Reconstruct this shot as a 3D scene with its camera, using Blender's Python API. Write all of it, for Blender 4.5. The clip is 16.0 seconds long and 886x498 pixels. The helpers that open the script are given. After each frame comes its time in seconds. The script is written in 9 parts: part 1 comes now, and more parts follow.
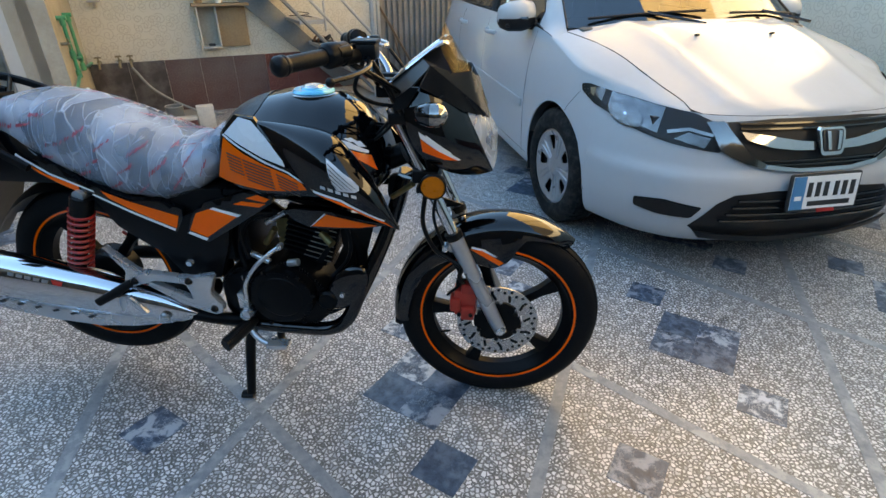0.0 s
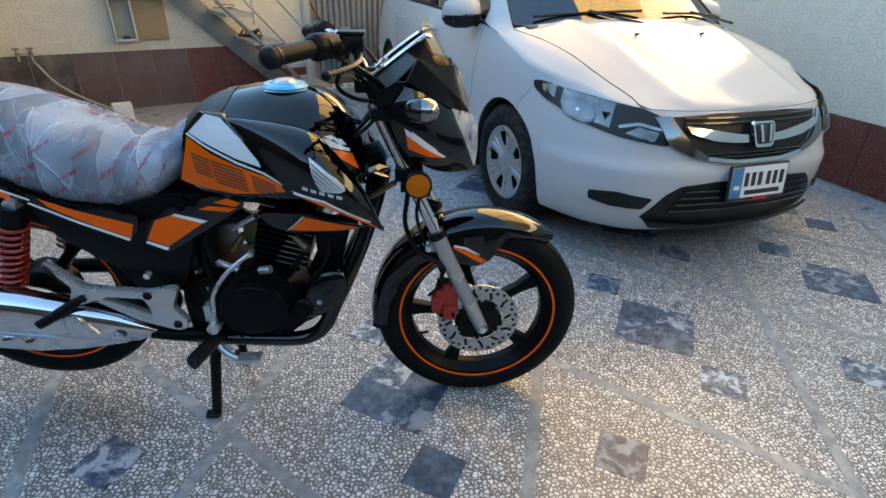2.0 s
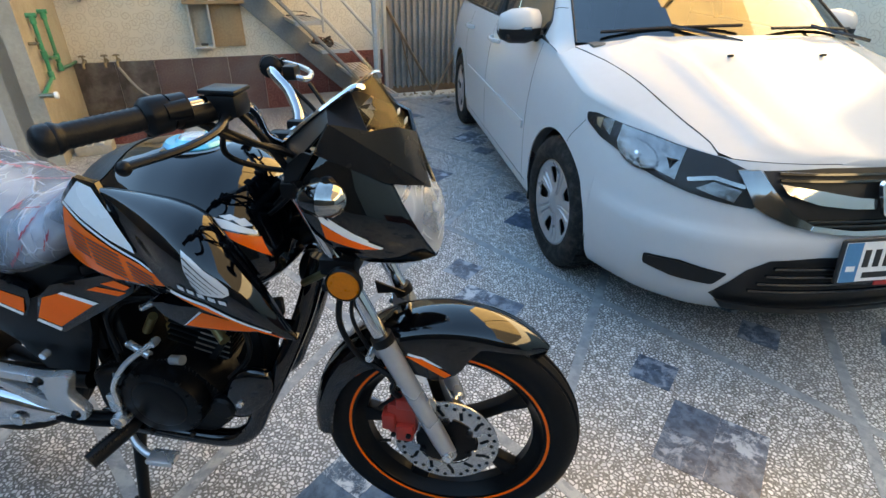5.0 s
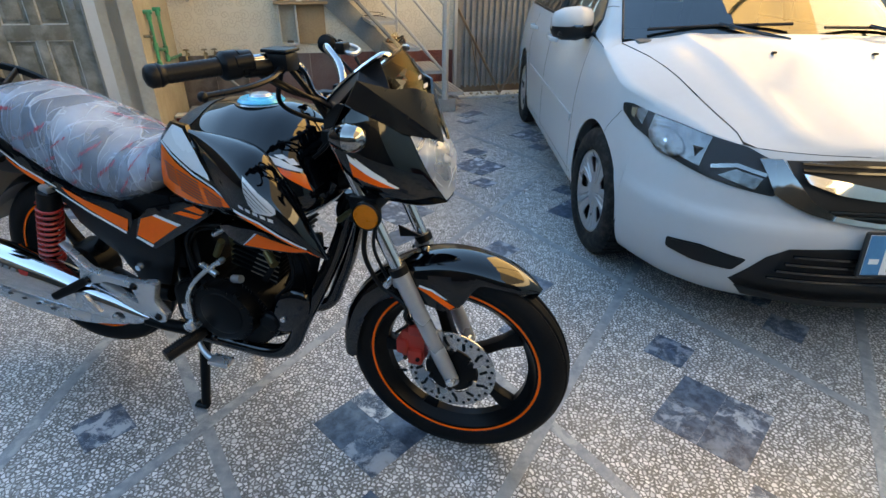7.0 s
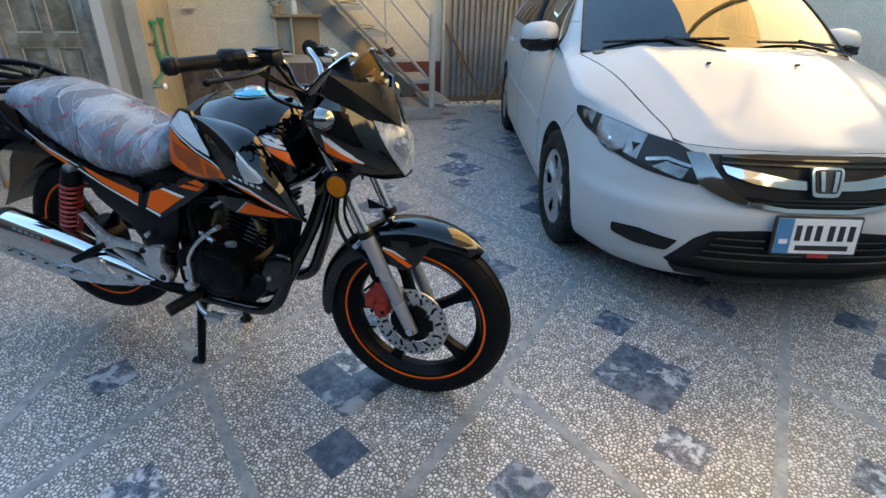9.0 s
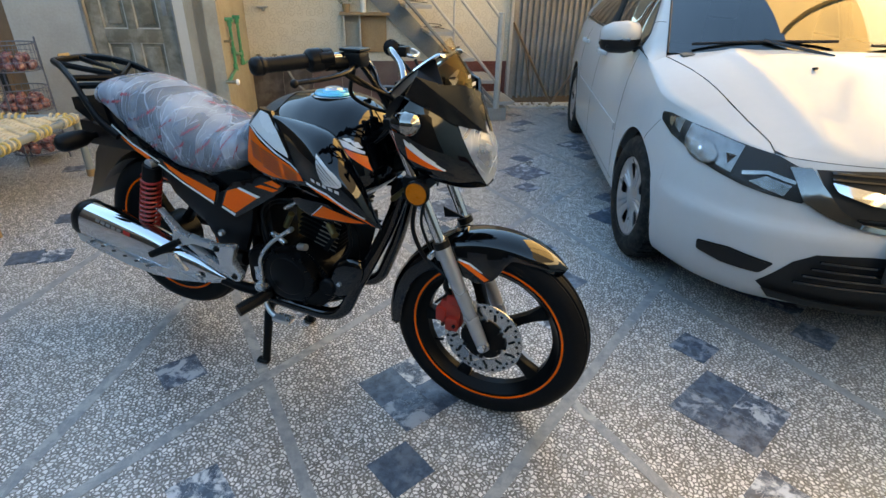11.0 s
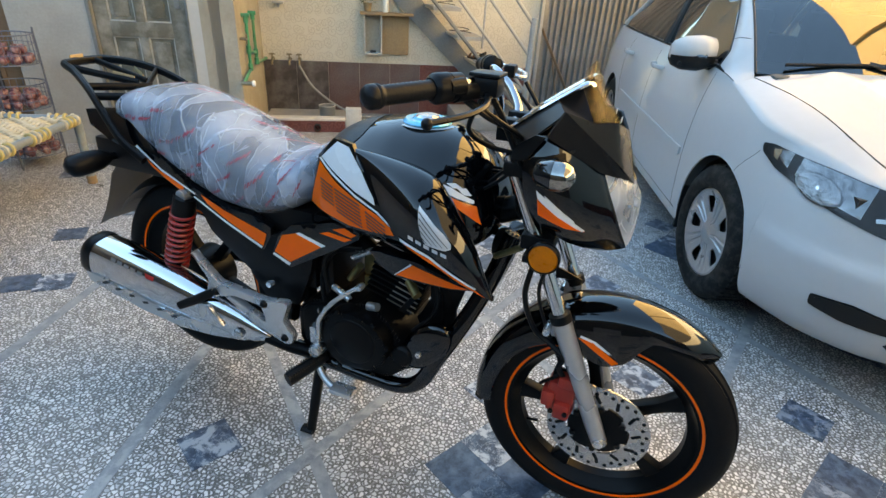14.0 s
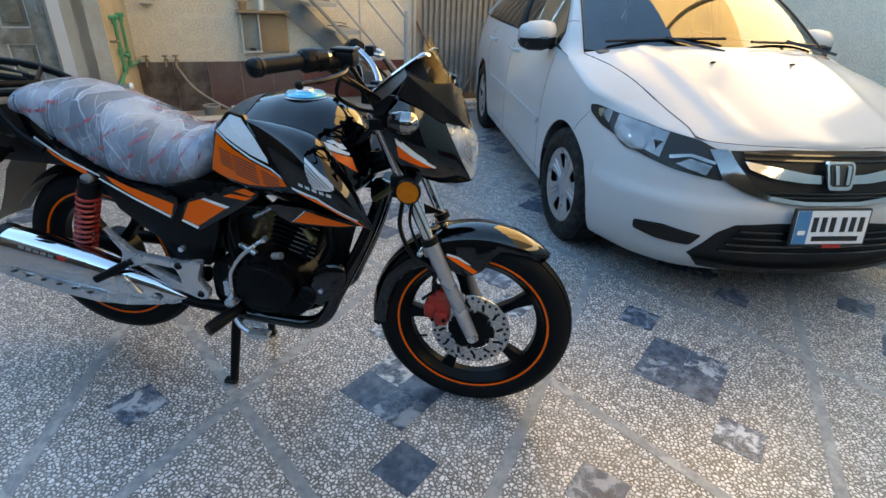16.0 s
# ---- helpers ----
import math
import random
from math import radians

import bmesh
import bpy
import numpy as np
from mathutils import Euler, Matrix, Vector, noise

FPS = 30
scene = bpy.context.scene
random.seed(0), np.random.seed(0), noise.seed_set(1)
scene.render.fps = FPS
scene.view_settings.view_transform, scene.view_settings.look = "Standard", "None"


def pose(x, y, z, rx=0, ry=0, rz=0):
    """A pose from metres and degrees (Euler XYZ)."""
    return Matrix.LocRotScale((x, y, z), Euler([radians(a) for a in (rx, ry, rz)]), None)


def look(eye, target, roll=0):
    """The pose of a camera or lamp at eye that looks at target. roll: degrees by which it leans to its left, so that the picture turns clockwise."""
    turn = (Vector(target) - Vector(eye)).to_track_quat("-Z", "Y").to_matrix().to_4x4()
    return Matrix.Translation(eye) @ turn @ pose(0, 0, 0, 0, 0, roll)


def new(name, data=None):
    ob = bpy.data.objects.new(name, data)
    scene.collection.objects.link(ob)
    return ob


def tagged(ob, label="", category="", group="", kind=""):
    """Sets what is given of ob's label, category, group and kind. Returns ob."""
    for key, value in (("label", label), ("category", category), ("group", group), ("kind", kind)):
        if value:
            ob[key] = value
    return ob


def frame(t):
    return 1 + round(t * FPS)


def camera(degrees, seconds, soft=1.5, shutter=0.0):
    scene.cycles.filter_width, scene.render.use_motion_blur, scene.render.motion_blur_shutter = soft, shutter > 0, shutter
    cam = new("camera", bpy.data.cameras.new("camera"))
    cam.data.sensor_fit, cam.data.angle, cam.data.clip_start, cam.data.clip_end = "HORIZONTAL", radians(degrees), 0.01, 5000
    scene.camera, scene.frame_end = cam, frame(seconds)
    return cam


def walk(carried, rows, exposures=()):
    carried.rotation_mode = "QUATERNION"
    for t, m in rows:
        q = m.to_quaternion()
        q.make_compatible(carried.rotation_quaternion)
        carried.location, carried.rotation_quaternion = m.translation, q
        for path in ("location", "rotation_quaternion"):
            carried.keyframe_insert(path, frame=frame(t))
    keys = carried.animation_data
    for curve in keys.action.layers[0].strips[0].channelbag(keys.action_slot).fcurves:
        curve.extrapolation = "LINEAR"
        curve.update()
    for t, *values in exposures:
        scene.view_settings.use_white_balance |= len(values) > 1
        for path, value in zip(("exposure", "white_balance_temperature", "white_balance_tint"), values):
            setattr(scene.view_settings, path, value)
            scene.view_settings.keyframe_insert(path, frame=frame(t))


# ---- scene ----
cam = camera(81.2, 16.0)
PATH = [
    (0, (0.046, -0.042, 1.237), (0.008, 1.718, 0.288), -0.1),
    (0.5, (-0.072, -0.049, 1.237), (-0.036, 1.717, 0.299), 0.2),
    (1, (-0.127, -0.05, 1.228), (0.027, 1.709, 0.289), 1.6),
    (1.5, (-0.145, -0.043, 1.237), (0.061, 1.708, 0.291), 2.5),
    (2, (-0.098, -0.003, 1.222), (0.138, 1.74, 0.27), 1.8),
    (2.5, (-0.012, 0.074, 1.227), (0.227, 1.812, 0.267), 0.5),
    (3, (0.081, 0.136, 1.224), (0.289, 1.875, 0.257), 0.2),
    (3.5, (0.137, 0.191, 1.222), (0.343, 1.927, 0.25), 0.0),
    (4, (0.16, 0.299, 1.224), (0.355, 2.028, 0.238), 1.4),
    (4.5, (0.167, 0.401, 1.241), (0.32, 2.129, 0.244), 2.9),
    (5, (0.224, 0.399, 1.265), (0.106, 2.148, 0.303), 0.8),
    (5.2, (0.274, 0.38, 1.263), (0.077, 2.131, 0.316), 1.6),
    (7.3, (0.388, 0.143, 1.238), (0.009, 1.864, 0.292), 0.6),
    (7.5, (0.393, 0.11, 1.24), (0.037, 1.835, 0.293), 1.1),
    (8, (0.407, 0.053, 1.25), (0.099, 1.788, 0.304), 2.0),
    (8.5, (0.453, -0.001, 1.257), (0.149, 1.752, 0.346), 2.5),
    (9, (0.549, -0.067, 1.246), (0.183, 1.68, 0.344), 1.4),
    (9.5, (0.593, -0.104, 1.244), (0.116, 1.613, 0.336), 0.0),
    (9.7, (0.596, -0.103, 1.242), (0.075, 1.601, 0.335), -0.4),
    (11.8, (0.318, 0.079, 1.241), (-0.199, 1.78, 0.326), 2.8),
    (12, (0.293, 0.096, 1.231), (-0.218, 1.797, 0.312), 3.2),
    (12.5, (0.213, 0.194, 1.223), (-0.344, 1.877, 0.298), 3.7),
    (13, (0.159, 0.292, 1.218), (-0.466, 1.946, 0.282), 3.5),
    (13.5, (0.129, 0.308, 1.225), (-0.504, 1.959, 0.29), 3.2),
    (14, (0.066, 0.229, 1.236), (-0.446, 1.936, 0.328), 3.6),
    (14.5, (0.037, 0.138, 1.243), (-0.262, 1.902, 0.35), 4.0),
    (15, (0.047, 0.074, 1.241), (-0.119, 1.857, 0.35), 3.7),
    (15.5, (0.11, 0.022, 1.241), (-0.047, 1.802, 0.344), 2.5),
    (16, (0.209, -0.077, 1.237), (0.042, 1.699, 0.334), 2.3),
]
walk(cam, [(t, look(eye, target, roll)) for t, eye, target, roll in PATH], exposures=[(0.0, 3.21, 10160, 7), (1.5, 3.21, 10160, 7), (3.5, 3.44, 10610, 7), (5.0, 3.46, 10610, 7), (7.5, 3.24, 10160, 7), (9.0, 3.15, 10010, 7), (12.0, 3.40, 11900, 7), (13.5, 3.59, 12260, 7), (16.0, 3.23, 10160, 7)])

# ---- light: open shade in a courtyard, low warm sun on the upper walls only ----
SUN_EL, SUN_AZ = 12.5, -15.0  # elevation; heading from which it shines, degrees from -x
world = bpy.data.worlds.new("sky")
scene.world = world
world.use_nodes = True
wn = world.node_tree
sky = wn.nodes.new("ShaderNodeTexSky")
sky.sky_type, sky.sun_disc = "NISHITA", False
sky.sun_elevation = radians(SUN_EL)
sky.dust_density, sky.ozone_density = 0.1, 4.9
sun_from = Vector((-math.cos(radians(SUN_EL)) * math.cos(radians(SUN_AZ)), -math.cos(radians(SUN_EL)) * math.sin(radians(SUN_AZ)), math.sin(radians(SUN_EL))))
sky.sun_rotation = math.atan2(sun_from.x, sun_from.y)
background = wn.nodes["Background"]
background.inputs["Strength"].default_value = 0.15
wn.links.new(sky.outputs[0], background.inputs["Color"])
sun = new("sun", bpy.data.lights.new("sun", "SUN"))
sun.data.energy, sun.data.angle, sun.data.color = 4.2, radians(0.5), (1.0, 0.86, 0.66)
sun.matrix_world = look(sun_from * 30, (0, 0, 0))

# ---- materials ----
def nodes_of(m):
    m.use_nodes = True
    nt = m.node_tree
    return nt, nt.nodes["Principled BSDF"]


def mat(name, color, rough=0.5, metal=0.0, vary=0.08, scale=8.0, fine=90.0, bump=0.0, coat=0.0, spec=0.5, rough_vary=0.08, dirt=None, dirt_amount=0.0, dirt_scale=3.0):
    """A plain surface with variation at two scales, fine relief and, if asked, dirt patches."""
    m = bpy.data.materials.new(name)
    nt, b = nodes_of(m)
    L = nt.links.new
    co = nt.nodes.new("ShaderNodeTexCoord")
    big, small = nt.nodes.new("ShaderNodeTexNoise"), nt.nodes.new("ShaderNodeTexNoise")
    for n, sc, de in ((big, scale, 3.0), (small, fine, 4.0)):
        n.inputs["Scale"].default_value, n.inputs["Detail"].default_value = sc, de
        L(co.outputs["Object"], n.inputs["Vector"])
    mix = nt.nodes.new("ShaderNodeMath")
    mix.operation = "ADD"
    L(big.outputs["Fac"], mix.inputs[0]), L(small.outputs["Fac"], mix.inputs[1])
    ramp = nt.nodes.new("ShaderNodeMapRange")
    ramp.inputs["From Min"].default_value, ramp.inputs["From Max"].default_value = 0.6, 1.4
    ramp.inputs["To Min"].default_value, ramp.inputs["To Max"].default_value = 1 - vary, 1 + vary
    L(mix.outputs[0], ramp.inputs["Value"])
    col = nt.nodes.new("ShaderNodeVectorMath")
    col.operation = "SCALE"
    col.inputs[0].default_value = color[:3]
    L(ramp.outputs[0], col.inputs["Scale"])
    out = col.outputs[0]
    if dirt:
        dn, dm = nt.nodes.new("ShaderNodeTexNoise"), nt.nodes.new("ShaderNodeMapRange")
        dn.inputs["Scale"].default_value, dn.inputs["Detail"].default_value, dn.inputs["Roughness"].default_value = dirt_scale, 6.0, 0.65
        L(co.outputs["Object"], dn.inputs["Vector"])
        dm.inputs["From Min"].default_value, dm.inputs["From Max"].default_value = 0.45, 0.75
        dm.inputs["To Max"].default_value = dirt_amount
        L(dn.outputs["Fac"], dm.inputs["Value"])
        mx = nt.nodes.new("ShaderNodeMix")
        mx.data_type = "RGBA"
        L(dm.outputs[0], mx.inputs["Factor"]), L(out, mx.inputs["A"])
        mx.inputs["B"].default_value = (*dirt, 1)
        out = mx.outputs["Result"]
    L(out, b.inputs["Base Color"])
    rr = nt.nodes.new("ShaderNodeMapRange")
    rr.inputs["To Min"].default_value, rr.inputs["To Max"].default_value = max(0.02, rough - rough_vary), min(1, rough + rough_vary)
    L(big.outputs["Fac"], rr.inputs["Value"]), L(rr.outputs[0], b.inputs["Roughness"])
    b.inputs["Metallic"].default_value, b.inputs["Coat Weight"].default_value = metal, coat
    b.inputs["Coat Roughness"].default_value, b.inputs["Specular IOR Level"].default_value = 0.04, spec
    if bump:
        bp = nt.nodes.new("ShaderNodeBump")
        bp.inputs["Strength"].default_value, bp.inputs["Distance"].default_value = bump, 0.002
        L(mix.outputs[0], bp.inputs["Height"]), L(bp.outputs[0], b.inputs["Normal"])
    return m


def glass(name, color=(1, 1, 1), rough=0.02, ior=1.45):
    m = bpy.data.materials.new(name)
    _, b = nodes_of(m)
    b.inputs["Base Color"].default_value, b.inputs["Transmission Weight"].default_value = (*color, 1), 1.0
    b.inputs["Roughness"].default_value, b.inputs["IOR"].default_value = rough, ior
    return m


def glass_sheet(name, tint, ior):
    """A single tinted pane: clear straight through, mirror by its gloss."""
    m = bpy.data.materials.new(name)
    nt, b = nodes_of(m)
    L = nt.links.new
    gl, tr, fr, mx = (nt.nodes.new("ShaderNode" + k) for k in ("BsdfGlossy", "BsdfTransparent", "Fresnel", "MixShader"))
    gl.inputs["Roughness"].default_value, tr.inputs["Color"].default_value = 0.01, (*tint, 1)
    fr.inputs["IOR"].default_value = ior
    L(fr.outputs[0], mx.inputs[0]), L(tr.outputs[0], mx.inputs[1]), L(gl.outputs[0], mx.inputs[2])
    L(mx.outputs[0], nt.nodes["Material Output"].inputs["Surface"])
    nt.nodes.remove(b)
    return m


def ramp_node(nt, stops):
    r = nt.nodes.new("ShaderNodeValToRGB")
    e = r.color_ramp.elements
    while len(e) < len(stops):
        e.new(0.5)
    for k, (p, c) in zip(e, stops):
        k.position, k.color = p, (*c, 1)
    return r


# ---- mesh helpers ----
def mesh_from(bm, name, materials, smooth=None):
    """smooth: degrees below which edges are shaded smooth; None leaves faces flat."""
    me = bpy.data.meshes.new(name)
    bmesh.ops.recalc_face_normals(bm, faces=bm.faces[:])
    if smooth is not None:
        for f in bm.faces:
            f.smooth = True
        lim = radians(smooth)
        for e in bm.edges:
            e.smooth = len(e.link_faces) == 2 and e.calc_face_angle(3.2) < lim
    bm.to_mesh(me)
    bm.free()
    for m in materials if isinstance(materials, (list, tuple)) else [materials]:
        me.materials.append(m)
    return me


def part(name, bm, material, parent, label="", smooth=40, at=None):
    ob = new(name, mesh_from(bm, name, material, smooth))
    ob.parent = parent
    if at is not None:
        ob.matrix_basis = at
    return tagged(ob, label=label)


def thing(name, label, category, m=None, group="", kind=""):
    ob = new(name)
    ob.empty_display_size = 0.1
    if m is not None:
        ob.matrix_basis = m
    return tagged(ob, label, category, group, kind)


def solid(name, bm, material, label, category, group="", kind="", m=None, smooth=40):
    ob = new(name, mesh_from(bm, name, material, smooth))
    if m is not None:
        ob.matrix_basis = m
    return tagged(ob, label, category, group, kind)


def box(bm, x0, x1, y0, y1, z0, z1, m=None, bevel=0.0):
    r = bmesh.ops.create_cube(bm, size=1)
    vs = r["verts"]
    t = Matrix.Translation(((x0 + x1) / 2, (y0 + y1) / 2, (z0 + z1) / 2)) @ Matrix.Diagonal((x1 - x0, y1 - y0, z1 - z0, 1))
    bmesh.ops.transform(bm, matrix=(m @ t) if m is not None else t, verts=vs)
    if bevel:
        bmesh.ops.bevel(bm, geom=list({e for v in vs for e in v.link_edges}), offset=bevel, segments=2, affect="EDGES", profile=0.6)
    return bm


def boxes(*rows, bevel=0.0):
    bm = bmesh.new()
    for r in rows:
        box(bm, *r, bevel=bevel)
    return bm


def smooth_path(pts, n=6):
    """Catmull-Rom through the points."""
    p = [Vector(q) for q in pts]
    p = [2 * p[0] - p[1]] + p + [2 * p[-1] - p[-2]]
    out = []
    for i in range(1, len(p) - 2):
        a, b, c, d = p[i - 1:i + 3]
        for k in range(n):
            t = k / n
            out.append(0.5 * ((2 * b) + (c - a) * t + (2 * a - 5 * b + 4 * c - d) * t * t + (3 * b - a - 3 * c + d) * t ** 3))
    out.append(p[-2])
    return out


def tube(bm, pts, r, seg=10, cap=True, flat=None, up=None):
    """Sweep a round section along pts; r may be a list; flat squeezes it across the up vector."""
    pts = [Vector(p) for p in pts]
    rs = r if isinstance(r, (list, tuple)) else [r] * len(pts)
    rings, ref = [], Vector(up) if up else None
    for i, p in enumerate(pts):
        d = (pts[min(i + 1, len(pts) - 1)] - pts[max(i - 1, 0)]).normalized()
        if ref is None:
            ref = d.orthogonal()
        x = d.cross(ref)
        if x.length < 1e-5:
            x = d.orthogonal()
        x.normalize()
        y = x.cross(d).normalized()
        if up is None:
            ref = y
        f = flat or 1.0
        rings.append([bm.verts.new(p + (x * math.cos(a) * f + y * math.sin(a)) * rs[i]) for a in (2 * math.pi * k / seg for k in range(seg))])
    for a, b in zip(rings, rings[1:]):
        for k in range(seg):
            bm.faces.new((a[k], a[(k + 1) % seg], b[(k + 1) % seg], b[k]))
    if cap:
        bm.faces.new(rings[0][::-1]), bm.faces.new(rings[-1])
    return bm


def tubes(*rows, seg=10):
    bm = bmesh.new()
    for pts, r in rows:
        tube(bm, pts, r, seg)
    return bm


def lathe(bm, profile, seg=48, m=None, closed=False):
    """Turn (radius, height) pairs round the y axis."""
    rings = []
    for r, h in profile:
        rings.append([bm.verts.new(Vector((r * math.cos(a), h, r * math.sin(a)))) for a in (2 * math.pi * k / seg for k in range(seg))])
    pairs = list(zip(rings, rings[1:])) + ([(rings[-1], rings[0])] if closed else [])
    for a, b in pairs:
        for k in range(seg):
            bm.faces.new((a[k], a[(k + 1) % seg], b[(k + 1) % seg], b[k]))
    if not closed:
        for ring, (r, h) in ((rings[0], profile[0]), (rings[-1], profile[-1])):
            if r > 1e-4:
                bm.faces.new(ring)
    if m is not None:
        bmesh.ops.transform(bm, matrix=m, verts=[v for ring in rings for v in ring])
    bmesh.ops.remove_doubles(bm, verts=[v for ring in rings for v in ring], dist=1e-5)
    return bm


def loft(bm, rings, closed=True, cap=True):
    vs = [[bm.verts.new(p) for p in ring] for ring in rings]
    n = len(vs[0])
    for a, b in zip(vs, vs[1:]):
        for k in range(n if closed else n - 1):
            bm.faces.new((a[k], a[(k + 1) % n], b[(k + 1) % n], b[k]))
    if cap and closed:
        bm.faces.new(vs[0][::-1]), bm.faces.new(vs[-1])
    return bm


def plate(bm, poly, t0, t1, axes="xz", bevel=0.0):
    """Extrude a flat outline. axes xz: from y = t0 to t1; yz: from x = t0 to t1; xy: from z = t0 to t1."""
    put = {"xz": lambda a, b, t: (a, t, b), "yz": lambda a, b, t: (t, a, b), "xy": lambda a, b, t: (a, b, t)}[axes]
    lo = [bm.verts.new(put(a, b, t0)) for a, b in poly]
    hi = [bm.verts.new(put(a, b, t1)) for a, b in poly]
    f = [bm.faces.new(lo[::-1]), bm.faces.new(hi)]
    n = len(poly)
    for k in range(n):
        f.append(bm.faces.new((lo[k], lo[(k + 1) % n], hi[(k + 1) % n], hi[k])))
    if bevel:
        bmesh.ops.recalc_face_normals(bm, faces=f)
        bmesh.ops.bevel(bm, geom=list({e for x in f for e in x.edges}), offset=bevel, segments=2, affect="EDGES", profile=0.6)
    return bm


def curve1(xs, ys):
    """A smooth function through the pairs (monotone cubic)."""
    xs, ys = list(xs), list(ys)
    h = [b - a for a, b in zip(xs, xs[1:])]
    d = [(ys[i + 1] - ys[i]) / h[i] for i in range(len(h))]
    m = [d[0]] + [0 if d[i - 1] * d[i] <= 0 else 2 * d[i - 1] * d[i] / (d[i - 1] + d[i]) for i in range(1, len(d))] + [d[-1]]

    def f(x):
        if x <= xs[0]:
            return ys[0]
        if x >= xs[-1]:
            return ys[-1]
        i = max(k for k in range(len(h)) if xs[k] <= x)
        t = (x - xs[i]) / h[i]
        return (2 * t ** 3 - 3 * t * t + 1) * ys[i] + (t ** 3 - 2 * t * t + t) * h[i] * m[i] + (-2 * t ** 3 + 3 * t * t) * ys[i + 1] + (t ** 3 - t * t) * h[i] * m[i + 1]
    return f


def rounded(poly, r, n=4):
    """Round the corners of an outline."""
    out = []
    for i, p in enumerate(poly):
        p, a, b = Vector(p), Vector(poly[i - 1]), Vector(poly[(i + 1) % len(poly)])
        u, v = (a - p), (b - p)
        k = min(r, u.length * 0.45, v.length * 0.45)
        s, e = p + u.normalized() * k, p + v.normalized() * k
        out += [tuple((1 - t) ** 2 * s + 2 * t * (1 - t) * p + t * t * e) for t in (j / n for j in range(n + 1))]
    return out


def tree_of(ob):
    from mathutils.bvhtree import BVHTree
    me = ob.data
    return BVHTree.FromPolygons([v.co for v in me.vertices], [p.vertices[:] for p in me.polygons])


def overlay(poly, tree, put, way, lift=0.0015, step=0.02, back=1.0, thick=0.0):
    """Lay a flat outline on a shaped surface: put(a, b) gives a start point, way the direction in which it drops."""
    bm = bmesh.new()
    f = bm.faces.new([bm.verts.new((a, b, 0)) for a, b in poly])
    bmesh.ops.triangulate(bm, faces=[f])
    lo = [min(p[i] for p in poly) for i in (0, 1)]
    hi = [max(p[i] for p in poly) for i in (0, 1)]
    for i in (0, 1):
        k = lo[i] + step
        while k < hi[i]:
            no = (1, 0, 0) if i == 0 else (0, 1, 0)
            bmesh.ops.bisect_plane(bm, geom=bm.verts[:] + bm.edges[:] + bm.faces[:], plane_co=(k, k, 0), plane_no=no, dist=1e-6)
            k += step
    way = Vector(way).normalized()
    for v in bm.verts:
        o = Vector(put(v.co.x, v.co.y))
        hit, no, _, _ = tree.ray_cast(o, way, 5.0)
        if hit is None:
            hit, no, _, _ = tree.find_nearest(o + way * back)
        if no.dot(way) > 0:
            no = -no
        v.co = hit + no * lift
    if thick:
        r = bmesh.ops.extrude_face_region(bm, geom=bm.faces[:])
        for v in r["geom"]:
            if isinstance(v, bmesh.types.BMVert):
                v.co += -way * thick
    return bm


# ---- materials of the place ----
def scroll_coords(nt, scale, shift=0.0):
    """Spiral bands round scattered centres: returns a 0..1 mask of thin curls, by the object's x and z."""
    L = nt.links.new
    co, sep, com = nt.nodes.new("ShaderNodeTexCoord"), nt.nodes.new("ShaderNodeSeparateXYZ"), nt.nodes.new("ShaderNodeCombineXYZ")
    L(co.outputs["Object"], sep.inputs[0]), L(sep.outputs["X"], com.inputs["X"]), L(sep.outputs["Z"], com.inputs["Y"])
    sc = nt.nodes.new("ShaderNodeVectorMath")
    sc.operation = "SCALE"
    sc.inputs["Scale"].default_value = scale
    L(com.outputs[0], sc.inputs[0])
    mv = nt.nodes.new("ShaderNodeVectorMath")
    mv.inputs[1].default_value = (shift, shift * 0.7, 0)
    L(sc.outputs[0], mv.inputs[0])
    sc = mv
    vo = nt.nodes.new("ShaderNodeTexVoronoi")
    vo.voronoi_dimensions = "2D"
    vo.inputs["Scale"].default_value, vo.inputs["Randomness"].default_value = 1.0, 0.75
    L(sc.outputs[0], vo.inputs["Vector"])
    sub = nt.nodes.new("ShaderNodeVectorMath")
    sub.operation = "SUBTRACT"
    L(sc.outputs[0], sub.inputs[0]), L(vo.outputs["Position"], sub.inputs[1])
    s2 = nt.nodes.new("ShaderNodeSeparateXYZ")
    L(sub.outputs[0], s2.inputs[0])

    def math_node(op, a, b=None, c=None):
        n = nt.nodes.new("ShaderNodeMath")
        n.operation = op
        for i, v in enumerate((a, b, c)):
            if v is None:
                continue
            if isinstance(v, (int, float)):
                n.inputs[i].default_value = v
            else:
                L(v, n.inputs[i])
        return n.outputs[0]
    ang = math_node("DIVIDE", math_node("ARCTAN2", s2.outputs["Y"], s2.outputs["X"]), 2 * math.pi)
    cs = nt.nodes.new("ShaderNodeSeparateColor")
    L(vo.outputs["Color"], cs.inputs[0])
    sign = math_node("SUBTRACT", math_node("MULTIPLY", math_node("GREATER_THAN", cs.outputs[0], 0.5), 2.0), 1.0)
    turns = math_node("ADD", math_node("MULTIPLY", vo.outputs["Distance"], 3.4), math_node("MULTIPLY", ang, sign))
    saw = math_node("ABSOLUTE", math_node("SUBTRACT", math_node("FRACT", math_node("ADD", turns, cs.outputs[1])), 0.5))
    line = math_node("SUBTRACT", 1.0, math_node("MULTIPLY", saw, 6.0))
    line = math_node("MAXIMUM", line, 0.0)
    inside = math_node("LESS_THAN", vo.outputs["Distance"], 0.50)
    return math_node("MULTIPLY", line, inside), co


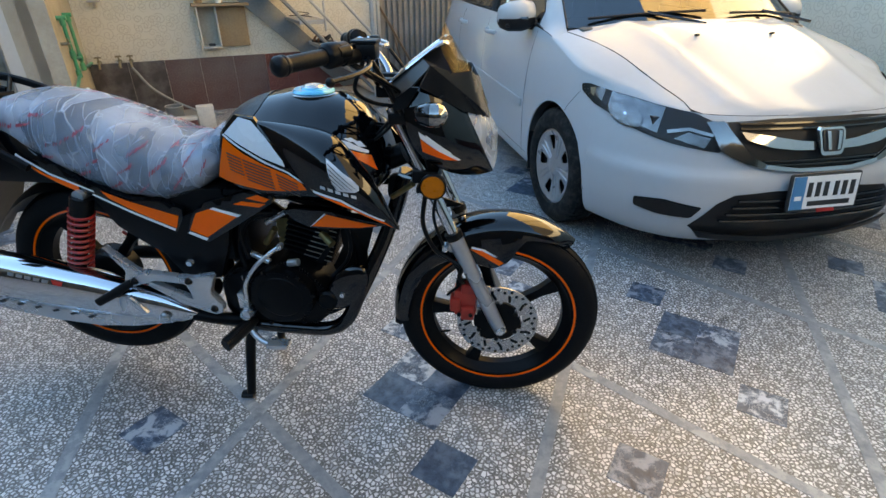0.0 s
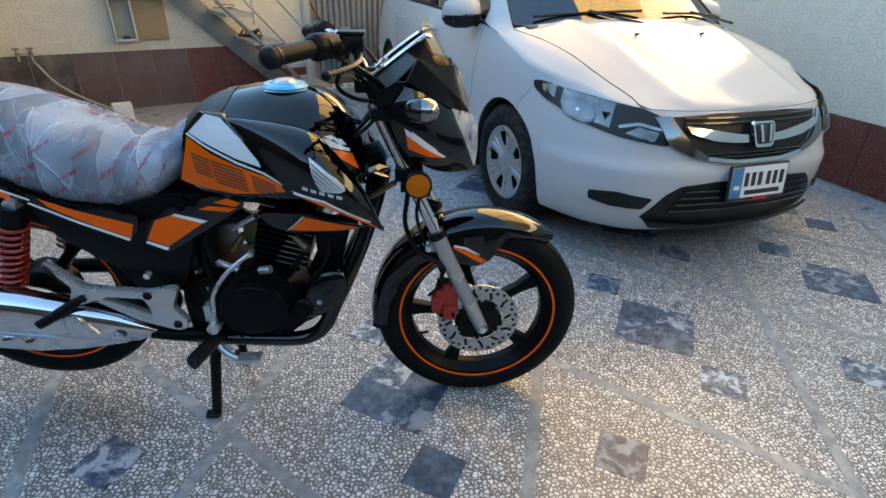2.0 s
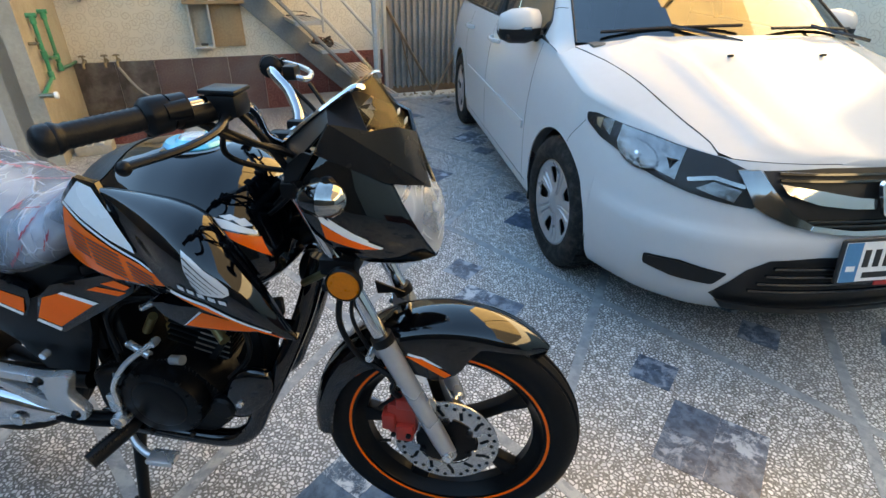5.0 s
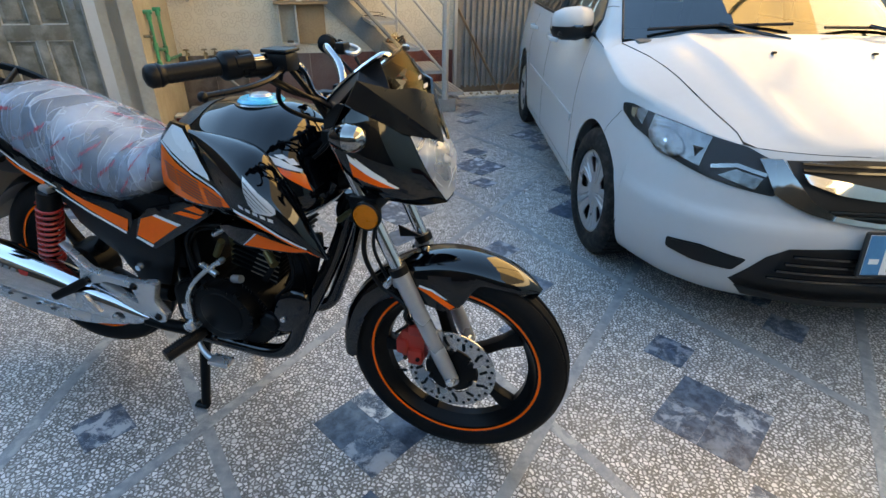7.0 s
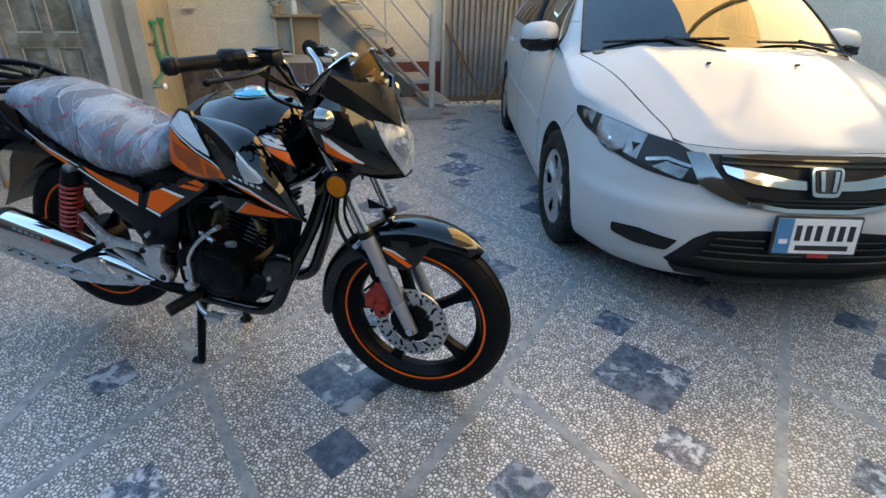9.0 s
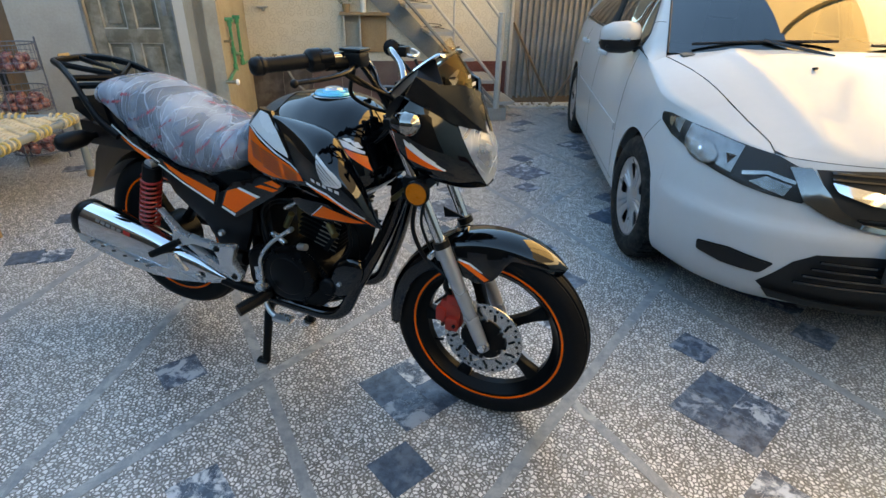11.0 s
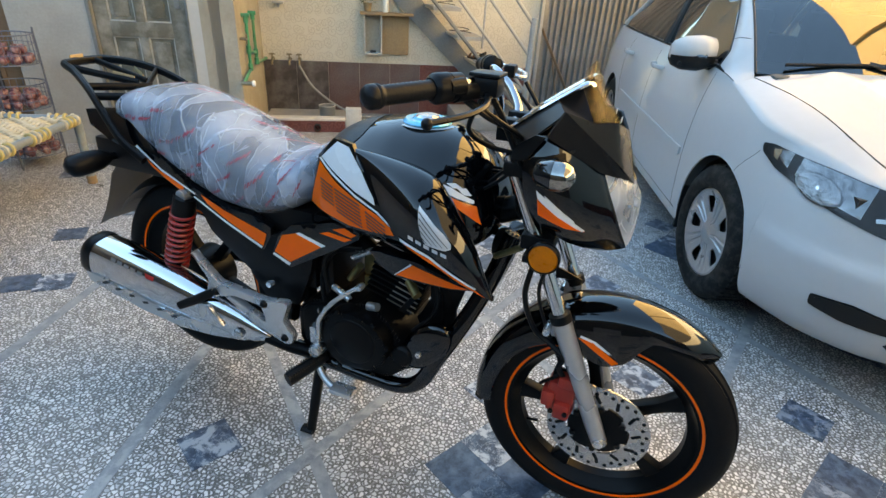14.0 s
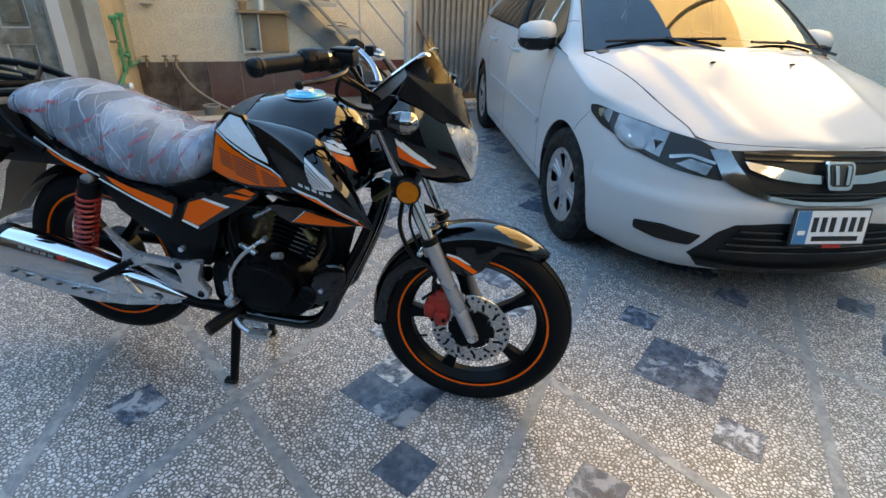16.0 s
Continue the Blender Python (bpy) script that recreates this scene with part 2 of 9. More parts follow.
def scroll_wall(name, ground, curl, rough, scale, relief, dirt, dirt_amount, gloss=0.5):
    m = bpy.data.materials.new(name)
    nt, b = nodes_of(m)
    L = nt.links.new
    mask, co = scroll_coords(nt, scale)
    mask2, _ = scroll_coords(nt, scale * 1.35, 7.3)
    both_ = nt.nodes.new("ShaderNodeMath")
    both_.operation = "MAXIMUM"
    L(mask, both_.inputs[0]), L(mask2, both_.inputs[1])
    mask = both_.outputs[0]
    n1, n2 = nt.nodes.new("ShaderNodeTexNoise"), nt.nodes.new("ShaderNodeTexNoise")
    n1.inputs["Scale"].default_value, n1.inputs["Detail"].default_value = 1.6, 7.0
    n2.inputs["Scale"].default_value, n2.inputs["Detail"].default_value = 120.0, 3.0
    L(co.outputs["Object"], n1.inputs["Vector"]), L(co.outputs["Object"], n2.inputs["Vector"])
    mx = nt.nodes.new("ShaderNodeMix")
    mx.data_type = "RGBA"
    mx.inputs["A"].default_value, mx.inputs["B"].default_value = (*ground, 1), (*curl, 1)
    L(mask, mx.inputs["Factor"])
    dm = nt.nodes.new("ShaderNodeMapRange")
    dm.inputs["From Min"].default_value, dm.inputs["From Max"].default_value, dm.inputs["To Max"].default_value = 0.42, 0.78, dirt_amount
    L(n1.outputs["Fac"], dm.inputs["Value"])
    m2 = nt.nodes.new("ShaderNodeMix")
    m2.data_type = "RGBA"
    L(dm.outputs[0], m2.inputs["Factor"]), L(mx.outputs["Result"], m2.inputs["A"])
    m2.inputs["B"].default_value = (*dirt, 1)
    L(m2.outputs["Result"], b.inputs["Base Color"])
    b.inputs["Roughness"].default_value, b.inputs["Specular IOR Level"].default_value = rough, gloss
    ad = nt.nodes.new("ShaderNodeMath")
    ad.operation = "MULTIPLY_ADD"
    ad.inputs[1].default_value = 0.25
    L(n2.outputs["Fac"], ad.inputs[0]), L(mask, ad.inputs[2])
    bp = nt.nodes.new("ShaderNodeBump")
    bp.inputs["Strength"].default_value, bp.inputs["Distance"].default_value = relief, 0.004
    L(ad.outputs[0], bp.inputs["Height"]), L(bp.outputs[0], b.inputs["Normal"])
    return m


def terrazzo():
    m = bpy.data.materials.new("terrazzo")
    nt, b = nodes_of(m)
    L = nt.links.new
    co = nt.nodes.new("ShaderNodeTexCoord")
    warp = nt.nodes.new("ShaderNodeTexNoise")
    warp.inputs["Scale"].default_value, warp.inputs["Detail"].default_value = 60.0, 2.0
    L(co.outputs["Object"], warp.inputs["Vector"])
    wv = nt.nodes.new("ShaderNodeVectorMath")
    wv.operation = "MULTIPLY_ADD"
    wv.inputs[1].default_value = (0.012, 0.012, 0)
    L(warp.outputs["Color"], wv.inputs[0]), L(co.outputs["Object"], wv.inputs[2])
    edge, cell = nt.nodes.new("ShaderNodeTexVoronoi"), nt.nodes.new("ShaderNodeTexVoronoi")
    edge.feature = "DISTANCE_TO_EDGE"
    for v in (edge, cell):
        v.voronoi_dimensions = "2D"
        v.inputs["Scale"].default_value, v.inputs["Randomness"].default_value = 76.0, 1.0
        L(wv.outputs[0], v.inputs["Vector"])
    sp = nt.nodes.new("ShaderNodeSeparateColor")
    L(cell.outputs["Color"], sp.inputs[0])
    # stone size varies: some cells keep only a small chip
    thr = nt.nodes.new("ShaderNodeMapRange")
    thr.inputs["To Min"].default_value, thr.inputs["To Max"].default_value = 0.09, 0.32
    L(sp.outputs[1], thr.inputs["Value"])
    gt = nt.nodes.new("ShaderNodeMath")
    gt.operation = "SUBTRACT"
    L(edge.outputs["Distance"], gt.inputs[0]), L(thr.outputs[0], gt.inputs[1])
    mask = nt.nodes.new("ShaderNodeMapRange")
    mask.inputs["From Min"].default_value, mask.inputs["From Max"].default_value = -0.02, 0.05
    L(gt.outputs[0], mask.inputs["Value"])
    chips = ramp_node(nt, [(0.0, (0.34, 0.355, 0.37)), (0.2, (0.56, 0.57, 0.57)), (0.7, (0.70, 0.70, 0.69)), (1.0, (0.78, 0.775, 0.76))])
    L(sp.outputs[0], chips.inputs[0])
    big = nt.nodes.new("ShaderNodeTexNoise")
    big.inputs["Scale"].default_value, big.inputs["Detail"].default_value, big.inputs["Roughness"].default_value = 1.3, 6.0, 0.6
    L(co.outputs["Object"], big.inputs["Vector"])
    ground = ramp_node(nt, [(0.3, (0.082, 0.083, 0.083)), (0.7, (0.165, 0.160, 0.150))])
    L(big.outputs["Fac"], ground.inputs[0])
    fine = nt.nodes.new("ShaderNodeTexVoronoi")
    fine.voronoi_dimensions = "2D"
    fine.inputs["Scale"].default_value = 230.0
    L(co.outputs["Object"], fine.inputs["Vector"])
    fs = nt.nodes.new("ShaderNodeSeparateColor")
    L(fine.outputs["Color"], fs.inputs[0])
    fm = nt.nodes.new("ShaderNodeMapRange")
    fm.inputs["From Min"].default_value, fm.inputs["From Max"].default_value, fm.inputs["To Max"].default_value = 0.55, 0.9, 0.5
    L(fs.outputs[0], fm.inputs["Value"])
    g2 = nt.nodes.new("ShaderNodeMix")
    g2.data_type = "RGBA"
    g2.inputs["B"].default_value = (0.36, 0.365, 0.37, 1)
    L(fm.outputs[0], g2.inputs["Factor"]), L(ground.outputs[0], g2.inputs["A"])
    mx = nt.nodes.new("ShaderNodeMix")
    mx.data_type = "RGBA"
    L(mask.outputs[0], mx.inputs["Factor"]), L(g2.outputs["Result"], mx.inputs["A"]), L(chips.outputs[0], mx.inputs["B"])
    # trodden-in dust
    dn = nt.nodes.new("ShaderNodeTexNoise")
    dn.inputs["Scale"].default_value, dn.inputs["Detail"].default_value, dn.inputs["Roughness"].default_value = 2.2, 8.0, 0.7
    L(co.outputs["Object"], dn.inputs["Vector"])
    dm = nt.nodes.new("ShaderNodeMapRange")
    dm.inputs["From Min"].default_value, dm.inputs["From Max"].default_value, dm.inputs["To Max"].default_value = 0.46, 0.82, 0.22
    L(dn.outputs["Fac"], dm.inputs["Value"])
    m3 = nt.nodes.new("ShaderNodeMix")
    m3.data_type = "RGBA"
    m3.inputs["B"].default_value = (0.36, 0.33, 0.275, 1)
    L(dm.outputs[0], m3.inputs["Factor"]), L(mx.outputs["Result"], m3.inputs["A"])
    # large uneven patches of damp and wear
    pn, pm, ps = nt.nodes.new("ShaderNodeTexNoise"), nt.nodes.new("ShaderNodeMapRange"), nt.nodes.new("ShaderNodeVectorMath")
    pn.inputs["Scale"].default_value, pn.inputs["Detail"].default_value, pn.inputs["Roughness"].default_value = 0.9, 5.0, 0.6
    L(co.outputs["Object"], pn.inputs["Vector"])
    pm.inputs["From Min"].default_value, pm.inputs["From Max"].default_value, pm.inputs["To Min"].default_value, pm.inputs["To Max"].default_value = 0.35, 0.65, 0.84, 1.04
    L(pn.outputs["Fac"], pm.inputs["Value"])
    ps.operation = "SCALE"
    L(m3.outputs["Result"], ps.inputs[0]), L(pm.outputs[0], ps.inputs["Scale"])
    L(ps.outputs[0], b.inputs["Base Color"])
    rr = nt.nodes.new("ShaderNodeMapRange")
    rr.inputs["To Min"].default_value, rr.inputs["To Max"].default_value = 0.18, 0.44
    L(dn.outputs["Fac"], rr.inputs["Value"]), L(rr.outputs[0], b.inputs["Roughness"])
    bp = nt.nodes.new("ShaderNodeBump")
    bp.inputs["Strength"].default_value, bp.inputs["Distance"].default_value = 0.15, 0.001
    L(mask.outputs[0], bp.inputs["Height"]), L(bp.outputs[0], b.inputs["Normal"])
    return m


def marble(name, dark, light, vein, amount, rough=0.35):
    """Veined stone that differs from piece to piece."""
    m = bpy.data.materials.new(name)
    nt, b = nodes_of(m)
    L = nt.links.new
    co, info = nt.nodes.new("ShaderNodeTexCoord"), nt.nodes.new("ShaderNodeObjectInfo")
    off = nt.nodes.new("ShaderNodeVectorMath")
    off.operation = "MULTIPLY_ADD"
    off.inputs[1].default_value = (37.0, 53.0, 11.0)
    L(info.outputs["Random"], off.inputs[0]), L(co.outputs["Object"], off.inputs[2])
    n1, n2, n3 = (nt.nodes.new("ShaderNodeTexNoise") for _ in range(3))
    for n, sc, de, ro, di in ((n1, 30.0, 9.0, 0.70, 0.3), (n2, 14.0, 8.0, 0.66, 0.7), (n3, 15.0, 9.0, 0.66, 0.4)):
        n.inputs["Scale"].default_value, n.inputs["Detail"].default_value = sc, de
        n.inputs["Roughness"].default_value, n.inputs["Distortion"].default_value = ro, di
        L(off.outputs[0], n.inputs["Vector"])
    base = ramp_node(nt, [(0.32, dark), (0.68, light)])
    L(n1.outputs["Fac"], base.inputs[0])

    def calc(op, a, b_):
        n = nt.nodes.new("ShaderNodeMath")
        n.operation = op
        for k, v in enumerate((a, b_)):
            if isinstance(v, (int, float)):
                n.inputs[k].default_value = v
            else:
                L(v, n.inputs[k])
        return n.outputs[0]

    def span(v, lo, hi, t0, t1):
        n = nt.nodes.new("ShaderNodeMapRange")
        for k, q in zip(("From Min", "From Max", "To Min", "To Max"), (lo, hi, t0, t1)):
            n.inputs[k].default_value = q
        L(v, n.inputs["Value"])
        return n.outputs[0]
    # pale clouds with torn edges, and a few hair veins; how much of either differs from piece to piece
    cloud = span(n3.outputs["Fac"], 0.505, 0.575, 0.0, 1.0)
    lot = span(info.outputs["Random"], 0.1, 1.0, 0.05, 0.8 * amount)
    vein_f = span(calc("ABSOLUTE", calc("SUBTRACT", n2.outputs["Fac"], 0.5), 0.0), 0.0, 0.014, 0.55 * amount, 0.0)
    fac = calc("MAXIMUM", calc("MULTIPLY", cloud, lot), calc("MULTIPLY", vein_f, info.outputs["Random"]))
    mx = nt.nodes.new("ShaderNodeMix")
    mx.data_type = "RGBA"
    mx.inputs["B"].default_value = (*vein, 1)
    L(fac, mx.inputs["Factor"]), L(base.outputs[0], mx.inputs["A"])
    dn, dm = nt.nodes.new("ShaderNodeTexNoise"), nt.nodes.new("ShaderNodeMapRange")
    dn.inputs["Scale"].default_value, dn.inputs["Detail"].default_value = 30.0, 6.0
    L(off.outputs[0], dn.inputs["Vector"])
    dm.inputs["From Min"].default_value, dm.inputs["From Max"].default_value, dm.inputs["To Max"].default_value = 0.5, 0.9, 0.14
    L(dn.outputs["Fac"], dm.inputs["Value"])
    m3 = nt.nodes.new("ShaderNodeMix")
    m3.data_type = "RGBA"
    m3.inputs["B"].default_value = (0.30, 0.29, 0.27, 1)
    L(dm.outputs[0], m3.inputs["Factor"]), L(mx.outputs["Result"], m3.inputs["A"])
    L(m3.outputs["Result"], b.inputs["Base Color"])
    b.inputs["Roughness"].default_value = rough
    return m


M_FLOOR = terrazzo()
M_TILE = marble("blue_marble", (0.012, 0.022, 0.040), (0.075, 0.13, 0.195), (0.58, 0.65, 0.70), 1.0)
M_STRIP = marble("grey_marble", (0.14, 0.165, 0.185), (0.27, 0.30, 0.315), (0.6, 0.6, 0.58), 0.4)
M_CREAM = scroll_wall("cream_scroll_tile", (0.60, 0.55, 0.45), (0.44, 0.39, 0.30), 0.5, 9.6, 0.35, (0.50, 0.46, 0.38), 0.5)
M_MAROON = scroll_wall("maroon_scroll_tile", (0.13, 0.024, 0.018), (0.24, 0.085, 0.06), 0.28, 11.0, 0.4, (0.14, 0.09, 0.08), 0.6)
M_SOOT = mat("sooty_tile", (0.060, 0.046, 0.042), 0.45, vary=0.45, scale=5.0, fine=24, bump=0.1, dirt=(0.20, 0.19, 0.175), dirt_amount=1.0, dirt_scale=4.5)
M_MAROON_SOOT = scroll_wall("sooty_maroon_tile", (0.100, 0.045, 0.040), (0.13, 0.075, 0.065), 0.35, 11.0, 0.4, (0.15, 0.14, 0.13), 1.0)
M_GREY = mat("grey_cement", (0.36, 0.36, 0.34), 0.8, vary=0.12, scale=2.0, fine=60, bump=0.25, dirt=(0.22, 0.21, 0.19), dirt_amount=0.6, dirt_scale=1.5)
M_BEIGE = mat("beige_plaster", (0.36, 0.34, 0.285), 0.8, vary=0.18, scale=3.0, fine=50, bump=0.3, dirt=(0.25, 0.22, 0.17), dirt_amount=0.9, dirt_scale=2.6)
M_CONC = mat("concrete", (0.30, 0.29, 0.27), 0.85, vary=0.2, scale=4.0, fine=80, bump=0.4, dirt=(0.16, 0.15, 0.14), dirt_amount=0.6)
M_OUTER = mat("ochre_wall", (0.42, 0.31, 0.165), 0.8, vary=0.12, scale=1.0, fine=30, bump=0.3, dirt=(0.24, 0.19, 0.12), dirt_amount=0.7, dirt_scale=0.7)
# shade of the doorway's room, put into the wall colour
M_ROOM = mat("shade_dark_room", (0.05, 0.046, 0.042), 0.8, vary=0.2)
M_STEEL = mat("grey_steel", (0.20, 0.215, 0.22), 0.45, metal=0.35, vary=0.2, scale=5, fine=60, dirt=(0.13, 0.11, 0.09), dirt_amount=0.6)
M_STEEL_L = mat("pale_steel", (0.42, 0.42, 0.40), 0.5, metal=0.2, vary=0.2, scale=6, fine=70, dirt=(0.24, 0.19, 0.13), dirt_amount=0.6)
M_GATE = mat("gate_sheet", (0.25, 0.245, 0.235), 0.55, metal=0.2, vary=0.2, scale=4, fine=50, dirt=(0.17, 0.135, 0.10), dirt_amount=0.75, dirt_scale=2.5)
M_RUST = mat("rusty_iron", (0.17, 0.11, 0.07), 0.7, vary=0.3, scale=14, fine=90, bump=0.3)
M_DOOR = mat("grey_door_paint", (0.120, 0.112, 0.086), 0.45, vary=0.15, scale=5, fine=60, dirt=(0.38, 0.37, 0.33), dirt_amount=0.85, dirt_scale=5)
M_DOOR_WEAR = mat("worn_door_edge", (0.40, 0.39, 0.35), 0.55, vary=0.3, scale=18, fine=90)

# ---- the two bearings of the place: along the lane wall (12 degrees) and along the back building (28 degrees) ----
LANE = pose(0, 0, 0, 0, 0, 12)
BACK = pose(0, 0, 0, 0, 0, 28)

# floor: one sheet, with stone inlays let into it
floor = solid("floor", boxes((-9, 8, -7, 11, -0.2, 0.0)), M_FLOOR, "grey and white terrazzo courtyard floor with stone inlays", "floor", kind="structure", smooth=None)


def wall(name, m, rows, material, label):
    return solid(name, boxes(*rows), material, label, "wall", kind="structure", m=m, smooth=None)


# lane wall: cream scroll tiles above a maroon dado, plain ochre render higher up
RIGHT = LANE @ pose(3.54, 0, 0, 0, 0, 90)  # local x runs away from the lens, local -y faces the court
wall_right = wall("wall_1", RIGHT, [(-5.5, 9.5, -0.25, 0.0, 0.0, 2.9)], M_CREAM, "cream scroll-patterned tiled wall of the court")
wall("wall_2", RIGHT, [(1.7, 3.4, -0.25, 0.0, 2.9, 7.6), (4.4, 9.5, -0.25, 0.0, 2.9, 7.6), (3.4, 4.4, -0.25, -0.12, 2.9, 7.6)], M_OUTER, "ochre rendered upper wall in the sun")
# back wall
wall_back = wall("wall_3", BACK @ pose(0, 5.68, 0), [(-0.62, 2.13, 0.0, 0.25, 0.0, 2.6)], M_CREAM, "cream scroll-patterned wall behind the stair")
wall("wall_4", BACK @ pose(0, 5.68, 0), [(4.3, 8.0, 0.0, 0.25, 0.0, 2.6), (2.13, 4.3, 0.0, 0.25, 2.3, 2.6)], M_CREAM, "cream wall over and beside the gate")
# return of the bath house
wall("wall_5", BACK, [(-0.86, -0.62, 4.47, 5.93, 0.0, 3.0)], M_BEIGE, "beige plastered side wall with water pipes")
# front of the bath house with its door opening, and a dark doorway further on
wall("wall_6", BACK @ pose(0, 4.47, 0), [(-0.95, -0.72, 0.0, 0.2, 0.0, 3.0)], mat("pale_grey_paint", (0.43, 0.44, 0.43), 0.7, vary=0.06, scale=2, fine=40, bump=0.15, dirt=(0.36, 0.36, 0.34), dirt_amount=0.4), "pale grey painted wall strip beside a door")
wall("wall_7", BACK @ pose(0, 4.47, 0), [(-2.11, -1.57, 0.0, 0.2, 0.0, 3.0), (-1.57, -0.95, 0.0, 0.2, 2.05, 3.0), (-6.0, -3.4, 0.0, 0.2, 0.0, 3.0), (-3.4, -2.11, 0.0, 0.2, 2.1, 3.0)], M_GREY, "grey cement wall with a door")
# room walls coloured near black to stand in for the shade inside
wall("wall_8", BACK @ pose(0, 4.47, 0), [(-3.9, -1.9, 1.7, 1.8, 0.0, 3.0), (-3.9, -3.8, 0.2, 1.7, 0.0, 3.0), (-2.0, -1.9, 0.2, 1.7, 0.0, 3.0), (-3.9, -1.9, 0.2, 1.8, 2.6, 2.8)], M_ROOM, "room behind the doorway, its dimness put into near-black walls")
# unseen walls close the court beside and behind the lens, added to shape light
# near-black colours, so that the gloss paint mirrors darkness instead of lit walls
M_UNSEEN_DARK = mat("unseen_dark_wall", (0.065, 0.06, 0.053), 0.85, vary=0.12, scale=2, fine=30, bump=0.3)
M_UNSEEN_SIDE = mat("unseen_dark_side_wall", (0.075, 0.068, 0.062), 0.85, vary=0.25, scale=2, fine=30, bump=0.3)
wall("wall_12", RIGHT, [(-5.5, 1.7, -0.25, -0.02, 2.9, 7.4)], M_UNSEEN_SIDE, "unseen dark upper wall added to cut warm bounce and reflections")
wall("wall_9", pose(0, 0, 0), [(-6.3, -6.0, -7, 6.0, 0.0, 4.3)], M_UNSEEN_SIDE, "unseen dark wall added at the left to block the low sun")
wall("wall_10", BACK @ pose(0, 4.47, 0), [(-6.0, -0.86, 1.9, 2.1, 0.0, 3.2)], M_GREY, "unseen grey wall added to block the low sun")
wall("wall_11", LANE, [(-7.0, 3.54, -2.9, -2.7, 0.0, 2.5)], M_UNSEEN_DARK, "unseen dark wall added behind the lens for black reflections")


# dados: tiles as pieces
def dado(parent, m, x0, x1, h, width, mats, y0=-0.012):
    x, mesh = x0, None
    while x < x1 - 0.01:
        w = min(width, x1 - x)
        if mesh is None or w < width - 1e-4:
            bm = boxes((0.0012, w - 0.0012, y0, 0.0, 0.0, h))
            mesh = mesh_from(bm, "tile", mats(x + w / 2))
        mt = mats(x + w / 2)
        if mesh.materials[0] != mt:
            mesh = mesh_from(boxes((0.0012, w - 0.0012, y0, 0.0, 0.0, h)), "tile", mt)
        ob = new("tile", mesh)
        ob.parent = parent
        ob.matrix_basis = pose(x, 0, 0)
        x += width


def dado_right():
    # the visible face of the lane wall is its local +y side, y = 0
    mesh = mesh_from(boxes((0.0025, 0.2975, 0.0, 0.012, 0.012, 0.44)), "tile", M_MAROON)
    for i in range(28):
        ob = new("tile", mesh)
        ob.parent, ob.matrix_basis = wall_right, pose(-1.1 + 0.3 * i, 0, 0)


# ---- things of the back court ----
M_BRASS = mat("worn_brass", (0.30, 0.25, 0.17), 0.35, metal=1.0, vary=0.2, dirt=(0.12, 0.09, 0.06), dirt_amount=0.6, dirt_scale=30)
M_GREENPIPE = mat("green_pipe", (0.015, 0.23, 0.12), 0.35, vary=0.12, dirt=(0.25, 0.27, 0.22), dirt_amount=0.35, dirt_scale=12)
M_WHITEPL = mat("white_plastic", (0.78, 0.78, 0.75), 0.35, vary=0.04)
M_PALECEM = mat("pale_cement", (0.50, 0.49, 0.45), 0.8, vary=0.15, scale=6, fine=70, bump=0.3, dirt=(0.27, 0.25, 0.22), dirt_amount=0.7, dirt_scale=7)
M_HOSE = mat("grey_hose", (0.22, 0.23, 0.22), 0.4, vary=0.15, dirt=(0.4, 0.38, 0.33), dirt_amount=0.5, dirt_scale=14)
M_BOARD = mat("brown_board", (0.33, 0.22, 0.12), 0.6, vary=0.2, scale=9, fine=60, dirt=(0.18, 0.12, 0.07), dirt_amount=0.6, dirt_scale=9)
M_SANDAL = mat("dark_sandal", (0.035, 0.028, 0.025), 0.6, vary=0.2)
M_SANDAL_B = mat("brown_sandal_strap", (0.20, 0.09, 0.045), 0.5, vary=0.2)
M_CLOTH = mat("brown_stained_wood", (0.19, 0.105, 0.055), 0.6, vary=0.25, scale=12, fine=150, bump=0.4)
M_ROPE = mat("cream_rope", (0.56, 0.50, 0.37), 0.85, vary=0.2, scale=14, fine=220, bump=0.5, dirt=(0.34, 0.26, 0.14), dirt_amount=0.8, dirt_scale=6)
M_ROPE_Y = mat("yellow_rope", (0.52, 0.40, 0.16), 0.8, vary=0.2, scale=20, fine=220, bump=0.4)
M_COTFRAME = mat("blue_grey_tube", (0.23, 0.28, 0.30), 0.4, metal=0.2, vary=0.15, dirt=(0.25, 0.22, 0.17), dirt_amount=0.5, dirt_scale=9)
M_WIRE = mat("blue_grey_wire", (0.14, 0.155, 0.20), 0.4, metal=0.5, vary=0.2)
M_ONION = mat("red_onion_skin", (0.17, 0.05, 0.06), 0.4, vary=0.35, scale=30, fine=120, dirt=(0.62, 0.45, 0.40), dirt_amount=0.75, dirt_scale=26)
M_EARTH = mat("rubble", (0.30, 0.26, 0.20), 0.9, vary=0.35, scale=30, fine=90, bump=0.5)
M_BLACK_R = mat("black_hole", (0.01, 0.01, 0.01), 0.7)


def court(name, label, category, p, q, z=0.0, group="", rz=0.0):
    return thing(name, label, category, BACK @ pose(p, q, z, 0, 0, rz), group)


